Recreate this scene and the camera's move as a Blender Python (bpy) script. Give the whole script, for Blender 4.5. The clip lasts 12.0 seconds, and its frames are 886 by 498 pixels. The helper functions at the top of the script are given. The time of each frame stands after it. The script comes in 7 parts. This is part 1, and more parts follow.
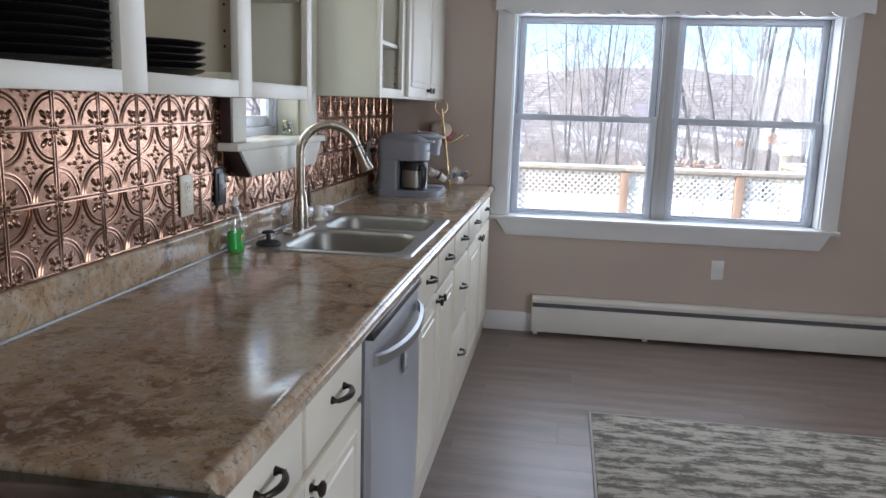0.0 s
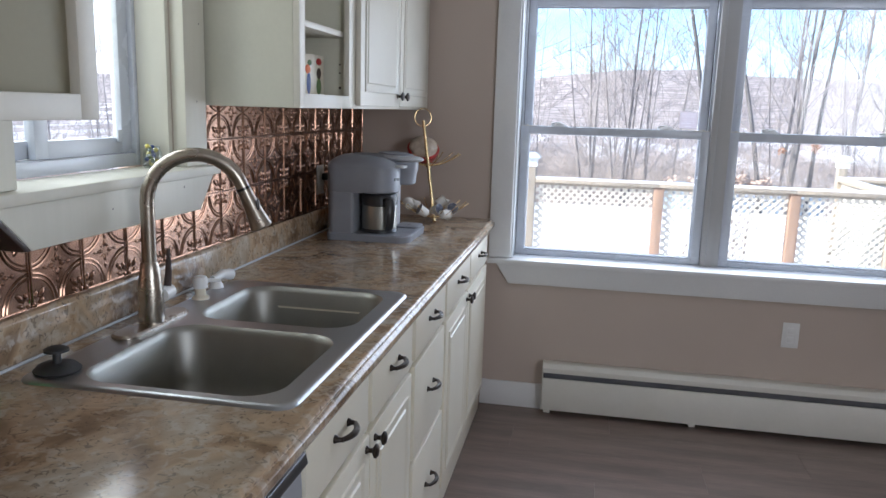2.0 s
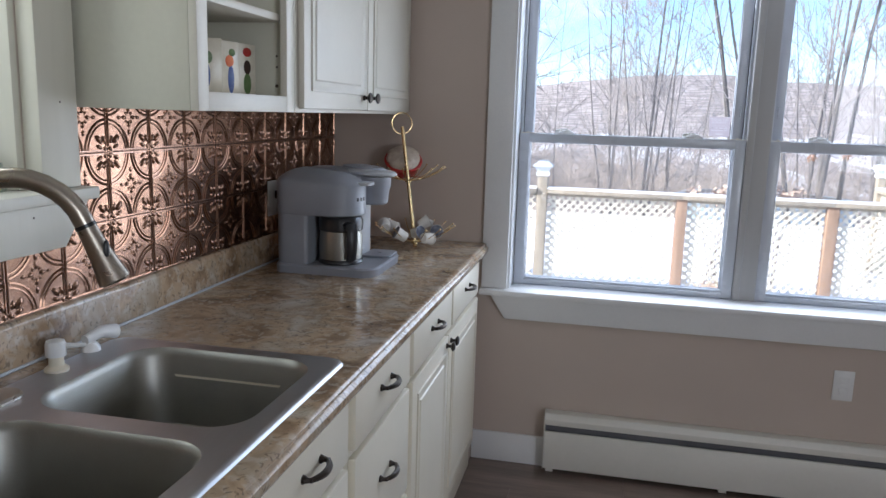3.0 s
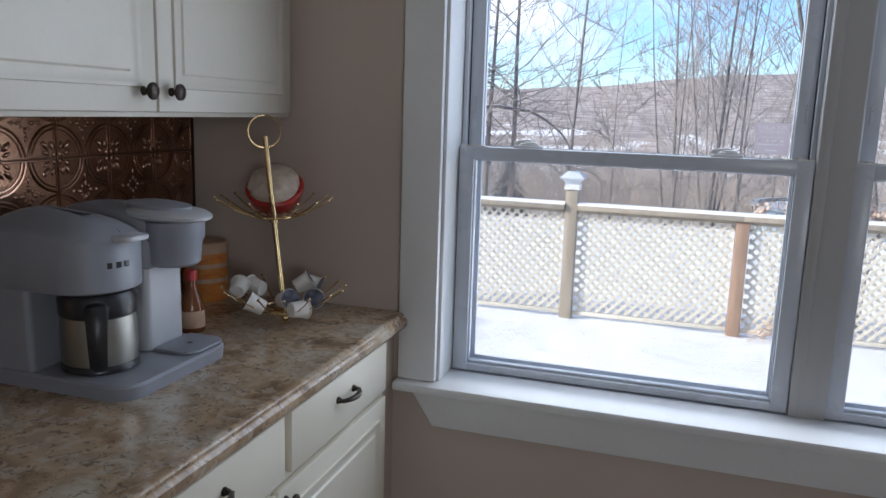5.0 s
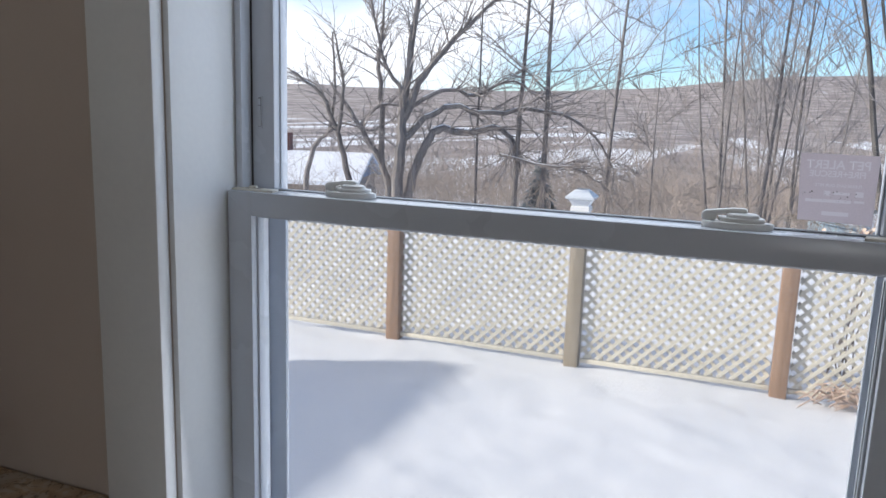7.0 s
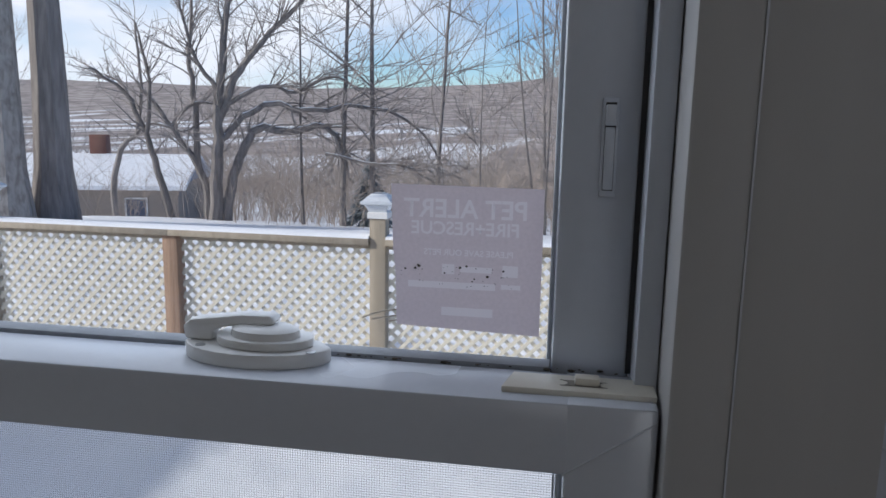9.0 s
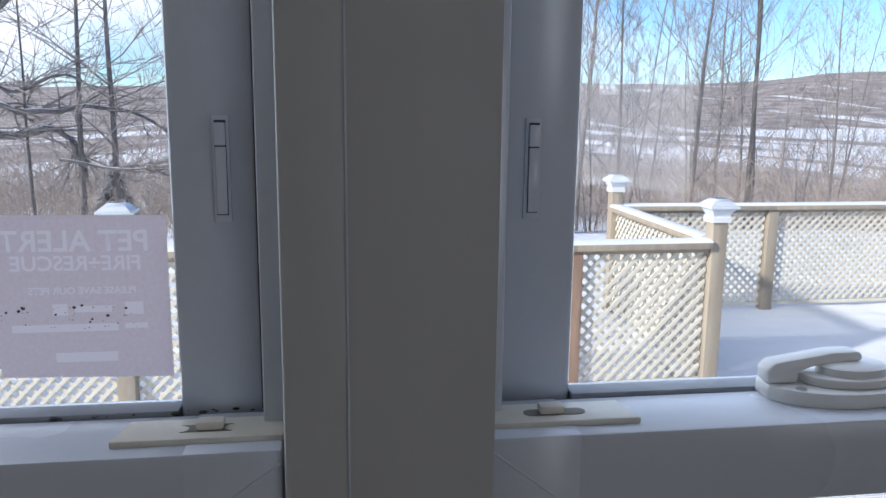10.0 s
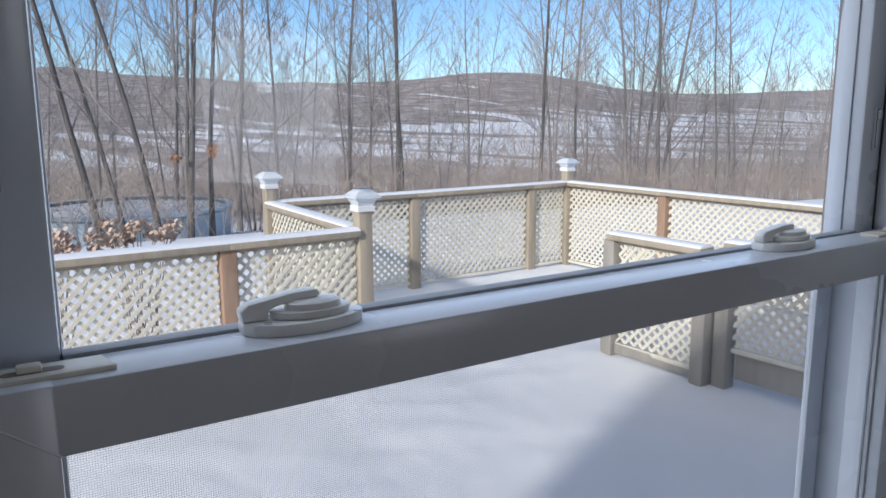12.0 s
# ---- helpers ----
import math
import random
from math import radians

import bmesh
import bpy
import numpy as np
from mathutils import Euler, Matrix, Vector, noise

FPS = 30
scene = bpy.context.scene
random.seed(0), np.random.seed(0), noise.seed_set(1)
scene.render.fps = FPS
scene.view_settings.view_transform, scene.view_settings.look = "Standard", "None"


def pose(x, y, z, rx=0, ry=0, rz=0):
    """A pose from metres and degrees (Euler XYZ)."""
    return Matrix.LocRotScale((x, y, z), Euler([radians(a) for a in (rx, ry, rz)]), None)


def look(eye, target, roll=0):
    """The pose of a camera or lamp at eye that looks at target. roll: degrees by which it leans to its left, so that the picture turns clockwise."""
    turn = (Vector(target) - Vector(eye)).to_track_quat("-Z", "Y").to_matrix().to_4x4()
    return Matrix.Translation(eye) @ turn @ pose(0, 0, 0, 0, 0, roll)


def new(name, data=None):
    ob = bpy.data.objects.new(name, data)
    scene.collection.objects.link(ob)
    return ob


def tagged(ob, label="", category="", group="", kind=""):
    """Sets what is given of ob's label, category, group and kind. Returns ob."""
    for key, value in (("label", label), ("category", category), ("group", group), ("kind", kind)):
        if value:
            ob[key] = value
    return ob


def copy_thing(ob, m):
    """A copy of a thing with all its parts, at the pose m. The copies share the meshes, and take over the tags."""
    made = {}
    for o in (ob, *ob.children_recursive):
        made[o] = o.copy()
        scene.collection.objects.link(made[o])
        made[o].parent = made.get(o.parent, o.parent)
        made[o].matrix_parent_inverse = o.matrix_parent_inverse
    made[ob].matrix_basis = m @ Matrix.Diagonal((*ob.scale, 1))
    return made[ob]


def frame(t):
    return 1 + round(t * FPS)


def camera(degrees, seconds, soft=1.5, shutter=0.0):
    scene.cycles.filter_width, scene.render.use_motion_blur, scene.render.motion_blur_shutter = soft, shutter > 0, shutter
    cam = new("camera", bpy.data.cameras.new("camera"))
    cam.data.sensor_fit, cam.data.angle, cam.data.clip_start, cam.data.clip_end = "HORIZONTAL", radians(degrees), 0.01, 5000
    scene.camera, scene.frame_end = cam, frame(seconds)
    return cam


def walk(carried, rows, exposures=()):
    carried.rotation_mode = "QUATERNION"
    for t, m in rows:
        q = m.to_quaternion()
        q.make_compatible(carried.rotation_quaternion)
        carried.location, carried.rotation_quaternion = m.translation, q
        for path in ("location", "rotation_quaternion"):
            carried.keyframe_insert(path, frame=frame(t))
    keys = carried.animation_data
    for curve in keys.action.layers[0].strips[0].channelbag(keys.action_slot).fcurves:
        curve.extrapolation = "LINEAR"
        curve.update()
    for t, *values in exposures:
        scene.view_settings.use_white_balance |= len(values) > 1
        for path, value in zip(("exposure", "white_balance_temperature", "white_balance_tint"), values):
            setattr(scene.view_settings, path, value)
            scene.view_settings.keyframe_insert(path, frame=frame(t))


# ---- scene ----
cam = camera(60.7, 12.0)
PATH = [
    (0, (1.054, -4.651, 1.381), (0.756, -2.709, 1.011), 1.7),
    (0.5, (1.05, -4.363, 1.4), (0.734, -2.424, 1.025), 1.8),
    (1, (1.053, -4.078, 1.39), (0.724, -2.14, 1.022), 1.8),
    (1.5, (1.067, -3.815, 1.412), (0.719, -1.88, 1.045), 1.7),
    (2, (1.066, -3.521, 1.422), (0.705, -1.589, 1.056), 1.7),
    (2.5, (1.069, -3.247, 1.417), (0.689, -1.317, 1.056), 1.8),
    (3, (1.101, -2.957, 1.421), (0.688, -1.032, 1.067), 1.7),
    (3.2, (1.096, -2.833, 1.436), (0.68, -0.91, 1.073), 1.7),
    (4.8, (1.281, -1.936, 1.426), (0.72, -0.047, 1.083), 1.8),
    (5, (1.317, -1.827, 1.441), (0.726, 0.049, 1.082), 1.8),
    (5.5, (1.36, -1.558, 1.44), (0.718, 0.302, 1.082), 1.7),
    (6, (1.382, -1.292, 1.441), (0.704, 0.555, 1.082), 1.9),
    (6.5, (1.399, -1.02, 1.468), (0.697, 0.818, 1.104), 1.9),
    (6.7, (1.402, -0.913, 1.469), (0.694, 0.923, 1.109), 1.9),
    (8.3, (1.49, -0.328, 1.476), (0.862, 1.537, 1.12), 1.9),
    (8.5, (1.517, -0.285, 1.477), (0.953, 1.601, 1.121), 1.6),
    (9, (1.561, -0.208, 1.474), (1.239, 1.734, 1.119), 1.1),
    (9.5, (1.593, -0.176, 1.475), (1.562, 1.798, 1.151), 1.0),
    (10, (1.625, -0.182, 1.483), (1.907, 1.767, 1.134), 0.6),
    (10.5, (1.649, -0.206, 1.481), (2.191, 1.688, 1.135), 0.2),
    (11, (1.662, -0.224, 1.483), (2.411, 1.598, 1.138), 0.1),
    (11.5, (1.677, -0.249, 1.482), (2.594, 1.494, 1.134), -0.3),
    (11.7, (1.684, -0.257, 1.479), (2.665, 1.451, 1.132), -0.2),
    (12, (1.695, -0.277, 1.476), (2.77, 1.373, 1.126), -0.2),
]
walk(cam, [(t, look(eye, target, roll)) for t, eye, target, roll in PATH],
     [(0, 1.52, 5800, 10), (3.0, 1.32, 5800, 10), (5.0, 0.74, 5900, 10), (6.0, 0.6, 6100, 10), (6.7, 0.45, 6150, 10), (8.4, -0.06, 6050, 10), (9.0, -0.12, 5950, 10), (9.5, 0.4, 5800, 10), (10.0, 0.36, 5800, 10), (10.6, -0.04, 5850, 10), (12.0, -0.1, 5900, 10)])

# ---- world, sun, lights ----
SUN_DIR = Vector((0.83, 0.385, -0.40)).normalized()
world = bpy.data.worlds.new("winter_sky")
scene.world = world
world.use_nodes = True
wn, wl = world.node_tree.nodes, world.node_tree.links
wn.clear()
w_out, w_bg, w_sky = wn.new("ShaderNodeOutputWorld"), wn.new("ShaderNodeBackground"), wn.new("ShaderNodeTexSky")
w_sky.sky_type, w_sky.sun_disc = "NISHITA", False
w_sky.altitude, w_sky.dust_density, w_sky.ozone_density = 1500, 0.1, 4.0
w_sky.sun_elevation, w_sky.sun_rotation = math.asin(-SUN_DIR.z), math.atan2(-SUN_DIR.x, -SUN_DIR.y)
w_co, w_noise, w_ramp, w_mix, w_map = (wn.new("ShaderNodeTexCoord"), wn.new("ShaderNodeTexNoise"), wn.new("ShaderNodeValToRGB"),
                                       wn.new("ShaderNodeMix"), wn.new("ShaderNodeMapping"))
w_map.inputs["Scale"].default_value = (1.0, 1.0, 2.6)
w_noise.inputs["Scale"].default_value, w_noise.inputs["Detail"].default_value = 2.2, 6
w_ramp.color_ramp.elements[0].position, w_ramp.color_ramp.elements[1].position = 0.47, 0.68
w_mix.data_type = "RGBA"
w_mix.inputs[7].default_value = (7.2, 7.1, 7.4, 1)
wl.new(w_co.outputs["Generated"], w_map.inputs["Vector"])
wl.new(w_map.outputs["Vector"], w_noise.inputs["Vector"])
w_sep, w_west = wn.new("ShaderNodeSeparateXYZ"), wn.new("ShaderNodeMath")
w_west.operation, w_west.inputs[1].default_value = "MULTIPLY_ADD", -0.30     # more cloud towards the west
wl.new(w_co.outputs["Generated"], w_sep.inputs[0])
wl.new(w_sep.outputs["X"], w_west.inputs[0])
wl.new(w_noise.outputs["Fac"], w_west.inputs[2])
wl.new(w_west.outputs[0], w_ramp.inputs["Fac"])
wl.new(w_ramp.outputs["Color"], w_mix.inputs[0])
wl.new(w_sky.outputs["Color"], w_mix.inputs[6])
wl.new(w_mix.outputs[2], w_bg.inputs["Color"])
wl.new(w_bg.outputs["Background"], w_out.inputs["Surface"])
w_bg.inputs["Strength"].default_value = 0.15

sun = new("sun", bpy.data.lights.new("sun", "SUN"))
sun.data.energy, sun.data.angle, sun.data.color = 4.1, radians(2.4), (1.0, 0.90, 0.77)
sun.matrix_world = look((0, 0, 20), Vector((0, 0, 20)) + SUN_DIR)


def area_lamp(name, eye, target, wide, high, watts, tint=(0.93, 0.96, 1.0)):
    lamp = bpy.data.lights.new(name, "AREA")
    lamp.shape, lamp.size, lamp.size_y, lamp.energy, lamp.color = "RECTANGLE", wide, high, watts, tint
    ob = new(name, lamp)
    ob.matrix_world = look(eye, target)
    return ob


area_lamp("main_window_light", (1.64, -0.03, 1.34), (1.64, -2.2, 1.05), 1.75, 1.15, 4.5)
area_lamp("outer_window_light", (1.64, 0.215, 1.34), (1.64, -2.0, 1.05), 1.75, 1.15, 5)
area_lamp("side_window_light", (-0.20, -2.0, 1.65), (2.0, -2.3, 1.0), 0.6, 0.75, 1.3, (1.0, 1.0, 0.80))
# fill light, added at an unseen opening in the east wall
area_lamp("unseen_east_fill", (3.97, -5.1, 1.5), (0.7, -2.2, 0.9), 1.5, 1.15, 18.0, (0.99, 0.97, 0.95))


# ---- materials ----
def material(name, base, second=None, rough=0.5, metal=0.0, scale=6.0, detail=4.0, blend=(0.35, 0.65), bump=0.0, bump_scale=60.0,
             stretch=(1, 1, 1), rough_spread=0.08, coat=0.0, piece=0.0, spec=0.5):
    """A surface of two tones, mixed by noise at two scales, with fine relief and uneven gloss; piece: tone change from piece to piece."""
    m = bpy.data.materials.new(name)
    m.use_nodes = True
    n, l = m.node_tree.nodes, m.node_tree.links
    b = n["Principled BSDF"]
    b.inputs["Metallic"].default_value, b.inputs["Coat Weight"].default_value = metal, coat
    b.inputs["Specular IOR Level"].default_value = spec
    co, mp = n.new("ShaderNodeTexCoord"), n.new("ShaderNodeMapping")
    mp.inputs["Scale"].default_value = stretch
    l.new(co.outputs["Object"], mp.inputs["Vector"])
    big, fine = n.new("ShaderNodeTexNoise"), n.new("ShaderNodeTexNoise")
    big.inputs["Scale"].default_value, big.inputs["Detail"].default_value = scale, detail
    fine.inputs["Scale"].default_value, fine.inputs["Detail"].default_value = bump_scale, 3
    l.new(mp.outputs["Vector"], big.inputs["Vector"])
    l.new(mp.outputs["Vector"], fine.inputs["Vector"])
    add = n.new("ShaderNodeMath")
    add.operation, add.inputs[1].default_value = "MULTIPLY_ADD", 0.75
    l.new(big.outputs["Fac"], add.inputs[0])
    tone = n.new("ShaderNodeMath")
    tone.operation, tone.inputs[1].default_value = "MULTIPLY", 0.25
    l.new(fine.outputs["Fac"], tone.inputs[0])
    l.new(tone.outputs[0], add.inputs[2])
    ramp = n.new("ShaderNodeValToRGB")
    second = second or tuple(c * 0.88 for c in base)
    ramp.color_ramp.elements[0].position, ramp.color_ramp.elements[1].position = blend
    ramp.color_ramp.elements[0].color, ramp.color_ramp.elements[1].color = (*base, 1), (*second, 1)
    l.new(add.outputs[0], ramp.inputs["Fac"])
    colour = ramp.outputs["Color"]
    if piece:
        info, hsv = n.new("ShaderNodeObjectInfo"), n.new("ShaderNodeHueSaturation")
        span = n.new("ShaderNodeMapRange")
        span.inputs["To Min"].default_value, span.inputs["To Max"].default_value = 1 - piece, 1 + piece
        l.new(info.outputs["Random"], span.inputs["Value"])
        l.new(span.outputs["Result"], hsv.inputs["Value"])
        l.new(colour, hsv.inputs["Color"])
        colour = hsv.outputs["Color"]
    l.new(colour, b.inputs["Base Color"])
    r = n.new("ShaderNodeMapRange")
    r.inputs["To Min"].default_value, r.inputs["To Max"].default_value = max(0.02, rough - rough_spread), min(1, rough + rough_spread)
    l.new(big.outputs["Fac"], r.inputs["Value"])
    l.new(r.outputs["Result"], b.inputs["Roughness"])
    if bump:
        bp = n.new("ShaderNodeBump")
        bp.inputs["Strength"].default_value, bp.inputs["Distance"].default_value = bump, 0.002
        l.new(fine.outputs["Fac"], bp.inputs["Height"])
        l.new(bp.outputs["Normal"], b.inputs["Normal"])
    return m


def granite_laminate():
    """Brown and grey mottled laminate with dark and pale flecks under a glossy coat."""
    m = bpy.data.materials.new("granite_laminate")
    m.use_nodes = True
    n, l = m.node_tree.nodes, m.node_tree.links
    b = n["Principled BSDF"]
    co = n.new("ShaderNodeTexCoord")
    clouds, blot, fleck = n.new("ShaderNodeTexNoise"), n.new("ShaderNodeTexNoise"), n.new("ShaderNodeTexNoise")
    for node, s, d, dist in ((clouds, 8.0, 10, 0.6), (blot, 40.0, 9, 0.6), (fleck, 60.0, 9, 1.6)):
        node.inputs["Scale"].default_value, node.inputs["Detail"].default_value, node.inputs["Distortion"].default_value = s, d, dist
        l.new(co.outputs["Object"], node.inputs["Vector"])
    r1 = n.new("ShaderNodeValToRGB")
    e = r1.color_ramp.elements
    e[0].position, e[0].color = 0.29, (0.17, 0.112, 0.068, 1)
    e[1].position, e[1].color = 0.70, (0.50, 0.43, 0.335, 1)
    for p, c in ((0.43, (0.33, 0.226, 0.138, 1)), (0.50, (0.46, 0.336, 0.218, 1)), (0.57, (0.35, 0.266, 0.182, 1))):
        e.new(p).color = c
    l.new(clouds.outputs["Fac"], r1.inputs["Fac"])
    r2 = n.new("ShaderNodeValToRGB")
    r2.color_ramp.elements[0].position, r2.color_ramp.elements[1].position = 0.52, 0.62
    r2.color_ramp.elements[1].color = (0.55, 0.55, 0.55, 1)
    l.new(blot.outputs["Fac"], r2.inputs["Fac"])
    m1 = n.new("ShaderNodeMix")
    m1.data_type = "RGBA"
    m1.inputs[7].default_value = (0.52, 0.45, 0.36, 1)
    l.new(r2.outputs["Color"], m1.inputs[0])
    l.new(r1.outputs["Color"], m1.inputs[6])
    r3 = n.new("ShaderNodeValToRGB")
    r3.color_ramp.elements[0].position, r3.color_ramp.elements[1].position = 0.36, 0.43
    r3.color_ramp.elements[0].color, r3.color_ramp.elements[1].color = (0.55, 0.55, 0.55, 1), (0, 0, 0, 1)
    l.new(fleck.outputs["Fac"], r3.inputs["Fac"])
    m2 = n.new("ShaderNodeMix")
    m2.data_type = "RGBA"
    m2.inputs[7].default_value = (0.075, 0.055, 0.042, 1)
    l.new(r3.outputs["Color"], m2.inputs[0])
    l.new(m1.outputs[2], m2.inputs[6])
    l.new(m2.outputs[2], b.inputs["Base Color"])
    b.inputs["Roughness"].default_value = 0.13
    bp = n.new("ShaderNodeBump")
    bp.inputs["Strength"].default_value, bp.inputs["Distance"].default_value = 0.05, 0.001
    l.new(clouds.outputs["Fac"], bp.inputs["Height"])
    l.new(bp.outputs["Normal"], b.inputs["Normal"])
    return m


def pane_glass(name="pane_glass", shine=0.018, tint=(0.97, 0.98, 0.98)):
    m = bpy.data.materials.new(name)
    m.use_nodes = True
    n, l = m.node_tree.nodes, m.node_tree.links
    n.remove(n["Principled BSDF"])
    clear, gloss, mix = n.new("ShaderNodeBsdfTransparent"), n.new("ShaderNodeBsdfGlossy"), n.new("ShaderNodeMixShader")
    clear.inputs["Color"].default_value = (*tint, 1)
    gloss.inputs["Roughness"].default_value = 0.03
    mix.inputs["Fac"].default_value = shine
    l.new(clear.outputs[0], mix.inputs[1])
    l.new(gloss.outputs[0], mix.inputs[2])
    l.new(mix.outputs[0], n["Material Output"].inputs["Surface"])
    return m


def thin_card(name, colour, through_light):
    """Thin faded card that lets some daylight through, slightly uneven."""
    m = bpy.data.materials.new(name)
    m.use_nodes = True
    n, l = m.node_tree.nodes, m.node_tree.links
    b, tr, mix, cloud, hsv = (n["Principled BSDF"], n.new("ShaderNodeBsdfTranslucent"), n.new("ShaderNodeMixShader"),
                              n.new("ShaderNodeTexNoise"), n.new("ShaderNodeHueSaturation"))
    span = n.new("ShaderNodeMapRange")
    cloud.inputs["Scale"].default_value, cloud.inputs["Detail"].default_value = 40.0, 6
    span.inputs["To Min"].default_value, span.inputs["To Max"].default_value = 0.88, 1.1
    hsv.inputs["Color"].default_value = (*colour, 1)
    l.new(cloud.outputs["Fac"], span.inputs["Value"])
    l.new(span.outputs["Result"], hsv.inputs["Value"])
    l.new(hsv.outputs["Color"], b.inputs["Base Color"])
    l.new(hsv.outputs["Color"], tr.inputs["Color"])
    b.inputs["Roughness"].default_value = 0.7
    mix.inputs["Fac"].default_value = through_light
    l.new(b.outputs[0], mix.inputs[1])
    l.new(tr.outputs[0], mix.inputs[2])
    l.new(mix.outputs[0], n["Material Output"].inputs["Surface"])
    return m


def insect_mesh():
    """Fine grey wire mesh: real gaps between threads 1.5 mm apart."""
    m = bpy.data.materials.new("insect_mesh")
    m.use_nodes = True
    n, l = m.node_tree.nodes, m.node_tree.links
    b = n["Principled BSDF"]
    b.inputs["Base Color"].default_value, b.inputs["Roughness"].default_value = (0.60, 0.60, 0.61, 1), 0.5
    co, sep = n.new("ShaderNodeTexCoord"), n.new("ShaderNodeSeparateXYZ")
    l.new(co.outputs["Object"], sep.inputs[0])
    lines = []
    for axis in ("X", "Z"):
        mul, fra, less = n.new("ShaderNodeMath"), n.new("ShaderNodeMath"), n.new("ShaderNodeMath")
        mul.operation, fra.operation, less.operation = "MULTIPLY", "FRACT", "LESS_THAN"
        mul.inputs[1].default_value, less.inputs[1].default_value = 640.0, 0.10
        l.new(sep.outputs[axis], mul.inputs[0])
        l.new(mul.outputs[0], fra.inputs[0])
        l.new(fra.outputs[0], less.inputs[0])
        lines.append(less)
    top = n.new("ShaderNodeMath")
    top.operation = "MAXIMUM"
    l.new(lines[0].outputs[0], top.inputs[0])
    l.new(lines[1].outputs[0], top.inputs[1])
    thin = n.new("ShaderNodeMath")
    thin.operation, thin.inputs[1].default_value = "MULTIPLY", 0.55
    l.new(top.outputs[0], thin.inputs[0])
    l.new(thin.outputs[0], b.inputs["Alpha"])
    return m


def landscape():
    """Snow near by, then bare woods and white fields across the valley and the hills."""
    m = bpy.data.materials.new("winter_land")
    m.use_nodes = True
    n, l = m.node_tree.nodes, m.node_tree.links
    b = n["Principled BSDF"]
    b.inputs["Roughness"].default_value = 0.85
    co, mp, sep = n.new("ShaderNodeTexCoord"), n.new("ShaderNodeMapping"), n.new("ShaderNodeSeparateXYZ")
    l.new(co.outputs["Object"], sep.inputs[0])
    mp.inputs["Scale"].default_value = (0.0060, 0.0007, 0.0)
    l.new(co.outputs["Object"], mp.inputs["Vector"])
    patches, grain = n.new("ShaderNodeTexNoise"), n.new("ShaderNodeTexNoise")
    patches.inputs["Scale"].default_value, patches.inputs["Detail"].default_value = 3.2, 10
    grain.inputs["Scale"].default_value, grain.inputs["Detail"].default_value = 0.03, 14
    l.new(mp.outputs["Vector"], patches.inputs["Vector"])
    l.new(co.outputs["Object"], grain.inputs["Vector"])
    cover = n.new("ShaderNodeValToRGB")
    cover.color_ramp.elements[0].position, cover.color_ramp.elements[1].position = 0.615, 0.66
    cover.color_ramp.elements[0].color, cover.color_ramp.elements[1].color = (1, 1, 1, 1), (0, 0, 0, 1)
    low, east, fields, open_land = n.new("ShaderNodeMapRange"), n.new("ShaderNodeMapRange"), n.new("ShaderNodeMath"), n.new("ShaderNodeMath")
    low.inputs["From Min"].default_value, low.inputs["From Max"].default_value = 1150.0, 850.0      # open fields on the valley floor
    low.inputs["To Min"].default_value, low.inputs["To Max"].default_value, fields.operation, open_land.operation = -0.06, 0.13, "ADD", "ADD"
    east.inputs["From Min"].default_value, east.inputs["From Max"].default_value = -300.0, 900.0     # and on the eastern slopes
    east.inputs["To Min"].default_value, east.inputs["To Max"].default_value = -0.045, 0.07
    l.new(sep.outputs["Y"], low.inputs["Value"])
    l.new(sep.outputs["X"], east.inputs["Value"])
    l.new(low.outputs["Result"], fields.inputs[0])
    l.new(east.outputs["Result"], fields.inputs[1])
    l.new(patches.outputs["Fac"], open_land.inputs[0])
    l.new(fields.outputs[0], open_land.inputs[1])
    l.new(open_land.outputs[0], cover.inputs["Fac"])
    far = n.new("ShaderNodeMapRange")
    far.inputs["From Min"].default_value, far.inputs["From Max"].default_value = 30.0, 60.0
    l.new(sep.outputs["Y"], far.inputs["Value"])
    fac = n.new("ShaderNodeMath")
    fac.operation = "MULTIPLY"
    l.new(cover.outputs["Color"], fac.inputs[0])
    l.new(far.outputs["Result"], fac.inputs[1])
    # lightened wood tones; the haze over the hills is in the colour
    woods = n.new("ShaderNodeValToRGB")
    woods.color_ramp.elements[0].position, woods.color_ramp.elements[1].position = 0.42, 0.60
    woods.color_ramp.elements[0].color, woods.color_ramp.elements[1].color = (0.22, 0.185, 0.172, 1), (0.42, 0.365, 0.338, 1)
    l.new(grain.outputs["Fac"], woods.inputs["Fac"])
    mix = n.new("ShaderNodeMix")
    mix.data_type = "RGBA"
    mix.inputs[6].default_value = (0.80, 0.81, 0.84, 1)
    l.new(fac.outputs[0], mix.inputs[0])
    l.new(woods.outputs["Color"], mix.inputs[7])
    l.new(mix.outputs[2], b.inputs["Base Color"])
    fine, bp = n.new("ShaderNodeTexNoise"), n.new("ShaderNodeBump")
    fine.inputs["Scale"].default_value, fine.inputs["Detail"].default_value = 3.0, 5
    bp.inputs["Strength"].default_value, bp.inputs["Distance"].default_value = 0.9, 0.09
    l.new(co.outputs["Object"], fine.inputs["Vector"])
    l.new(fine.outputs["Fac"], bp.inputs["Height"])
    l.new(bp.outputs["Normal"], b.inputs["Normal"])
    return m


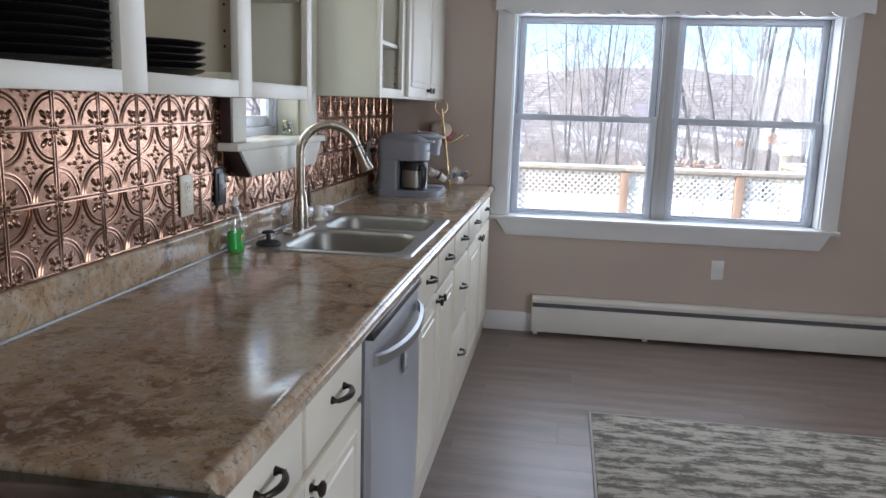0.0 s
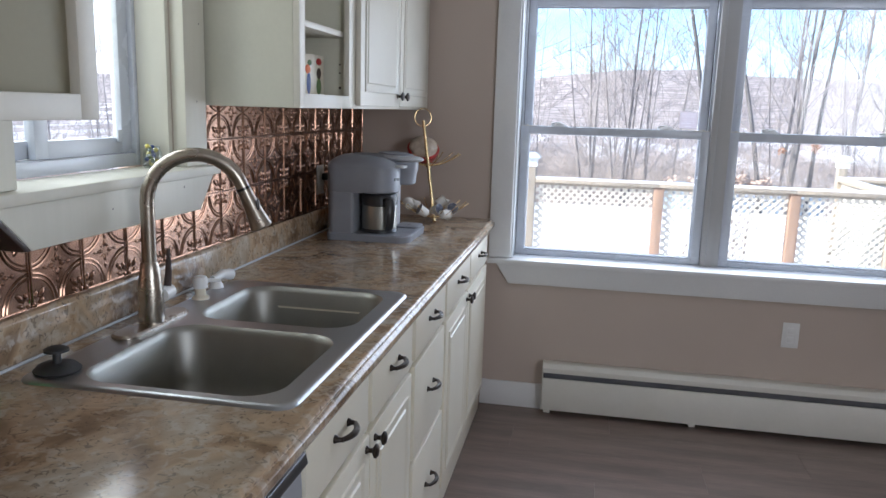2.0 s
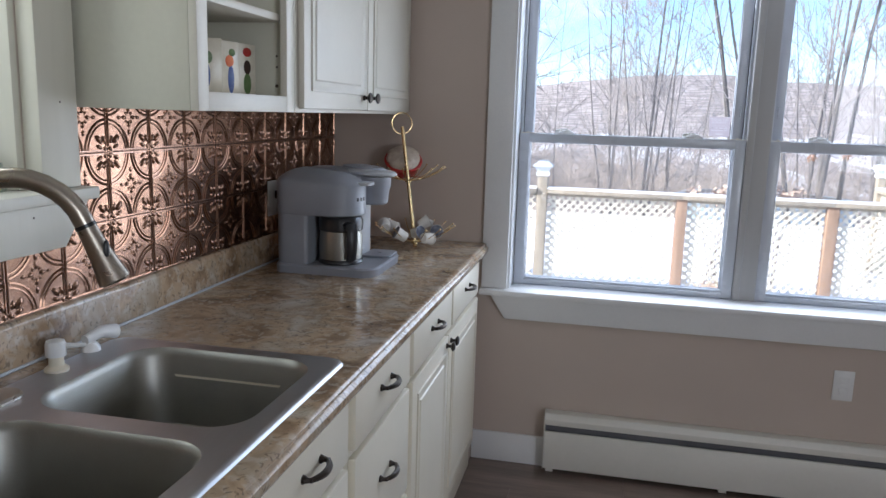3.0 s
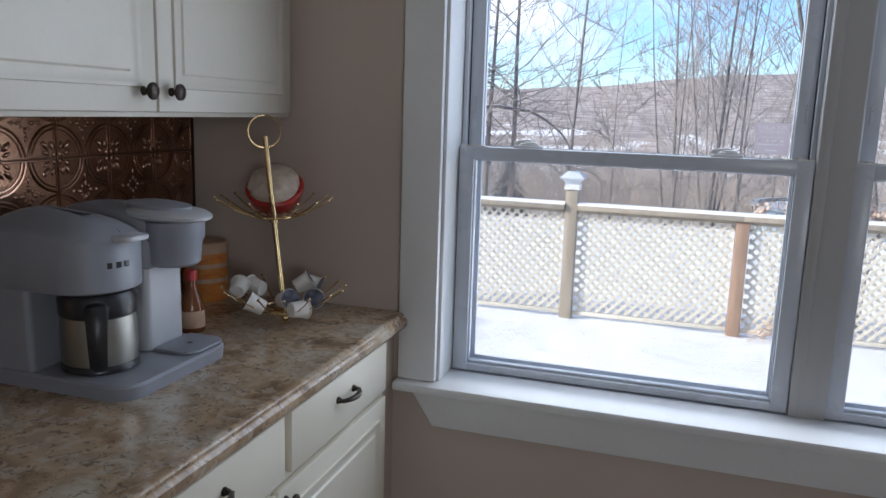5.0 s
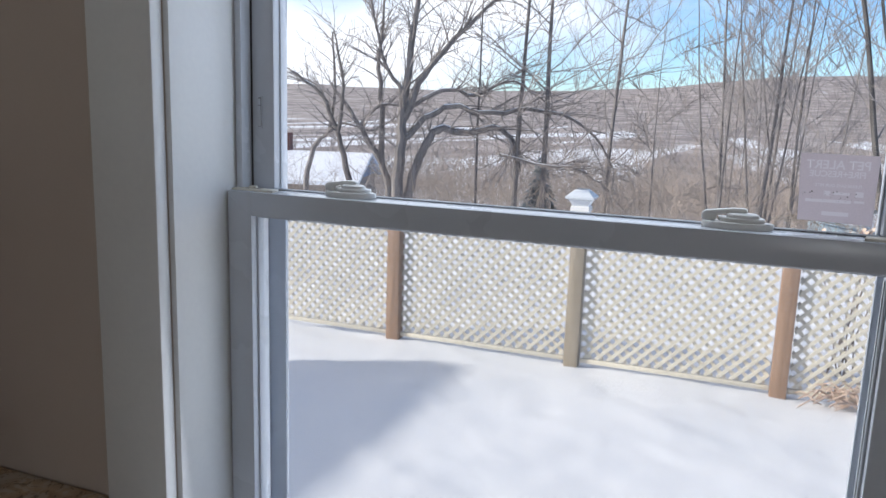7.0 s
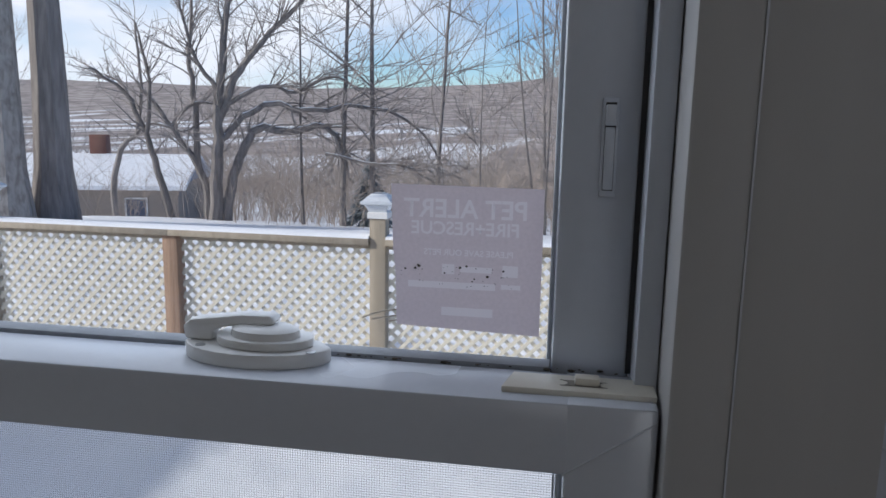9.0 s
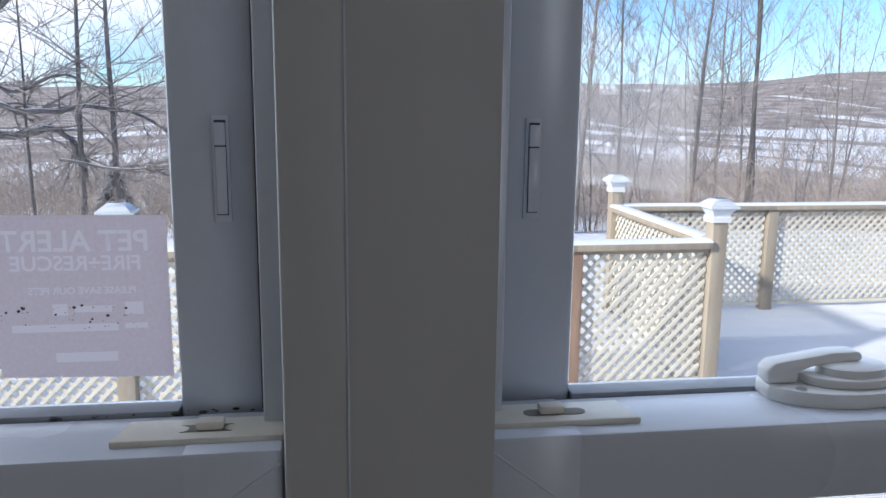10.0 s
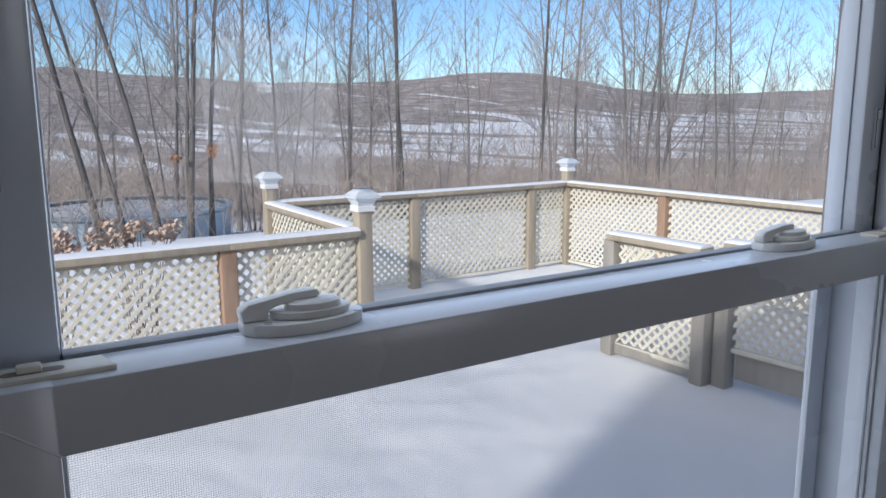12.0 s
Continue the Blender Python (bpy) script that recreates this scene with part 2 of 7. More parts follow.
WALL = material("taupe_wall_paint", (0.54, 0.455, 0.39), (0.505, 0.425, 0.365), 0.75, scale=2.0, bump=0.12, bump_scale=240)
CEIL = material("white_ceiling_paint", (0.78, 0.77, 0.75), (0.74, 0.73, 0.71), 0.85, bump=0.15, bump_scale=160)
TRIM = material("white_trim_paint", (0.78, 0.78, 0.77), (0.72, 0.72, 0.72), 0.38, scale=3, bump=0.06, bump_scale=120)
BRUSHED_TRIM = material("brush_painted_board", (0.72, 0.70, 0.62), (0.65, 0.63, 0.54), 0.5, scale=4, bump=0.2, bump_scale=50, stretch=(1, 1, 0.12))
DARK_WOOD = material("dark_stained_edge", (0.035, 0.022, 0.018), (0.06, 0.035, 0.028), 0.45, bump=0.1)
# dark tone that holds the shade inside the tilt latch slots
RECESS_SHADE = material("shaded_latch_recess", (0.24, 0.22, 0.19), (0.17, 0.155, 0.135), 0.7, scale=60)
VINYL = material("white_window_vinyl", (0.60, 0.63, 0.69), (0.56, 0.59, 0.65), 0.27, scale=5, bump=0.03, bump_scale=180)
AGED_VINYL = material("aged_ivory_vinyl", (0.68, 0.65, 0.57), (0.60, 0.56, 0.48), 0.42, scale=30, bump=0.08, bump_scale=200)
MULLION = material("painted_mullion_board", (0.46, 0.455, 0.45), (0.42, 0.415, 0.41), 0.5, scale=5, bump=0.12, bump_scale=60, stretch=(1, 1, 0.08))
DIRT = material("dead_fly_dirt", (0.03, 0.025, 0.02), (0.09, 0.07, 0.05), 0.9, scale=90)
GREY_STRIP = material("grey_sash_strip", (0.27, 0.29, 0.32), (0.35, 0.37, 0.40), 0.6, scale=40, bump=0.2, bump_scale=120)
GASKET = material("dark_gasket", (0.03, 0.03, 0.035), (0.05, 0.05, 0.055), 0.6)
CREAM = material("cream_cabinet_paint", (0.74, 0.69, 0.57), (0.69, 0.64, 0.52), 0.36, scale=3, bump=0.05, bump_scale=140)
CREAM_WHITE = material("white_cabinet_paint", (0.66, 0.63, 0.55), (0.61, 0.58, 0.505), 0.4, scale=3, bump=0.05, bump_scale=140)
CAB_SIDE = material("painted_cabinet_side", (0.66, 0.65, 0.55), (0.61, 0.60, 0.505), 0.5, scale=2.5, bump=0.08, bump_scale=90)
CAB_INSIDE = material("beige_cabinet_inside", (0.70, 0.63, 0.49), (0.65, 0.58, 0.45), 0.6, scale=4)
IRON = material("oil_rubbed_bronze", (0.028, 0.024, 0.022), (0.06, 0.045, 0.035), 0.38, metal=0.75, scale=40)
LAMINATE = granite_laminate()
STEEL = material("brushed_steel", (0.50, 0.51, 0.53), (0.44, 0.45, 0.47), 0.36, metal=1.0, scale=10, bump=0.05, bump_scale=500, stretch=(1, 0.05, 1))
STEEL_FRONT = material("stainless_front", (0.68, 0.71, 0.76), (0.63, 0.66, 0.71), 0.33, metal=0.75, scale=3, bump=0.04, bump_scale=300, stretch=(1, 1, 0.04))
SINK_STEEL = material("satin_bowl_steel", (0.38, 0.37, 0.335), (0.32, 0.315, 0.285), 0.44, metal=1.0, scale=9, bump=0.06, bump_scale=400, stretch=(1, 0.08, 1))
NICKEL = material("brushed_nickel", (0.45, 0.40, 0.34), (0.39, 0.345, 0.29), 0.28, metal=1.0, scale=14, bump=0.04, bump_scale=300)
BLACK_PLASTIC = material("black_plastic", (0.016, 0.016, 0.018), (0.028, 0.028, 0.03), 0.33, scale=30)
BLACK_GLASS = material("black_range_glass", (0.008, 0.012, 0.011), (0.014, 0.018, 0.016), 0.12, scale=8)
BLACK_CHINA = material("black_glazed_china", (0.012, 0.011, 0.012), (0.022, 0.02, 0.02), 0.16, scale=12)
RUBBER = material("black_rubber", (0.02, 0.02, 0.021), (0.032, 0.032, 0.033), 0.6, scale=40)
COPPER = material("embossed_copper", (0.385, 0.23, 0.158), (0.23, 0.13, 0.089), 0.22, metal=1.0, scale=14, bump=0.08, bump_scale=160, piece=0.07)
COPPER_DARK = material("dark_patinated_copper", (0.075, 0.036, 0.024), (0.05, 0.024, 0.016), 0.5, metal=0.9, scale=20)
IVORY = material("ivory_plastic", (0.72, 0.66, 0.53), (0.68, 0.62, 0.49), 0.35, scale=20)
WHITE_PLASTIC = material("white_plastic", (0.78, 0.78, 0.77), (0.74, 0.74, 0.73), 0.35, scale=20)
GREY_PLASTIC = material("slate_grey_plastic", (0.27, 0.28, 0.31), (0.245, 0.255, 0.285), 0.42, scale=12, bump=0.05, bump_scale=400)
SILVER_PLASTIC = material("silver_grey_plastic", (0.47, 0.48, 0.50), (0.43, 0.44, 0.46), 0.33, scale=12)
GOLD = material("brass_wire", (0.72, 0.55, 0.30), (0.62, 0.46, 0.24), 0.25, metal=1.0, scale=30)
PAPER_WHITE = material("white_foil_paper", (0.78, 0.76, 0.72), (0.70, 0.68, 0.64), 0.5, scale=40)
CUP_BLUE = material("printed_blue", (0.035, 0.04, 0.07), (0.16, 0.17, 0.22), 0.5, scale=60)
RED = material("red_glaze", (0.45, 0.035, 0.03), (0.36, 0.025, 0.022), 0.3, scale=20)
FOAM = material("crumpled_film", (0.60, 0.52, 0.43), (0.46, 0.37, 0.29), 0.35, scale=45, bump=0.6, bump_scale=90)
ORANGE = material("orange_printed_label", (0.52, 0.15, 0.03), (0.62, 0.27, 0.06), 0.4, scale=26, stretch=(1, 1, 2.5))
AMBER = material("brown_sauce", (0.16, 0.055, 0.02), (0.22, 0.08, 0.03), 0.15, scale=12)
LABEL_TAN = material("tan_paper_label", (0.52, 0.36, 0.25), (0.46, 0.31, 0.21), 0.6, scale=40)
GREEN_SOAP = material("green_dish_soap", (0.04, 0.55, 0.05), (0.06, 0.62, 0.07), 0.08, scale=10)
GREEN_LABEL = material("green_bottle_label", (0.03, 0.33, 0.05), (0.05, 0.42, 0.08), 0.35, scale=30)
ORANGE_PRINT = material("orange_red_print", (0.72, 0.20, 0.06), (0.62, 0.12, 0.04), 0.4, scale=60)
YELLOW_PRINT = material("yellow_beads", (0.78, 0.66, 0.12), (0.66, 0.60, 0.20), 0.4, scale=70)
BLUE_PRINT = material("blue_print", (0.05, 0.09, 0.30), (0.10, 0.14, 0.32), 0.4, scale=60)
LEAF_PRINT = material("green_print", (0.09, 0.17, 0.06), (0.15, 0.22, 0.09), 0.4, scale=60)
TILE_CREAM = material("cream_glazed_tile", (0.72, 0.68, 0.57), (0.66, 0.61, 0.50), 0.25, scale=30)
HEATER = material("enamelled_heater", (0.74, 0.72, 0.66), (0.69, 0.67, 0.61), 0.4, scale=3, bump=0.04)
HEATER_SLOT = material("heater_slot_grey", (0.10, 0.10, 0.11), (0.14, 0.14, 0.15), 0.6)
PLANK = material("grey_oak_vinyl_plank", (0.128, 0.094, 0.078), (0.225, 0.170, 0.142), 0.36, scale=3.6, detail=7, bump=0.12, bump_scale=38,
                 stretch=(0.35, 3.2, 1), piece=0.10, blend=(0.38, 0.62))
UNDERFLOOR = material("dark_floor_joint", (0.05, 0.045, 0.04), (0.07, 0.06, 0.055), 0.8)
RUG = material("distressed_grey_rug", (0.15, 0.137, 0.12), (0.47, 0.435, 0.37), 0.95, scale=6, detail=15, bump=0.8, bump_scale=60,
               stretch=(1.0, 3.2, 1), blend=(0.455, 0.545), spec=0.1)
for node in RUG.node_tree.nodes:
    if node.type == "TEX_NOISE":
        node.inputs["Roughness"].default_value = 0.70
RUG_EDGE = material("rug_binding", (0.42, 0.40, 0.37), (0.34, 0.32, 0.30), 0.95, scale=60, bump=0.4, bump_scale=200)
STICKER = thin_card("pale_pink_card", (0.62, 0.54, 0.57), 0.27)
STICKER_INK = thin_card("white_card_print", (0.71, 0.66, 0.69), 0.29)
SNOW = material("fresh_snow", (0.84, 0.85, 0.88), (0.79, 0.81, 0.85), 0.8, scale=2.5, bump=0.6, bump_scale=14, spec=0.3)
DECK_WOOD = material("weathered_pine", (0.40, 0.345, 0.27), (0.30, 0.255, 0.195), 0.75, scale=7, detail=6, bump=0.3, bump_scale=40, stretch=(3, 3, 0.35))
POST_WOOD = material("reddish_pine_post", (0.40, 0.265, 0.185), (0.27, 0.175, 0.12), 0.75, scale=8, detail=6, bump=0.3, bump_scale=40, stretch=(4, 4, 0.3))
GREY_WOOD = material("greyed_deck_board", (0.35, 0.325, 0.29), (0.26, 0.24, 0.215), 0.8, scale=7, detail=6, bump=0.3, bump_scale=40, stretch=(3, 3, 0.4))
LATTICE = material("white_vinyl_lattice", (0.71, 0.665, 0.56), (0.65, 0.61, 0.51), 0.5, scale=4)
LENS_GLASS = material("solar_cap_panel", (0.09, 0.11, 0.16), (0.05, 0.06, 0.10), 0.12, scale=10)
LAMP_BODY = material("pale_silver_lamp_plastic", (0.66, 0.69, 0.73), (0.56, 0.60, 0.65), 0.2, scale=14)
BARK = material("grey_brown_bark", (0.135, 0.122, 0.118), (0.27, 0.245, 0.235), 0.9, scale=5, detail=6, bump=0.6, bump_scale=22, stretch=(3, 3, 0.5), piece=0.2)
BARK_PALE = material("pale_lichen_bark", (0.21, 0.185, 0.17), (0.38, 0.35, 0.325), 0.9, scale=7, detail=10, bump=1.0, bump_scale=20, stretch=(2, 2, 1), blend=(0.36, 0.56))
# darker bark tones for the stems at the yard's edge
BARK_DARK = material("dark_grey_bark", (0.075, 0.07, 0.07), (0.16, 0.148, 0.142), 0.9, scale=5, detail=6, bump=0.6, bump_scale=22, stretch=(3, 3, 0.5), piece=0.15)
TWIG = material("bare_twigs", (0.24, 0.215, 0.205), (0.37, 0.335, 0.32), 0.9, scale=3, piece=0.2)
BRUSH = material("brown_brushwood", (0.25, 0.205, 0.175), (0.38, 0.325, 0.285), 0.95, scale=1.5)
# paler than the near brush: distance haze is mixed into these tones
FAR_WOODS = material("haze_toned_far_woods", (0.27, 0.235, 0.225), (0.36, 0.32, 0.305), 0.95, scale=0.3)
DEAD_LEAF = material("rust_dead_leaves", (0.36, 0.15, 0.06), (0.45, 0.24, 0.12), 0.8, scale=8)
DRY_FLOWER = material("tan_dry_flowerheads", (0.50, 0.37, 0.29), (0.62, 0.50, 0.42), 0.9, scale=20)
SPRUCE = material("blue_green_needles", (0.13, 0.16, 0.17), (0.30, 0.33, 0.36), 0.9, scale=6)
SIDING = material("tan_house_siding", (0.34, 0.29, 0.25), (0.30, 0.255, 0.22), 0.8, scale=2, stretch=(0.5, 0.5, 8))
BLUE_RIM = material("pale_blue_pool_vinyl", (0.58, 0.68, 0.75), (0.50, 0.62, 0.70), 0.45, scale=3)
# siding tone with the gable's blue shade mixed in
GABLE_SHADE = material("blue_gable_shade", (0.16, 0.26, 0.42), (0.12, 0.20, 0.34), 0.5, scale=5)
BRICK = material("red_chimney_brick", (0.20, 0.095, 0.075), (0.15, 0.075, 0.06), 0.9, scale=12)
GLASS = pane_glass()
MESH_SCREEN = insect_mesh()
LAND = landscape()
BOTTLE_CLEAR = pane_glass("clear_bottle", 0.22, (0.86, 0.90, 0.88))


# ---- mesh helpers ----
def smooth(me, angle=40):
    for p in me.polygons:
        p.use_smooth = True
    me.set_sharp_from_angle(angle=radians(angle))


def part(name, bm, mat, parent=None, label="", auto=True):
    """Links a bmesh, drawn in the place's own coordinates, as one mesh object under a thing or a part."""
    me = bpy.data.meshes.new(name)
    bm.normal_update()
    bm.to_mesh(me)
    bm.free()
    for one in mat if isinstance(mat, (list, tuple)) else (mat,):
        me.materials.append(one)
    if auto:
        smooth(me)
    ob = new(name, me)
    if parent is not None:
        ob.parent = parent
        if parent.type == "EMPTY":
            ob.location = -parent.location
    return tagged(ob, label)


def thing(name, at, label, category, group=""):
    ob = new(name)
    ob.empty_display_size = 0.05
    ob.location = at
    return tagged(ob, label, category, group)


def structure(name, bm, mat, label="", category=""):
    return tagged(part(name, bm, mat), label, category, kind="structure")


def box(x0, x1, y0, y1, z0, z1, bevel=0.0, bm=None, segs=2):
    one = bmesh.new()
    bmesh.ops.create_cube(one, size=1)
    bmesh.ops.scale(one, vec=(x1 - x0, y1 - y0, z1 - z0), verts=one.verts)
    bmesh.ops.translate(one, vec=((x0 + x1) / 2, (y0 + y1) / 2, (z0 + z1) / 2), verts=one.verts)
    if bevel:
        bmesh.ops.bevel(one, geom=list(one.edges), offset=bevel, segments=segs, affect="EDGES", profile=0.5)
    return join(bm, one)


def join(bm, one):
    if bm is None:
        return one
    me = bpy.data.meshes.new("tmp")
    one.to_mesh(me)
    one.free()
    bm.from_mesh(me)
    bpy.data.meshes.remove(me)
    return bm


def turned(one, m):
    bmesh.ops.transform(one, matrix=m, verts=one.verts)
    return one


def prism(points, axis, a, b, bevel=0.0, bm=None):
    """A polygon in the plane across axis, drawn out from a to b. Points are (y, z), (x, z) or (x, y)."""
    one = bmesh.new()
    put = {"x": lambda p, t: (t, p[0], p[1]), "y": lambda p, t: (p[0], t, p[1]), "z": lambda p, t: (p[0], p[1], t)}[axis]
    v0 = [one.verts.new(put(p, a)) for p in points]
    v1 = [one.verts.new(put(p, b)) for p in points]
    one.faces.new(v0)
    one.faces.new(v1)
    for i in range(len(points)):
        j = (i + 1) % len(points)
        one.faces.new((v0[i], v0[j], v1[j], v1[i]))
    bmesh.ops.recalc_face_normals(one, faces=one.faces)
    if bevel:
        bmesh.ops.bevel(one, geom=list(one.edges), offset=bevel, segments=2, affect="EDGES", profile=0.5)
    return join(bm, one)


def lathe(profile, at=(0, 0, 0), segs=32, bm=None, m=None):
    """Turns (radius, height) points about the upright axis."""
    one = bmesh.new()
    rings = []
    for r, z in profile:
        if r < 1e-5:
            rings.append([one.verts.new((0, 0, z))])
        else:
            rings.append([one.verts.new((r * math.cos(2 * math.pi * k / segs), r * math.sin(2 * math.pi * k / segs), z)) for k in range(segs)])
    for a, b in zip(rings, rings[1:]):
        for k in range(segs):
            j = (k + 1) % segs
            if len(a) > 1 and len(b) > 1:
                one.faces.new((a[k], a[j], b[j], b[k]))
            elif len(a) > 1:
                one.faces.new((a[k], a[j], b[0]))
            elif len(b) > 1:
                one.faces.new((a[0], b[j], b[k]))
    bmesh.ops.recalc_face_normals(one, faces=one.faces)
    turned(one, (m if m is not None else Matrix.Translation(at)))
    return join(bm, one)


def tube(points, radii, sides=10, bm=None, caps=True):
    """A round bar through the points, of one radius or one for each point."""
    own = bm is None
    bm = bmesh.new() if own else bm
    pts = [Vector(p) for p in points]
    radii = [radii] * len(pts) if isinstance(radii, (int, float)) else radii
    side = None
    rings = []
    for i, p in enumerate(pts):
        way = (pts[min(i + 1, len(pts) - 1)] - pts[max(i - 1, 0)]).normalized()
        if side is None:
            side = way.orthogonal().normalized()
        side = (side - way * side.dot(way)).normalized()
        up = way.cross(side)
        rings.append([bm.verts.new(p + (side * math.cos(2 * math.pi * k / sides) + up * math.sin(2 * math.pi * k / sides)) * radii[i]) for k in range(sides)])
    for a, b in zip(rings, rings[1:]):
        for k in range(sides):
            j = (k + 1) % sides
            bm.faces.new((a[k], a[j], b[j], b[k]))
    if caps:
        bm.faces.new(rings[0][::-1])
        bm.faces.new(rings[-1])
    return bm


def ball(at, r, squash=(1, 1, 1), bm=None, u=10, v=7):
    one = bmesh.new()
    bmesh.ops.create_uvsphere(one, u_segments=u, v_segments=v, radius=r)
    bmesh.ops.scale(one, vec=squash, verts=one.verts)
    bmesh.ops.translate(one, vec=at, verts=one.verts)
    return join(bm, one)


def rounded(x0, x1, y0, y1, r, n=6):
    pts = []
    for cx, cy, a in ((x1 - r, y1 - r, 0), (x0 + r, y1 - r, 90), (x0 + r, y0 + r, 180), (x1 - r, y0 + r, 270)):
        pts += [(cx + r * math.cos(radians(a + 90 * k / n)), cy + r * math.sin(radians(a + 90 * k / n))) for k in range(n + 1)]
    return pts


def arc(cx, cy, r, a0, a1, n):
    return [(cx + r * math.cos(radians(a0 + (a1 - a0) * k / n)), cy + r * math.sin(radians(a0 + (a1 - a0) * k / n))) for k in range(n + 1)]


def lettering(text, size, m, mat, parent, name, label, mirrored=False, deep=0.00015):
    cu = bpy.data.curves.new("lettering", "FONT")
    cu.body, cu.size, cu.extrude, cu.offset = text, size, deep, size * 0.022
    cu.align_x, cu.align_y = "CENTER", "CENTER"
    ob = new("lettering", cu)
    bpy.context.view_layer.update()
    me = bpy.data.meshes.new_from_object(ob.evaluated_get(bpy.context.evaluated_depsgraph_get()))
    bpy.data.objects.remove(ob)
    one = bmesh.new()
    one.from_mesh(me)
    if mirrored:
        bmesh.ops.scale(one, vec=(-1, 1, 1), verts=one.verts)
        bmesh.ops.reverse_faces(one, faces=one.faces)
    bmesh.ops.remove_doubles(one, verts=one.verts, dist=1e-6)
    turned(one, m)
    return part(name, one, mat, parent, label, auto=False)

# ---- room shell ----
RX, RY, RZ = 4.0, -6.2, 2.42            # east wall, south wall, ceiling
WX0, WX1, WZ0, WZ1 = 0.735, 2.552, 0.735, 1.945   # main window opening
SY0, SY1, SZ0, SZ1 = -2.302, -1.70, 1.25, 2.02    # side window opening


def wall_with_hole(name, axis, a0, a1, t0, t1, h0, h1, z0, z1, mat):
    """A wall along x or y from a0 to a1, between t0 and t1 thick, with an opening h0..h1, z0..z1."""
    bm = bmesh.new()
    for u0, u1, w0, w1 in ((a0, h0, -0.3, RZ), (h1, a1, -0.3, RZ), (h0, h1, -0.3, z0), (h0, h1, z1, RZ)):
        if axis == "x":
            box(u0, u1, t0, t1, w0, w1, bm=bm)
        else:
            box(t0, t1, u0, u1, w0, w1, bm=bm)
    return structure(name, bm, mat, "taupe painted wall with a window opening", "wall")


wall_with_hole("wall_north", "x", -0.16, RX + 0.16, 0.0, 0.22, WX0, WX1, WZ0 - 0.03, WZ1, WALL)
wall_with_hole("wall_west", "y", RY, 0.0, -0.16, 0.0, SY0, SY1, SZ0 - 0.02, SZ1, WALL)
structure("wall_south", box(-0.16, RX + 0.16, RY - 0.16, RY, -0.3, RZ), WALL, "taupe painted wall", "wall")
# opening out of view, added to go with the east fill light
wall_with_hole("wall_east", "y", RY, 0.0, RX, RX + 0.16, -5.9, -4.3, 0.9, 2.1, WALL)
structure("ceiling", box(-0.16, RX + 0.16, RY - 0.16, 0.22, RZ, RZ + 0.1), CEIL, "flat white ceiling", "ceiling")
floor = structure("floor", box(-0.16, RX + 0.16, RY - 0.16, 0.0, -0.3, -0.006), UNDERFLOOR, "grey oak-look vinyl plank floor", "floor")
structure("baseboard", box(0.615, 0.918, -0.016, -0.001, 0.0, 0.124, 0.003), TRIM, "white painted baseboard", "baseboard")

# ---- main window: casing, stool, apron, jambs ----
trim = bmesh.new()
box(0.632, 0.735, -0.022, -0.0005, 0.737, 1.99, 0.003, trim)
structure("trim_left", trim, TRIM, "white painted window casing", "trim")
structure("trim_right", box(2.552, 2.648, -0.022, -0.0005, 0.737, 1.99, 0.003), TRIM, "white painted window casing", "trim")
structure("trim_head", box(0.632, 2.648, -0.024, -0.0005, 1.992, 2.09, 0.003), TRIM, "white painted window head casing", "trim")
structure("window_stool", box(0.628, 2.657, -0.055, 0.104, 0.712, 0.735, 0.005), TRIM, "white painted window stool, slightly worn", "window sill")
structure("window_apron", prism([(0.668, 0.711), (2.618, 0.711), (2.564, 0.614), (0.731, 0.614)], "y", -0.022, -0.001, 0.003), TRIM,
          "white apron board with slanted ends under the window", "trim")
structure("jamb_left", box(0.7345, 0.743, 0.0, 0.2, 0.735, 1.944, 0.001), TRIM, "white window jamb", "trim")
structure("jamb_right", box(2.544, 2.5525, 0.0, 0.2, 0.735, 1.944, 0.001), TRIM, "white window jamb", "trim")
structure("jamb_head", box(0.743, 2.544, 0.0, 0.2, 1.934, 1.9455, 0.001), TRIM, "white window head jamb", "trim")
structure("outer_sill", prism([(0.1045, 0.706), (0.1045, 0.733), (0.26, 0.722), (0.26, 0.69)], "x", 0.743, 2.544, 0.002), VINYL, "white outer window sill", "window sill")
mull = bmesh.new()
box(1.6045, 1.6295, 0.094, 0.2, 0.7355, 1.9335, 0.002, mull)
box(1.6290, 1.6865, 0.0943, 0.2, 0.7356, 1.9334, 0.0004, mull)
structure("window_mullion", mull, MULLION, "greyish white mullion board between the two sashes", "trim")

# thin pale strip where the two mullion boards meet
structure("mullion_pale_line", box(1.6289, 1.6297, 0.0937, 0.0942, 0.7360, 1.9330), VINYL, "thin pale line along the mullion's groove", "sealant")

# scalloped valance board
pts = [(0.622, 2.10), (0.622, 1.943)]
x = 0.672
while x < 2.58:
    pts += [(x + 0.163 * k / 10, 1.952 - 0.030 * math.sin(math.pi * k / 10) ** 0.8) for k in range(0, 10)]
    x += 0.163
pts += [(x, 1.952), (2.69, 1.943), (2.69, 2.10)]
structure("window_valance", prism(pts, "y", -0.062, -0.046, 0.0), TRIM, "white wooden valance board with a scalloped lower edge", "valance")
structure("valance_block", box(0.632, 2.66, -0.0455, -0.026, 2.02, 2.09, 0.002), TRIM, "white valance batten", "trim")


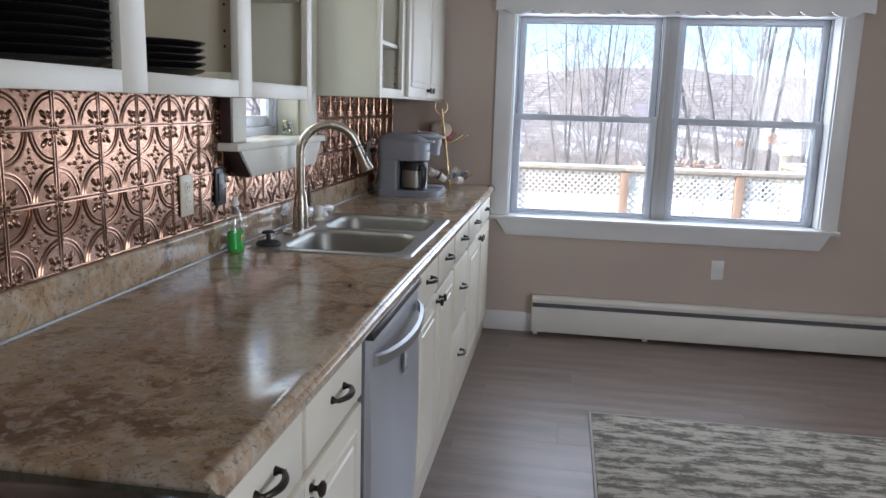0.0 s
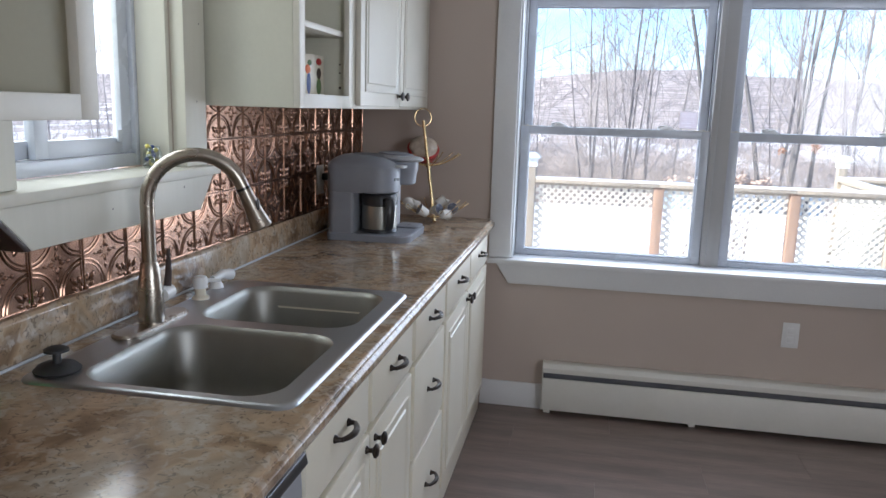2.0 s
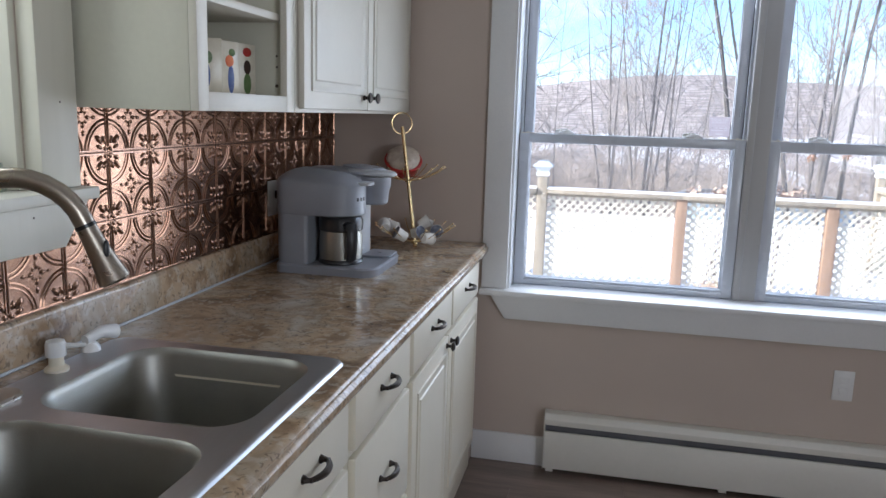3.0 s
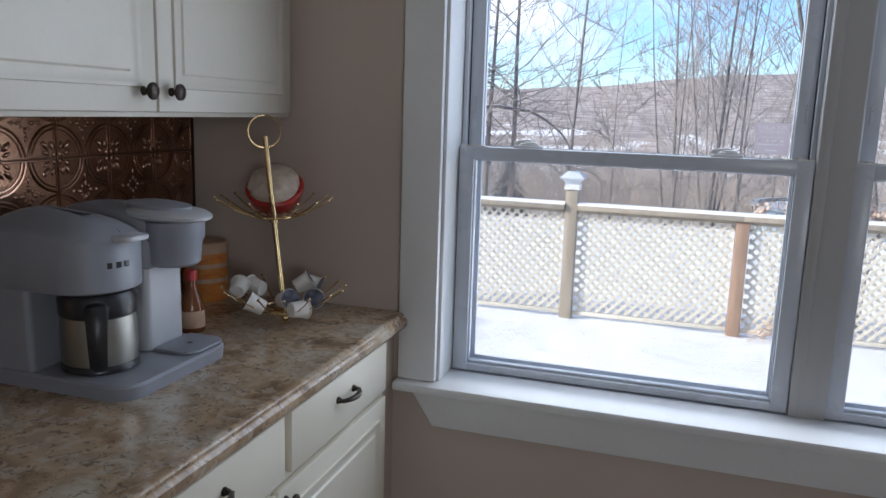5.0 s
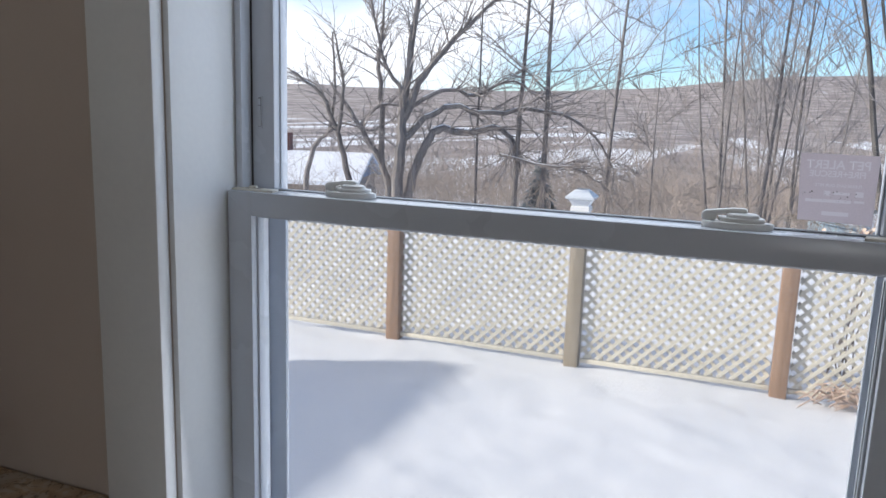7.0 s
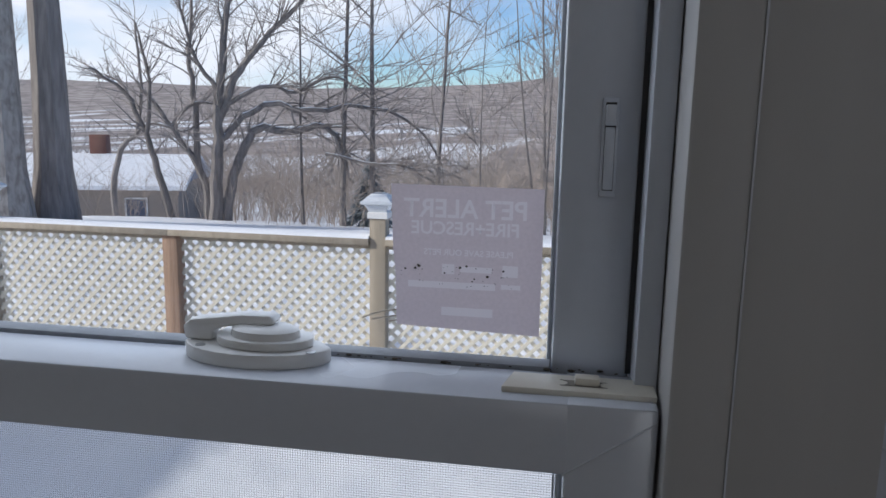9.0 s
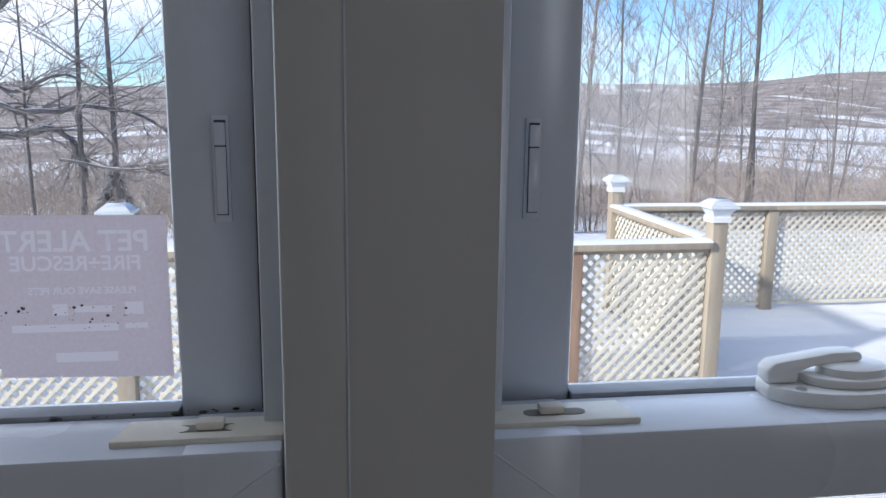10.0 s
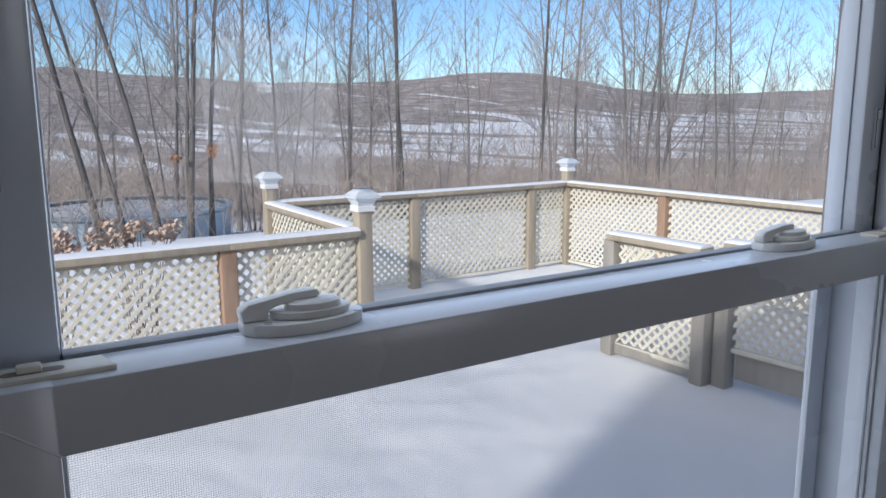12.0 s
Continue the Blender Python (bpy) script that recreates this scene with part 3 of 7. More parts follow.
def double_hung(name, x0, x1, foot):
    """A white vinyl double-hung unit: the lower sash inside, the upper sash behind it; foot: underside of the meeting rail."""
    w = tagged(thing(name, ((x0 + x1) / 2, 0.15, 0.735), "white vinyl double-hung window with two sashes, shut", "window"), kind="structure")
    # tracks at both sides
    for a, b in ((x0, x0 + 0.010), (x1 - 0.010, x1)):
        part("window_track", box(a, b, 0.128, 0.198, 0.736, 1.933, 0.001), VINYL, w)
    # lower sash
    s = bmesh.new()
    y0, y1 = 0.105, 0.147
    box(x0 + 0.001, x0 + 0.040, y0, y1, 0.737, 1.352, 0.0018, s)
    box(x1 - 0.040, x1 - 0.001, y0, y1, 0.737, 1.352, 0.0018, s)
    box(x0 + 0.037, x1 - 0.037, y0 + 0.0004, y1 - 0.0004, foot, 1.3516, 0.0018, s)
    box(x0 + 0.037, x1 - 0.037, y0 + 0.0004, y1 - 0.0004, 0.7374, 0.757, 0.003, s)
    low = part("lower_sash", s, VINYL, w)
    bead = bmesh.new()
    for a, b, c, d in ((x0 + 0.0395, x0 + 0.0435, 0.757, foot + 0.0005), (x1 - 0.0435, x1 - 0.0395, 0.757, foot + 0.0005), (x0 + 0.040, x1 - 0.040, 0.757, 0.765), (x0 + 0.040, x1 - 0.040, foot - 0.0035, foot + 0.0005)):
        box(a, b, 0.117, 0.135, c, d, 0.002, bead)
    part("glazing_bead", bead, VINYL, low)
    g = part("pane", box(x0 + 0.042, x1 - 0.042, 0.124, 0.127, 0.760, foot - 0.0015), GLASS, low)
    g.visible_shadow = False
    # thin grey strip, at the pane's right edge only
    part("pane_edge_strip", box(x1 - 0.0446, x1 - 0.0436, 0.1215, 0.1238, 0.766, 1.310), GREY_STRIP, low, "thin grey strip beside the pane")
    # mitre lines at the rail ends
    for xx, d in ((x0 + 0.0015, 1), (x1 - 0.0015, -1)):
        q = bmesh.new()
        tube([(xx, y0 - 0.0001, 1.346), (xx + d * 0.039, y0 - 0.0001, foot + 0.0005)], 0.0006, 5, q)
        part("mitre_weld", q, VINYL, low)
    # upper sash
    s = bmesh.new()
    y0, y1 = 0.150, 0.186
    box(x0 + 0.011, x0 + 0.048, y0, y1, 1.326, 1.932, 0.003, s)
    box(x1 - 0.048, x1 - 0.011, y0, y1, 1.326, 1.932, 0.003, s)
    box(x0 + 0.046, x1 - 0.046, y0 + 0.0004, y1 - 0.0004, 1.898, 1.9316, 0.003, s)
    box(x0 + 0.046, x1 - 0.046, y0 + 0.0004, y1 - 0.0004, 1.325, 1.3450, 0.002, s)
    up = part("upper_sash", s, VINYL, w)
    bead = bmesh.new()
    for a, b, c, d in ((x0 + 0.048, x0 + 0.0505, 1.3450, 1.898), (x1 - 0.0505, x1 - 0.048, 1.3450, 1.898), (x0 + 0.048, x1 - 0.048, 1.3446, 1.3475), (x0 + 0.048, x1 - 0.048, 1.892, 1.898)):
        box(a, b, 0.164, 0.178, c, d, 0.001, bead)
    part("glazing_bead", bead, VINYL, up)
    g = part("pane", box(x0 + 0.0495, x1 - 0.0495, 0.174, 0.177, 1.346, 1.895), GLASS, up)
    g.visible_shadow = False
    # dark grey strip along the foot of the upper pane
    part("rail_strip", box(x0 + 0.0485, x1 - 0.0485, 0.1476, 0.1600, 1.3452, 1.3532, 0.0004), GREY_STRIP, up, "dark grey strip behind the meeting rail")
    # night latches let into the upper stiles
    for xx in (x0 + 0.026, x1 - 0.026):
        latch = bmesh.new()
        box(xx - 0.0036, xx + 0.0036, 0.1480, 0.1502, 1.4370, 1.4820, 0.0004, latch)
        v = part("vent_latch", latch, VINYL, up, "small white vent latch")
        part("latch_gap", box(xx - 0.0024, xx + 0.0024, 0.1476, 0.1479, 1.4400, 1.4800), GASKET, v)
        part("latch_tongue", box(xx - 0.0022, xx + 0.0022, 0.1462, 0.1475, 1.4405, 1.4690, 0.0004), VINYL, v)
        part("latch_button", box(xx - 0.0024, xx + 0.0024, 0.1446, 0.1474, 1.4695, 1.4790, 0.0006), VINYL, v)
    # gaskets between the stiles and the tracks
    for xx in (x0 + 0.0102, x1 - 0.0126):
        part("gasket", box(xx, xx + 0.0024, 0.1495, 0.1515, 1.352, 1.931), GASKET, up)
    # cam locks
    for xx in (x0 + 0.177, x1 - 0.194):
        hull = [(xx + 0.001 + 0.038 * math.cos(radians(a)), 0.1370 + 0.0205 * math.sin(radians(a))) for a in range(192, 361, 14)]
        base_line = [(xx - 0.036, 0.1475), (xx - 0.037, 0.1340)] + hull + [(xx + 0.030, 0.1475)]
        base = part("cam_lock", prism(base_line, "z", 1.3514, 1.3590, 0.0014), WHITE_PLASTIC, low, "white cam lock")
        part("lock_plate", prism([(xx - 0.020, 0.1465)] + [(xx + 0.005 + 0.025 * math.cos(radians(a)), 0.1360 + 0.0150 * math.sin(radians(a))) for a in range(180, 361, 15)] + [(xx + 0.027, 0.1465)], "z", 1.3592, 1.3636, 0.0010), WHITE_PLASTIC, base)
        dome = lathe([(0.0, 0), (0.0155, 0), (0.0150, 0.0035), (0.012, 0.0050), (0, 0.0052)], segs=26)
        bmesh.ops.scale(dome, vec=(1.15, 0.72, 1), verts=dome.verts)
        part("lock_hub", turned(dome, Matrix.Translation((xx + 0.006, 0.1345, 1.3637))), WHITE_PLASTIC, base)
        lever = prism([(xx - 0.037, 1.3592), (xx - 0.038, 1.3660), (xx - 0.034, 1.3695), (xx - 0.006, 1.3735), (xx + 0.008, 1.3738), (xx + 0.0105, 1.3722), (xx + 0.0105, 1.3692), (xx - 0.016, 1.3665), (xx - 0.022, 1.3640), (xx - 0.022, 1.3592)], "y", 0.1335, 0.1440, 0.0014)
        part("lock_lever", lever, WHITE_PLASTIC, base)
        for sx in (xx - 0.025, xx + 0.032):
            part("screw", lathe([(0, 0.0006), (0.0024, 0.0004), (0.0026, 0)], (sx, 0.1265, 1.3590), 10), STEEL, base)
    # tilt latches on top of the rail
    for a, d in ((x0 + 0.001, 1), (x1 - 0.001, -1)):
        xs = sorted((a, a + d * 0.068))
        plate = prism([(xs[0], 0.114), (xs[1], 0.114), (xs[1] - (0.004 if d > 0 else 0), 0.135), (xs[0] + (0.004 if d < 0 else 0), 0.135)], "z", 1.3514, 1.3545, 0.0008)
        t = part("tilt_latch", plate, AGED_VINYL, low, "ivory tilt latch plate")
        # flat patch; the slot's shade is put into its colour
        slot = prism(arc(a + d * 0.021, 0.1235, 0.0035, 90, 270, 6) + arc(a + d * 0.042, 0.1235, 0.0035, -90, 90, 6), "z", 1.3546, 1.3548)
        part("latch_recess_shade", slot, RECESS_SHADE, t)
        part("latch_slide", box(a + d * 0.030 - 0.0055, a + d * 0.030 + 0.0055, 0.1205, 0.1275, 1.3546, 1.3584, 0.0011), AGED_VINYL, t)
    # insect screen outside the lower half
    fr = bmesh.new()
    for a, b, c, d in ((x0 + 0.011, x0 + 0.041, 0.737, 1.334), (x1 - 0.041, x1 - 0.011, 0.737, 1.334), (x0 + 0.041, x1 - 0.041, 0.7375, 0.757), (x0 + 0.041, x1 - 0.041, 1.318, 1.3335)):
        box(a, b, 0.189, 0.197, c, d, 0.001, fr)
    scr = part("screen_frame", fr, VINYL, w)
    q = part("screen_mesh", box(x0 + 0.041, x1 - 0.041, 0.1926, 0.1930, 0.757, 1.318), MESH_SCREEN, scr, auto=False)
    q.visible_shadow = False
    return w


double_hung("window_1", 0.745, 1.604, 1.3183)
double_hung("window_2", 1.687, 2.543, 1.3150)

# pet alert card stuck to the pane, seen from behind, so its print is mirrored
card = thing("pet_alert_card", (1.5095, 0.173, 1.3610), "faded pink pet alert card stuck to the window pane", "sticker")


def flat_print(text, size, x, z):
    """The outline-filled glyphs of one mirrored line, lying in the card's plane."""
    cu = bpy.data.curves.new("lettering", "FONT")
    cu.body, cu.size, cu.resolution_u, cu.offset = text, size, 3, size * 0.018
    cu.align_x, cu.align_y = "CENTER", "CENTER"
    ob = new("lettering", cu)
    bpy.context.view_layer.update()
    me = bpy.data.meshes.new_from_object(ob.evaluated_get(bpy.context.evaluated_depsgraph_get()))
    bpy.data.objects.remove(ob)
    one = bmesh.new()
    one.from_mesh(me)
    bmesh.ops.remove_doubles(one, verts=one.verts, dist=1e-7)
    bmesh.ops.scale(one, vec=(-1, 1, 1), verts=one.verts)
    return turned(one, Matrix.Translation((x, 0.1732, z)) @ Matrix.Rotation(radians(90), 4, "X"))


def flat_bar(x0, x1, z0, z1):
    one = bmesh.new()
    one.faces.new([one.verts.new((x, 0.1732, z)) for x, z in ((x0, z0), (x1, z0), (x1, z1), (x0, z1))])
    return one


prints = [(flat_print("PET ALERT", 0.0135, 1.5090, 1.4250), "printed_line", "white mirrored print"),
          (flat_print("FIRE+RESCUE", 0.0096, 1.5090, 1.4150), "printed_line", "white mirrored print"),
          (flat_print("PLEASE SAVE OUR PETS", 0.0045, 1.5110, 1.4025), "printed_line", "small white mirrored print")]
for a, b, c, d in ((1.5290, 1.5370, 1.3910, 1.3970), (1.4975, 1.5040, 1.3912, 1.3965), (1.5070, 1.5235, 1.3925, 1.3955), (1.4795, 1.5255, 1.3835, 1.3870), (1.5285, 1.5385, 1.3845, 1.3870), (1.4975, 1.5245, 1.3690, 1.3735)):
    prints.append((flat_bar(a, b, c, d), "print_bar", "blurred white print"))
# the pink ground of the card leaves the print free
ground_bm = bmesh.new()
outline = [ground_bm.verts.new((x, 0.1732, z)) for x, z in ((1.4700, 1.4375), (1.5490, 1.4370), (1.5490, 1.3605), (1.4735, 1.3625), (1.4727, 1.3900), (1.4713, 1.4040))]
rims = [ground_bm.edges.new((outline[k], outline[k - 1])) for k in range(len(outline))]
for one, _name, _label in prints:
    twin = {}
    for e in one.edges:
        if len(e.link_faces) == 1:
            for v in e.verts:
                if v not in twin:
                    twin[v] = ground_bm.verts.new(v.co)
            rims.append(ground_bm.edges.new((twin[e.verts[0]], twin[e.verts[1]])))
bmesh.ops.triangle_fill(ground_bm, use_beauty=True, edges=rims, normal=(0, 1, 0))
part("card", ground_bm, STICKER, card, auto=False)
for one, name, label in prints:
    part(name, one, STICKER_INK, card, label, auto=False)
specks = bmesh.new()
for k in range(46):
    sx, sz = 1.4755 + 0.060 * random.random() ** 1.3, 1.385 + 0.011 * random.random()
    ball((sx, 0.1722, sz), 0.00018 + 0.0006 * random.random() ** 4, (1.3, 0.4, 1), specks, 6, 4)
part("mildew_specks", specks, DIRT, card, "dark specks")

# unseen walls, added to keep most low sun off the side window
wing = box(-2.7, -2.5, -4.8, -2.9, -0.5, 3.5)
box(-2.5, -0.161, -4.8, -4.62, -0.5, 3.5, bm=wing)
structure("sun_block_wall", wing, SIDING, "plain tan wall out of view, added to block low sun", "wall")

crumbs = bmesh.new()
for k in range(70):
    u = random.random()
    ball((1.40 + 0.19 * u, 0.1462 + 0.004 * random.random(), 1.3522), 0.0003 + 0.0011 * random.random() ** 3, (1.6, 1.0, 0.5), crumbs, 6, 4)
tagged(part("dirt_crumbs", crumbs, DIRT), "dark crumbs of dirt along the sash rail", "dirt", kind="stuff")
stalk = thing("dry_stalk", (1.50, 0.205, 1.352), "thin dry tan stalks caught outside the pane", "stalk")
for a, b, h in ((1.452, 1.535, 0.0075), (1.462, 1.528, 0.0055), (1.446, 1.500, 0.0090)):
    part("blade", tube([(a + (b - a) * k / 8, 0.203, 1.3535 + h * math.sin(math.pi * (0.1 + 0.9 * k / 8))) for k in range(9)], 0.0005, 5), DECK_WOOD, stalk)

# ---- side window over the sink ----
side = tagged(thing("window_3", (-0.1, -2.0, 1.25), "white sliding window above the sink, set deep in boarded jambs", "window"), kind="structure")
fr = bmesh.new()
for y0, y1, z0, z1 in ((SY0 + 0.002, SY0 + 0.03, 1.252, 2.0), (SY1 - 0.03, SY1 - 0.002, 1.252, 2.0), (SY0 + 0.03, SY1 - 0.03, 1.252, 1.285), (SY0 + 0.03, SY1 - 0.03, 1.97, 2.0)):
    box(-0.150, -0.085, y0, y1, z0, z1, 0.003, fr)
part("window_frame", fr, VINYL, side)
for y0, y1, xx in ((SY0 + 0.031, -2.02, -0.130), (-2.085, SY1 - 0.031, -0.105)):
    s = bmesh.new()
    for a, b, c, d in ((y0, y0 + 0.042, 1.286, 1.969), (y1 - 0.042, y1, 1.286, 1.969), (y0 + 0.04, y1 - 0.04, 1.2862, 1.326), (y0 + 0.04, y1 - 0.04, 1.93, 1.9688)):
        box(xx - 0.010, xx + 0.010, a, b, c, d, 0.003, s)
    leaf = part("sliding_sash", s, VINYL, side)
    g = part("pane", box(xx - 0.001, xx + 0.001, y0 + 0.04, y1 - 0.04, 1.324, 1.932), GLASS, leaf)
    g.visible_shadow = False
part("sash_pull", box(-0.094, -0.086, -1.80, -1.782, 1.315, 1.345, 0.002), VINYL, side)
for nm, bmx in (("jamb_board_near", box(-0.084, 0.0, SY0 - 0.001, SY0 + 0.016, 1.2505, 2.019, 0.001)), ("jamb_board_far", box(-0.084, 0.0, SY1 - 0.016, SY1 + 0.001, 1.2505, 2.019, 0.001))):
    structure(nm, bmx, BRUSHED_TRIM, "white painted pine jamb board", "trim")
structure("side_casing_near", box(0.0005, 0.040, -2.404, -2.304, 1.2505, 2.10, 0.003), BRUSHED_TRIM, "white painted board casing", "trim")
structure("side_casing_far", box(0.0005, 0.040, -1.698, -1.590, 1.2505, 2.10, 0.003), BRUSHED_TRIM, "white painted board casing", "trim")
structure("side_casing_edge", box(0.0005, 0.039, -2.422, -2.4045, 1.2505, 2.10, 0.001), DARK_WOOD, "dark stained edge strip beside the casing", "trim")
structure("side_stool", box(-0.084, 0.072, -2.445, -1.575, 1.226, 1.250, 0.004), BRUSHED_TRIM, "white painted pine window stool", "window sill")
structure("side_apron", prism([(-2.392, 1.2255), (-1.592, 1.2255), (-1.668, 1.137), (-2.300, 1.137)], "x", 0.006, 0.058, 0.002), BRUSHED_TRIM, "white apron board with slanted ends", "trim")
structure("side_apron_edge", prism([(-2.409, 1.2255), (-2.3925, 1.2255), (-2.3005, 1.137), (-2.317, 1.137)], "x", 0.006, 0.057, 0.001), DARK_WOOD, "dark stained slanted apron end", "trim")
for yy, zz, xx in ((-2.36, 1.19, 0.0582), (-2.05, 1.185, 0.0582), (-1.75, 1.205, 0.0582), (-2.37, 1.33, 0.0402), (-1.64, 1.42, 0.0402), (-1.62, 1.62, 0.0402)):
    structure("nail_hole", ball((xx, yy, zz), 0.0022, (0.3, 1, 1), None, 8, 5), DARK_WOOD, "dark nail hole", "nail hole")

# ---- baseboard heater ----
heater = thing("baseboard_heater", (2.4, -0.04, 0.02), "cream enamelled baseboard heater along the wall below the window", "heater")
part("front_panel", box(0.921, 3.9, -0.074, -0.060, 0.020, 0.178, 0.004), HEATER, heater)
part("top_cover", prism([(-0.002, 0.246), (-0.052, 0.246), (-0.072, 0.228), (-0.072, 0.205), (-0.066, 0.205), (-0.060, 0.224), (-0.002, 0.237)], "x", 0.921, 3.9, 0.001), HEATER, heater)
part("outlet_slot", box(0.924, 3.9, -0.056, -0.004, 0.178, 0.214), HEATER_SLOT, heater, "dark grey outlet slot")
part("back_plate", box(0.924, 3.9, -0.058, -0.004, 0.028, 0.177), HEATER_SLOT, heater)
part("end_cap", prism([(-0.002, 0.247), (-0.053, 0.247), (-0.074, 0.229), (-0.0755, 0.019), (-0.002, 0.019)], "x", 0.917, 0.9205, 0.001), HEATER, heater)
part("foot_bracket", box(1.6, 1.63, -0.055, -0.004, 0.0, 0.028, 0.002), HEATER, heater)
part("foot_bracket", box(0.93, 0.96, -0.055, -0.004, 0.0, 0.028, 0.002), HEATER, heater)

blank = thing("wall_plate", (1.997, 0.0, 0.46), "white plastic wall outlet plate below the window", "outlet")
part("plate", box(1.974, 2.046, -0.006, -0.0005, 0.404, 0.520, 0.003), WHITE_PLASTIC, blank)
for zz in (0.442, 0.482):
    part("socket", box(1.994, 2.026, -0.0085, -0.0055, zz - 0.014, zz + 0.014, 0.003), WHITE_PLASTIC, blank)

# ---- base cabinets along the west wall ----
FACE = 0.618            # cabinet box front; drawer and door fronts stand proud to 0.636


def raised_front(y0, y1, z0, z1, x=FACE, thick=0.018, flat=False, mat=CREAM):
    """A drawer or door front; doors have a routed frame round a raised field."""
    bm = box(x + 0.0005, x + thick, y0, y1, z0, z1, 0.004)
    if not flat:
        w = 0.052
        q = x + thick
        frame_in = (y0 + w, y1 - w, z0 + w, z1 - w)
        field = (y0 + w + 0.026, y1 - w - 0.026, z0 + w + 0.026, z1 - w - 0.026)
        one = bmesh.new()

        def ring(r, xx):
            return [one.verts.new((xx, a, b)) for a, b in ((r[0], r[2]), (r[1], r[2]), (r[1], r[3]), (r[0], r[3]))]
        grow = lambda r, g: (r[0] - g, r[1] + g, r[2] - g, r[3] + g)
        rings = [ring(grow(frame_in, 0.006), q - 0.001), ring(grow(frame_in, 0.004), q + 0.0045), ring(frame_in, q + 0.0045), ring(grow(frame_in, -0.005), q + 0.0006),
                 ring(grow(field, 0.004), q + 0.0006), ring(field, q + 0.004)]
        for a, b in zip(rings, rings[1:]):
            for k in range(4):
                one.faces.new((a[k], a[(k + 1) % 4], b[(k + 1) % 4], b[k]))
        one.faces.new(rings[-1])
        bmesh.ops.recalc_face_normals(one, faces=one.faces)
        join(bm, one)
    return bm


def pull(y, z, x=FACE + 0.018, parent=None):
    """A bowed dark bronze pull on two feet."""
    bm = tube([(x + 0.024 * math.sin(math.pi * k / 12) ** 0.55 + 0.004, y - 0.046 + 0.092 * k / 12, z) for k in range(13)],
              [0.0042 + 0.0025 * math.sin(math.pi * k / 12) for k in range(13)], 8)
    for s in (-1, 1):
        turned_foot = lathe([(0.0, 0.0), (0.0085, 0.0), (0.0075, 0.004), (0.0045, 0.008), (0.0045, 0.018), (0, 0.018)], segs=12,
                            m=Matrix.Translation((x, y + s * 0.040, z)) @ Matrix.Rotation(radians(90), 4, "Y"))
        join(bm, turned_foot)
    return part("pull_handle", bm, IRON, parent, "dark bronze bow pull")


def knob(y, z, x=FACE + 0.018, parent=None, r=0.0155):
    bm = lathe([(0, 0), (0.009, 0), (0.0085, 0.003), (0.005, 0.007), (0.0055, 0.014), (r, 0.020), (r, 0.024), (r * 0.7, 0.0275), (0, 0.0285)], segs=18,
               m=Matrix.Translation((x, y, z)) @ Matrix.Rotation(radians(90), 4, "Y"))
    return part("knob", bm, IRON, parent, "dark bronze knob")


def carcass(y0, y1, name, label, body_top=0.868):
    c = thing(name, (0.3, (y0 + y1) / 2, 0), label, "cabinet", "base cabinets under the worktop")
    bm = bmesh.new()
    box(0.01, FACE - 0.02, y0 + 0.001, y1 - 0.001, 0.002, body_top, bm=bm)
    part("body", bm, CREAM, c)
    f = bmesh.new()
    box(FACE - 0.0195, FACE, y0 + 0.001, y1 - 0.001, 0.002, 0.869, 0.001, f)
    part("face_frame", f, CREAM, c)
    return c


def drawer(c, y0, y1, z0, z1, flat=True):
    d = part("drawer", raised_front(y0, y1, z0, z1, flat=flat), CREAM, c)
    pull((y0 + y1) / 2, (z0 + z1) / 2 + 0.012, FACE + 0.018, d)


def door(c, y0, y1, z0, z1, knob_y):
    d = part("door", raised_front(y0, y1, z0, z1), CREAM, c)
    knob(knob_y, z1 - 0.025, FACE + 0.018, d)


a = carcass(-3.828, -3.045, "base_cabinet", "cream painted base cabinet with drawers and doors, beside the range")
drawer(a, -3.808, -3.470, 0.735, 0.862)
drawer(a, -3.448, -3.075, 0.735, 0.862)
door(a, -3.808, -3.462, 0.115, 0.718, -3.490)
door(a, -3.456, -3.075, 0.115, 0.718, -3.430)
s = carcass(-2.425, -1.60, "sink_cabinet", "cream painted sink cabinet with two drawer fronts over two doors", 0.70)
drawer(s, -2.405, -2.035, 0.735, 0.862)
drawer(s, -2.005, -1.622, 0.735, 0.862)
door(s, -2.405, -2.024, 0.115, 0.718, -2.052)
door(s, -2.016, -1.622, 0.115, 0.718, -1.985)
d3 = carcass(-1.60, -1.13, "drawer_cabinet", "cream painted cabinet with a bank of three drawers")
drawer(d3, -1.580, -1.150, 0.735, 0.862)
drawer(d3, -1.580, -1.150, 0.440, 0.718)
drawer(d3, -1.580, -1.150, 0.115, 0.423)
e = carcass(-1.13, -0.09, "base_cabinet", "cream painted base cabinet with drawers and doors, in the corner")
drawer(e, -1.112, -0.625, 0.735, 0.862)
drawer(e, -0.600, -0.112, 0.735, 0.862)
door(e, -1.112, -0.660, 0.115, 0.718, -0.692)
door(e, -0.652, -0.112, 0.115, 0.718, -0.628)
structure("filler_panel", box(0.3, 0.612, -0.0895, -0.001, 0.0, 0.868), WALL, "taupe painted filler panel beside the cabinet", "panel")

# ---- dishwasher ----
dw = thing("dishwasher", (0.35, -2.735, 0), "stainless steel dishwasher with black control strip and curved bar handle", "dishwasher")
part("tub", box(0.02, 0.60, -3.036, -2.434, 0.002, 0.862), BLACK_PLASTIC, dw)
pts = [(0.601, 0.10), (0.640, 0.10)] + [(0.640 + 0.010 * math.sin(math.pi * k / 10), 0.10 + 0.748 * k / 10) for k in range(1, 10)] + [(0.640, 0.848), (0.601, 0.848)]
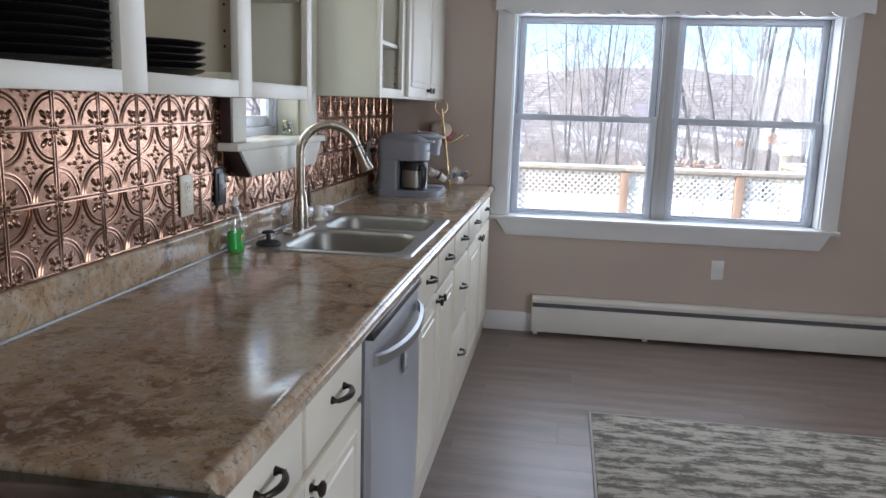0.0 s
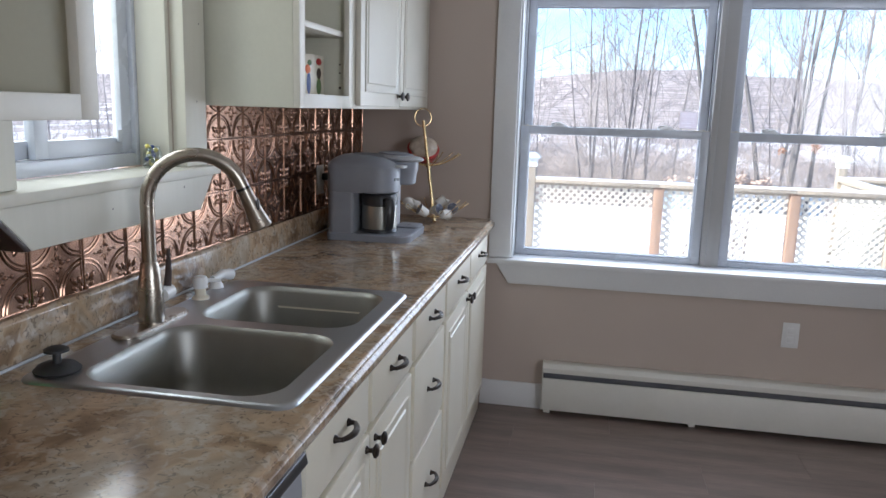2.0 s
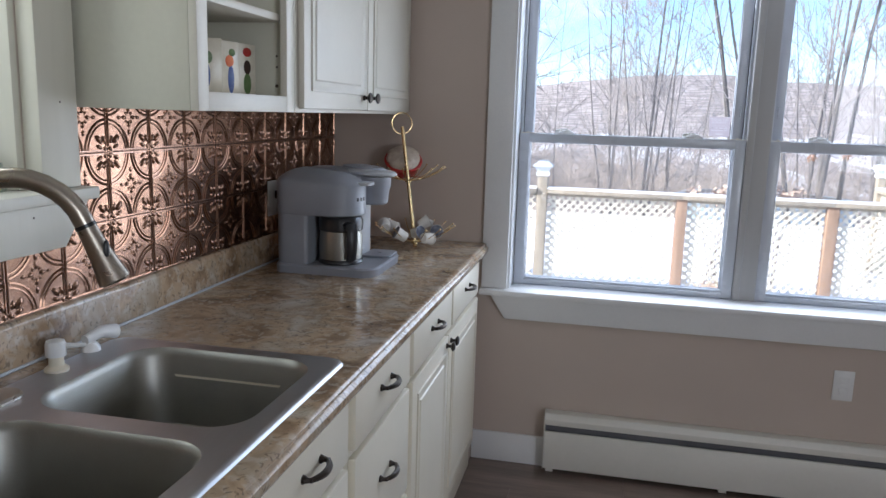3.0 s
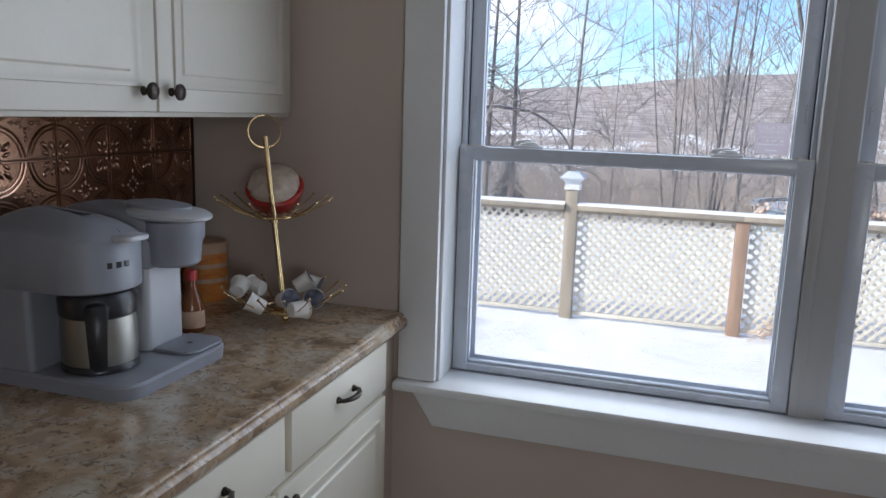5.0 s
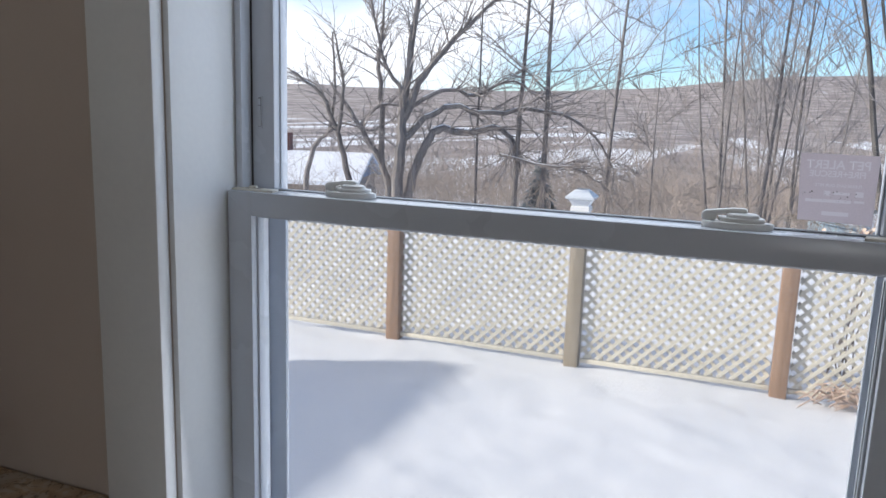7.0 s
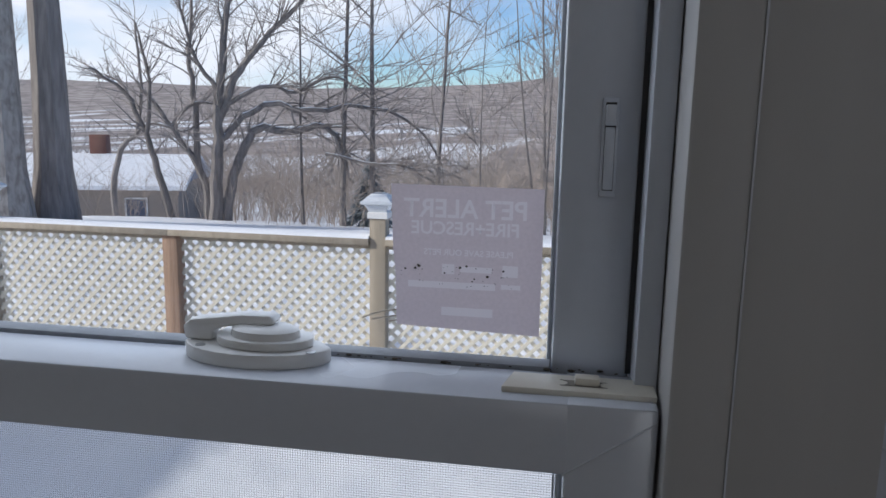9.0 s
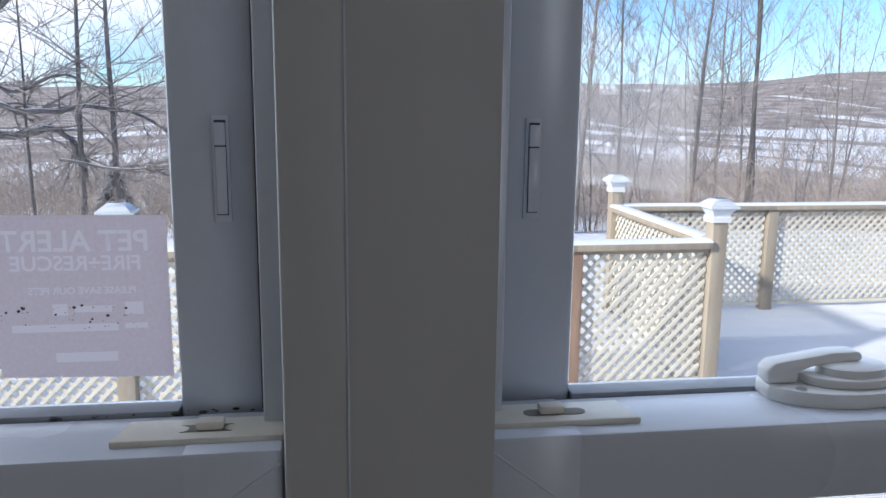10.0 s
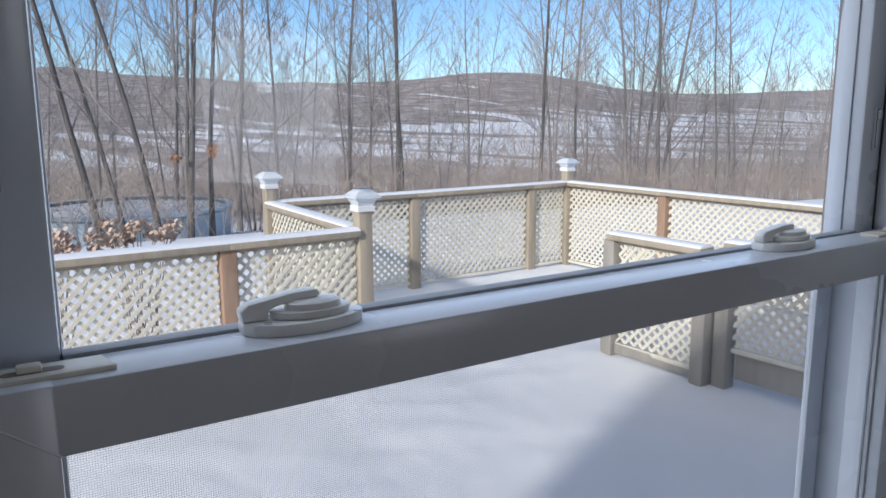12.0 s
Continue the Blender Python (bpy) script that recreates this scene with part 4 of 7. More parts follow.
dwd = part("door", prism(pts, "y", -3.032, -2.438, 0.002), STEEL_FRONT, dw)
part("side_strip", box(0.602, 0.632, -3.0415, -3.0325, 0.10, 0.848, 0.001), HEATER_SLOT, dw)
part("control_strip", prism([(0.601, 0.8485), (0.652, 0.8485), (0.648, 0.868), (0.601, 0.872)], "y", -3.034, -2.436, 0.002), BLACK_PLASTIC, dw, "black control strip")
n = 16
hb = bmesh.new()
sect = [(-0.004, -0.016), (0.006, -0.012), (0.009, 0.0), (0.006, 0.012), (-0.004, 0.016)]
loops = []
for k in range(n + 1):
    yy = -3.000 + 0.53 * k / n
    bow = 0.648 + 0.042 * math.sin(math.pi * k / n) ** 0.6
    drop = 0.790 - 0.010 * math.sin(math.pi * k / n)
    loops.append([hb.verts.new((bow + p, yy, drop + q)) for p, q in sect])
for p, q in zip(loops, loops[1:]):
    for k in range(5):
        hb.faces.new((p[k], p[(k + 1) % 5], q[(k + 1) % 5], q[k]))
hb.faces.new(loops[0]), hb.faces.new(loops[-1])
bmesh.ops.recalc_face_normals(hb, faces=hb.faces)
part("bar_handle", hb, STEEL, dwd, "curved polished bar handle")
part("magnet_badge", box(0.6505, 0.656, -2.705, -2.655, 0.655, 0.745, 0.002), HEATER_SLOT, dwd, "dark framed magnet")
part("magnet_face", box(0.656, 0.6575, -2.698, -2.662, 0.665, 0.735, 0.001), SILVER_PLASTIC, dwd)
part("toe_panel", box(0.56, 0.575, -3.03, -2.44, 0.0, 0.095), BLACK_PLASTIC, dw)

# ---- range beside the worktop ----
rg = thing("range", (0.34, -4.25, 0), "black glass-top kitchen range standing beside the worktop", "range")
part("body", box(0.03, 0.64, -4.602, -3.850, 0.0, 0.885, 0.004), BLACK_PLASTIC, rg)
part("glass_top", box(0.02, 0.672, -4.606, -3.8415, 0.8855, 0.906, 0.008), BLACK_GLASS, rg, "black glass cooktop")
part("oven_door", box(0.6405, 0.668, -4.59, -3.86, 0.20, 0.78, 0.006), BLACK_GLASS, rg)
part("oven_handle", tube([(0.70, -4.55, 0.80), (0.70, -3.94, 0.80)], 0.011, 10), STEEL, rg)
part("back_guard", box(0.0, 0.06, -4.60, -3.85, 0.9065, 1.05, 0.006), BLACK_PLASTIC, rg)

# ---- worktop ----
top = bmesh.new()
edge = [(0.588, 0.914), (0.625, 0.914), (0.634, 0.9165), (0.642, 0.9155), (0.6475, 0.911), (0.6475, 0.906), (0.651, 0.9045), (0.656, 0.899), (0.656, 0.886), (0.652, 0.878), (0.640, 0.8725), (0.588, 0.8725)]
prism(edge, "y", -3.838, -0.004, 0, top)
box(0.0, 0.588, -3.838, -2.375, 0.8725, 0.914, bm=top)
box(0.0, 0.588, -1.565, -0.004, 0.8725, 0.914, bm=top)
box(0.0, 0.098, -2.375, -1.565, 0.8725, 0.914, bm=top)
worktop = tagged(part("worktop", top, LAMINATE), "brown and grey granite-look laminate worktop with a rolled edge", "worktop")
lip = prism([(0.0005, 0.914), (0.021, 0.914), (0.021, 0.998), (0.016, 1.006), (0.0005, 1.008)], "y", -3.838, -0.004, 0.002)
part("upstand", lip, LAMINATE, worktop)
bead = tube([(0.0265, -3.85, 0.9165), (0.0245, -2.5, 0.9165), (0.0245, -0.01, 0.9165)], 0.0034, 8)
part("sealant_bead", bead, SILVER_PLASTIC, worktop, "pale sealant line")

# ---- double-bowl sink ----
sink = thing("sink", (0.34, -1.97, 0.914), "brushed stainless steel double-bowl sink set into the worktop", "sink")
B1, B2 = (0.165, 0.560, -2.365, -1.985), (0.165, 0.560, -1.935, -1.585)


def bowl_loops(b, deep):
    x0, x1, y0, y1 = b
    out = []
    for g, z, r in ((0.0, 0.9205, 0.075), (0.004, 0.917, 0.074), (0.010, 0.905, 0.070), (0.020, 0.80, 0.065), (0.026, 0.765, 0.062), (0.040, deep + 0.012, 0.055), (0.062, deep + 0.002, 0.045), (0.10, deep, 0.035)):
        out.append([(px, py, z) for px, py in rounded(x0 + g, x1 - g, y0 + g, y1 - g, r, 7)])
    return out


rim = bmesh.new()
loops = []
for z, g in ((0.9142, 0.0), (0.9185, 0.002), (0.9215, 0.008), (0.9205, 0.016)):
    loops.append([rim.verts.new((px, py, z)) for px, py in rounded(0.075 + g, 0.606 - g, -2.395 + g, -1.545 - g, 0.035, 7)])
for p, q in zip(loops, loops[1:]):
    for k in range(len(p)):
        rim.faces.new((p[k], p[(k + 1) % len(p)], q[(k + 1) % len(p)], q[k]))
edges = [rim.edges.get((loops[-1][k], loops[-1][(k + 1) % len(loops[-1])])) for k in range(len(loops[-1]))]
for b in (B1, B2):
    vs = [rim.verts.new(p) for p in bowl_loops(b, 0.735)[0]]
    edges += [rim.edges.new((vs[k], vs[(k + 1) % len(vs)])) for k in range(len(vs))]
bmesh.ops.triangle_fill(rim, use_beauty=True, edges=edges)
bmesh.ops.recalc_face_normals(rim, faces=rim.faces)
part("rim", rim, STEEL, sink)
for b, deep in ((B1, 0.735), (B2, 0.745)):
    bw = bmesh.new()
    rows = [[bw.verts.new(p) for p in loop] for loop in bowl_loops(b, deep)]
    for p, q in zip(rows, rows[1:]):
        for k in range(len(p)):
            bw.faces.new((p[k], q[k], q[(k + 1) % len(p)], p[(k + 1) % len(p)]))
    bw.faces.new(rows[-1])
    bmesh.ops.recalc_face_normals(bw, faces=bw.faces)
    bmesh.ops.reverse_faces(bw, faces=bw.faces)
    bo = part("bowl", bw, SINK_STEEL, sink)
    part("drain", lathe([(0.0, 0.001), (0.03, 0.001), (0.038, 0.003), (0.043, 0.002), (0.044, 0.0)], ((b[0] + b[1]) / 2, (b[2] + b[3]) / 2, deep + 0.0005), 24), STEEL, bo)

# ---- faucet ----
fx, fy = 0.118, -2.015
fa = thing("faucet", (fx, fy, 0.921), "brushed nickel pull-down faucet with a high arched spout", "faucet")
esc = bmesh.new()
pl = rounded(fx - 0.030, fx + 0.030, fy - 0.128, fy + 0.128, 0.0295, 8)
rows = [[esc.verts.new((fx + (px - fx) * g, fy + (py - fy) * (1 - (1 - g) * 0.25), z)) for px, py in pl] for g, z in ((1, 0.921), (1, 0.925), (0.88, 0.929))]
for p, q in zip(rows, rows[1:]):
    for k in range(len(p)):
        esc.faces.new((p[k], p[(k + 1) % len(p)], q[(k + 1) % len(p)], q[k]))
esc.faces.new(rows[-1])
part("deck_plate", esc, NICKEL, fa)
part("body", lathe([(0.029, 0.929), (0.029, 0.94), (0.0275, 0.99), (0.0225, 1.045), (0.019, 1.062), (0.0175, 1.065), (0, 1.065)], (fx, fy, 0), 28), NICKEL, fa)
way = Vector((0.88, 0.42, 0)).normalized()
path = [(fx, fy, 1.06), (fx, fy, 1.20)]
for k in range(1, 15):
    ang = math.pi * 0.90 * k / 14
    r = 0.105
    d = r - r * math.cos(ang)
    path.append((fx + way.x * d, fy + way.y * d, 1.20 + r * math.sin(ang)))
part("spout", tube(path, 0.0158, 16), NICKEL, fa)
end, last = Vector(path[-1]), (Vector(path[-1]) - Vector(path[-2])).normalized()
rot = last.to_track_quat("Z", "Y").to_matrix().to_4x4()
part("joint_ring", lathe([(0.0165, 0.0), (0.0165, 0.006)], segs=20, m=Matrix.Translation(end) @ rot), BLACK_PLASTIC, fa)
head = part("spray_head", lathe([(0.0155, 0.006), (0.0170, 0.03), (0.0195, 0.06), (0.0245, 0.092), (0.0255, 0.098), (0.022, 0.102), (0, 0.101)], segs=24, m=Matrix.Translation(end) @ rot), NICKEL, fa)
btn = end + last * 0.05 + Vector((0.0165, -0.006, 0.006))
part("spray_button", ball(btn, 0.0085, (0.5, 0.7, 2.0)), BLACK_PLASTIC, head, "black spray button")
part("valve", tube([(fx + 0.015, fy + 0.02, 0.985), (fx + 0.015, fy + 0.055, 0.988)], 0.0165, 16), WHITE_PLASTIC, fa)
part("lever", tube([(fx + 0.015, fy + 0.045, 1.0), (fx + 0.013, fy + 0.055, 1.03), (fx + 0.008, fy + 0.066, 1.085)], [0.009, 0.008, 0.004], 8), DARK_WOOD, fa, "dark lever handle")

sp = thing("soap_dispenser", (0.108, -1.775, 0.921), "white plastic soap dispenser pump on the sink rim", "soap dispenser")
part("collar", lathe([(0.0, 0.921), (0.022, 0.921), (0.022, 0.926), (0.014, 0.932), (0.013, 0.950), (0, 0.950)], (0.108, -1.775, 0), 22), IVORY, sp)
part("pump_head", lathe([(0.0, 0.950), (0.0185, 0.950), (0.0185, 0.972), (0.016, 0.979), (0.006, 0.982), (0, 0.982)], (0.108, -1.775, 0), 22), WHITE_PLASTIC, sp)
part("nozzle", tube([(0.115, -1.77, 0.968), (0.150, -1.745, 0.966)], [0.006, 0.004], 8), WHITE_PLASTIC, sp)
ag = thing("side_sprayer", (0.088, -1.64, 0.921), "white plastic hand sprayer lying on the sink rim", "sprayer")
part("holder", lathe([(0, 0.921), (0.02, 0.921), (0.018, 0.93), (0.012, 0.938), (0, 0.94)], (0.088, -1.652, 0), 18), WHITE_PLASTIC, ag)
part("nozzle_head", tube([(0.085, -1.665, 0.945), (0.090, -1.62, 0.952), (0.098, -1.585, 0.944)], [0.010, 0.013, 0.016], 12), WHITE_PLASTIC, ag)
part("trigger", box(0.084, 0.094, -1.64, -1.60, 0.9385, 0.944, 0.002), WHITE_PLASTIC, ag)

st = thing("sink_stopper", (0.122, -2.335, 0.921), "black rubber sink stopper with a knob handle on the sink rim", "sink stopper")
part("disc", lathe([(0, 0.9212), (0.040, 0.9212), (0.042, 0.925), (0.034, 0.933), (0.012, 0.937), (0, 0.937)], (0.122, -2.335, 0), 28), RUBBER, st)
part("grip", lathe([(0.008, 0.936), (0.007, 0.956), (0.022, 0.959), (0.022, 0.963), (0.014, 0.967), (0, 0.968)], (0.122, -2.335, 0), 22), RUBBER, st)

# ---- dish soap bottle ----
sb = thing("dish_soap_bottle", (0.060, -2.450, 0.914), "clear squeeze bottle of green dish soap, half full", "soap bottle")
prof = [(0.0, 0.9145), (0.030, 0.9145), (0.033, 0.920), (0.032, 0.955), (0.029, 0.99), (0.031, 1.015), (0.022, 1.043), (0.0115, 1.055), (0.0115, 1.062)]


def flat_lathe(profile, at, squash, segs=26, grow=0.0):
    one = lathe([(max(r + grow, 0), z) for r, z in profile], (0, 0, 0), segs)
    bmesh.ops.scale(one, vec=(squash, 1, 1), verts=one.verts)
    return turned(one, Matrix.Translation((at[0], at[1], 0)))


part("liquid", flat_lathe([(0.0, 0.916), (0.029, 0.916), (0.0315, 0.921), (0.0305, 0.955), (0.0275, 0.985), (0, 0.985)], (0.060, -2.450), 0.72), GREEN_SOAP, sb, "green liquid soap")
bt = part("bottle", flat_lathe(prof, (0.060, -2.450), 0.72), BOTTLE_CLEAR, sb, "clear plastic")
part("label", flat_lathe([(0.0335, 0.928), (0.0331, 0.955), (0.0312, 0.978)], (0.060, -2.450), 0.74), GREEN_LABEL, sb, "green paper label")
part("label_print", box(0.0815, 0.0835, -2.466, -2.440, 0.950, 0.968, 0.0005), ORANGE_PRINT, sb, "orange label print")
part("cap", lathe([(0, 1.0625), (0.0125, 1.0625), (0.0125, 1.070), (0.009, 1.076), (0.006, 1.088), (0, 1.089)], (0.060, -2.450, 0), 18), WHITE_PLASTIC, sb, "white cap")

# ---- upper cabinets ----
UF, UB = 0.302, 1.411       # front of the boxes, underside


def upper_box(name, y0, y1, label, openings, z1=2.15, UB=UB):
    """A wall cabinet with a face frame; openings are left without doors."""
    c = thing(name, (0.15, (y0 + y1) / 2, UB), label, "cabinet", "wall cabinets")
    part("side_panel", box(0.008, UF - 0.019, y0, y0 + 0.016, UB, z1, 0.001), CAB_SIDE, c)
    part("side_panel", box(0.008, UF - 0.019, y1 - 0.016, y1, UB, z1, 0.001), CAB_SIDE, c)
    part("top_panel", box(0.008, UF - 0.019, y0 + 0.016, y1 - 0.016, z1 - 0.016, z1), CAB_SIDE, c)
    part("bottom_panel", box(0.008, UF - 0.019, y0 + 0.016, y1 - 0.016, UB + 0.018, UB + 0.034, 0.001), CAB_INSIDE, c)
    part("back_panel", box(0.008, 0.014, y0 + 0.016, y1 - 0.016, UB + 0.034, z1 - 0.016), CAB_INSIDE, c)
    f = bmesh.new()
    cuts = sorted(openings)
    edges_y = [y0] + [v for o in cuts for v in o] + [y1]
    for k in range(0, len(edges_y), 2):
        box(UF - 0.0185, UF, edges_y[k], edges_y[k + 1], UB, z1, 0.0015, f)
    for o in cuts:
        box(UF - 0.0183, UF - 0.0002, o[0] - 0.001, o[1] + 0.001, UB + 0.0002, UB + 0.039, 0.0015, f)
        box(UF - 0.0183, UF - 0.0002, o[0] - 0.001, o[1] + 0.001, z1 - 0.05, z1, 0.0015, f)
    part("face_frame", f, CREAM_WHITE, c)
    return c


u2 = upper_box("wall_cabinet", -4.20, -2.428, "off-white wall cabinet without doors, holding black dishes", [(-4.15, -3.426), (-3.345, -2.950), (-2.871, -2.471)], UB=1.388)
part("middle_partition", box(0.016, UF - 0.0195, -2.918, -2.902, UB + 0.035, 2.13, 0.001), CAB_INSIDE, u2)
for yy0, yy1 in ((-4.18, -2.919), (-2.901, -2.445)):
    part("shelf", box(0.016, UF - 0.025, yy0, yy1, 1.665, 1.683, 0.001), CREAM_WHITE, u2)
for yy in (-2.9185, -2.9015):
    for zz in (1.505, 1.54, 1.60):
        part("peg_hole", ball((0.255, yy - 0.0003 if yy < -2.91 else yy + 0.0003, zz), 0.0035, (1, 0.25, 1), None, 8, 5), DARK_WOOD, u2)
u3 = upper_box("wall_cabinet", -1.574, -1.106, "off-white wall cabinet without a door, with one shelf and painted tiles", [(-1.532, -1.150)])
part("shelf", box(0.016, UF - 0.022, -1.556, -1.124, 1.632, 1.650, 0.002), CREAM_WHITE, u3)
for zz in (1.476, 1.523, 1.55):
    part("peg_hole", ball((0.262, -1.1225, zz), 0.0045 if zz < 1.5 else 0.003, (1, 0.25, 1), None, 8, 5), DARK_WOOD, u3)
u4 = upper_box("wall_cabinet", -1.105, -0.004, "off-white wall cabinet with two raised-panel doors beside the window wall", [(-1.06, -0.04)])
for y0, y1, ky in ((-1.085, -0.559, -0.598), (-0.553, -0.028, -0.516)):
    dd = part("door", raised_front(y0, y1, UB + 0.010, 2.13, UF, 0.019, mat=CREAM_WHITE), CREAM_WHITE, u4)
    knob(ky, UB + 0.050, UF + 0.019, dd, 0.0165)

# dishes on the open shelves
def plate_stack(at, r, count, label, step=0.0145):
    s = thing("plate_stack", at, label, "plates", "black dishes in the wall cabinet")
    for k in range(count):
        z = at[2] + 0.0005 + k * step
        part("plate", lathe([(0, z), (r * 0.55, z), (r * 0.62, z + 0.003), (r * 0.93, z + 0.013), (r, z + 0.0175), (r * 0.985, z + 0.0195), (r * 0.90, z + 0.016), (r * 0.6, z + 0.0065), (0, z + 0.005)], (at[0] + 0.001 * (k % 3), at[1] + 0.0015 * ((k * 2) % 3), 0), 36), BLACK_CHINA, s)
    return s


def bowl_stack(at, r, count, label):
    s = thing("bowl_stack", at, label, "bowls", "black dishes in the wall cabinet")
    for k in range(count):
        z = at[2] + 0.0005 + k * 0.016
        part("bowl", lathe([(0, z), (r * 0.42, z), (r * 0.46, z + 0.006), (r * 0.80, z + 0.030), (r, z + 0.062), (r * 0.975, z + 0.064), (r * 0.76, z + 0.034), (r * 0.40, z + 0.010), (0, z + 0.008)], (at[0], at[1], 0), 36), BLACK_CHINA, s)
    return s


SH = 1.390 + 0.0342
SH_TILES = UB + 0.0342
plate_stack((0.158, -3.44, SH), 0.130, 9, "tall stack of large black glazed plates in the cabinet", 0.0155)
bowl_stack((0.150, -3.68, SH), 0.080, 5, "stack of black glazed bowls on the cabinet floor")
plate_stack((0.155, -3.92, SH), 0.105, 9, "tall stack of black glazed plates on the cabinet floor")
plate_stack((0.170, -3.085, SH), 0.105, 5, "stack of black glazed plates on the cabinet floor")


def figure_tile(y, tilt, inks, label, x=0.215):
    t = thing("painted_tile", (x, y, SH_TILES), label, "tile", "painted tiles in the wall cabinet")
    slab = turned(box(-0.006, 0.006, -0.036, 0.036, 0.0, 0.128, 0.002), Matrix.Translation((x, y, SH_TILES)) @ Matrix.Rotation(radians(tilt), 4, "Z"))
    part("slab", slab, TILE_CREAM, t)
    for k, (ink, py, pz, sy, sz) in enumerate(inks):
        blob = turned(ball((0.0062, py, pz), 0.01, (0.06, sy, sz), None, 12, 8), Matrix.Translation((x, y, SH_TILES)) @ Matrix.Rotation(radians(tilt), 4, "Z"))
        part("painted_shape", blob, ink, t)


figure_tile(-1.345, -62, [(BLUE_PRINT, 0.0, 0.045, 1.0, 3.0), (LEAF_PRINT, 0.006, 0.085, 0.9, 1.4)], "cream glazed tile with a blue painted shape, standing on edge", 0.19)
figure_tile(-1.270, -20, [(BLUE_PRINT, 0.010, 0.040, 1.0, 3.3), (ORANGE_PRINT, 0.006, 0.082, 1.3, 1.4), (LEAF_PRINT, 0.014, 0.102, 1.0, 0.9)], "cream glazed tile with a blue and orange painted shape", 0.20)
figure_tile(-1.192, -8, [(LEAF_PRINT, 0.0, 0.032, 1.6, 2.6), (DARK_WOOD, 0.0, 0.072, 1.5, 1.7), (RED, 0.0, 0.108, 1.8, 1.1)], "cream glazed tile with a green, dark and red painted shape", 0.21)

# ---- copper backsplash ----
PITCH, Z_ROW = 0.1555, 1.0065


def copper_tile_mesh():
    """One embossed tile, P x P: seams, four corner arcs, corner leaves and a flower in the middle."""
    P = PITCH
    bm = bmesh.new()
    box(0.0, 0.003, 0.0012, P - 0.0012, 0.0012, P - 0.0012, bm=bm)

    def rib(points, r, sides=5):
        tube([(0.003, y, z) for y, z in points], r, sides, bm, caps=False)
    for a in (0.004, P - 0.004):
        rib([(a, 0.014), (a, P - 0.014)], 0.0024)
        rib([(0.014, a), (P - 0.014, a)], 0.0024)
    for cy, cz, a0 in ((0, 0, 0), (P, 0, 90), (P, P, 180), (0, P, 270)):
        for r, w in ((0.474 * P, 0.0030), (0.415 * P, 0.0022)):
            rib(arc(cy, cz, r, a0 + 5, a0 + 85, 8), w)
        for turn, far, size in ((45, 0.041, 1.15), (24, 0.031, 0.85), (66, 0.031, 0.85)):
            ang = radians(a0 + turn)
            one = bmesh.new()
            bmesh.ops.create_icosphere(one, subdivisions=1, radius=0.0103 * size)
            bmesh.ops.scale(one, vec=(0.5, 1.3, 0.62), verts=one.verts)
            turned(one, Matrix.Translation((0.003, cy + far * math.cos(ang), cz + far * math.sin(ang))) @ Matrix.Rotation(ang, 4, "X"))
            join(bm, one)
        one = bmesh.new()
        bmesh.ops.create_icosphere(one, subdivisions=1, radius=0.0065)
        bmesh.ops.scale(one, vec=(0.5, 1, 1), verts=one.verts)
        turned(one, Matrix.Translation((0.003, cy + (0.008 if cy == 0 else -0.008), cz + (0.008 if cz == 0 else -0.008))))
        join(bm, one)
    for k in range(8):
        ang, far = radians(45 * k), 0.016 if k % 2 == 0 else 0.0135
        one = bmesh.new()
        bmesh.ops.create_icosphere(one, subdivisions=1, radius=0.0078 if k % 2 == 0 else 0.0052)
        bmesh.ops.scale(one, vec=(0.5, 1.15, 0.7), verts=one.verts)
        turned(one, Matrix.Translation((0.003, P / 2 + far * math.cos(ang), P / 2 + far * math.sin(ang))) @ Matrix.Rotation(ang, 4, "X"))
        join(bm, one)
    for s in (-1, 1):
        for dy, dz in ((s * 0.034, 0), (0, s * 0.034)):
            one = bmesh.new()
            bmesh.ops.create_icosphere(one, subdivisions=1, radius=0.006)
            bmesh.ops.scale(one, vec=(0.45, 0.8 if dy == 0 else 1.3, 1.3 if dy == 0 else 0.8), verts=one.verts)
            turned(one, Matrix.Translation((0.003, P / 2 + dy, P / 2 + dz)))
            join(bm, one)
    me = bpy.data.meshes.new("copper_tile")
    bm.to_mesh(me)
    bm.free()
    me.materials.append(COPPER)
    smooth(me, 50)
    return me


back = box(0.0003, 0.0022, -3.86, -0.004, 1.0082, 1.226)
box(0.0003, 0.0022, -3.86, SY0 - 0.01, 1.226, 1.47, bm=back)
box(0.0003, 0.0022, SY1 + 0.01, -0.004, 1.226, 1.47, bm=back)
splash = tagged(part("backsplash", back, COPPER_DARK), "embossed copper tile backsplash with arcs and leaf motifs", "backsplash", kind="structure")
tile_me = copper_tile_mesh()
SPAN = 0.1592       # tile width along the wall
col = -3.205 - 4 * SPAN
y = col
while y < -0.01:
    for row in range(3):
        z = Z_ROW + row * PITCH * 0.985
        inside = row > 0 and y + SPAN > -2.29 and y < -1.71
        if not inside and y + SPAN < 0.01:
            t = new("tile", tile_me)
            t.parent = splash
            t.location, t.scale = (0.0024, y, z), (1, SPAN / PITCH, 0.985)
    y += SPAN

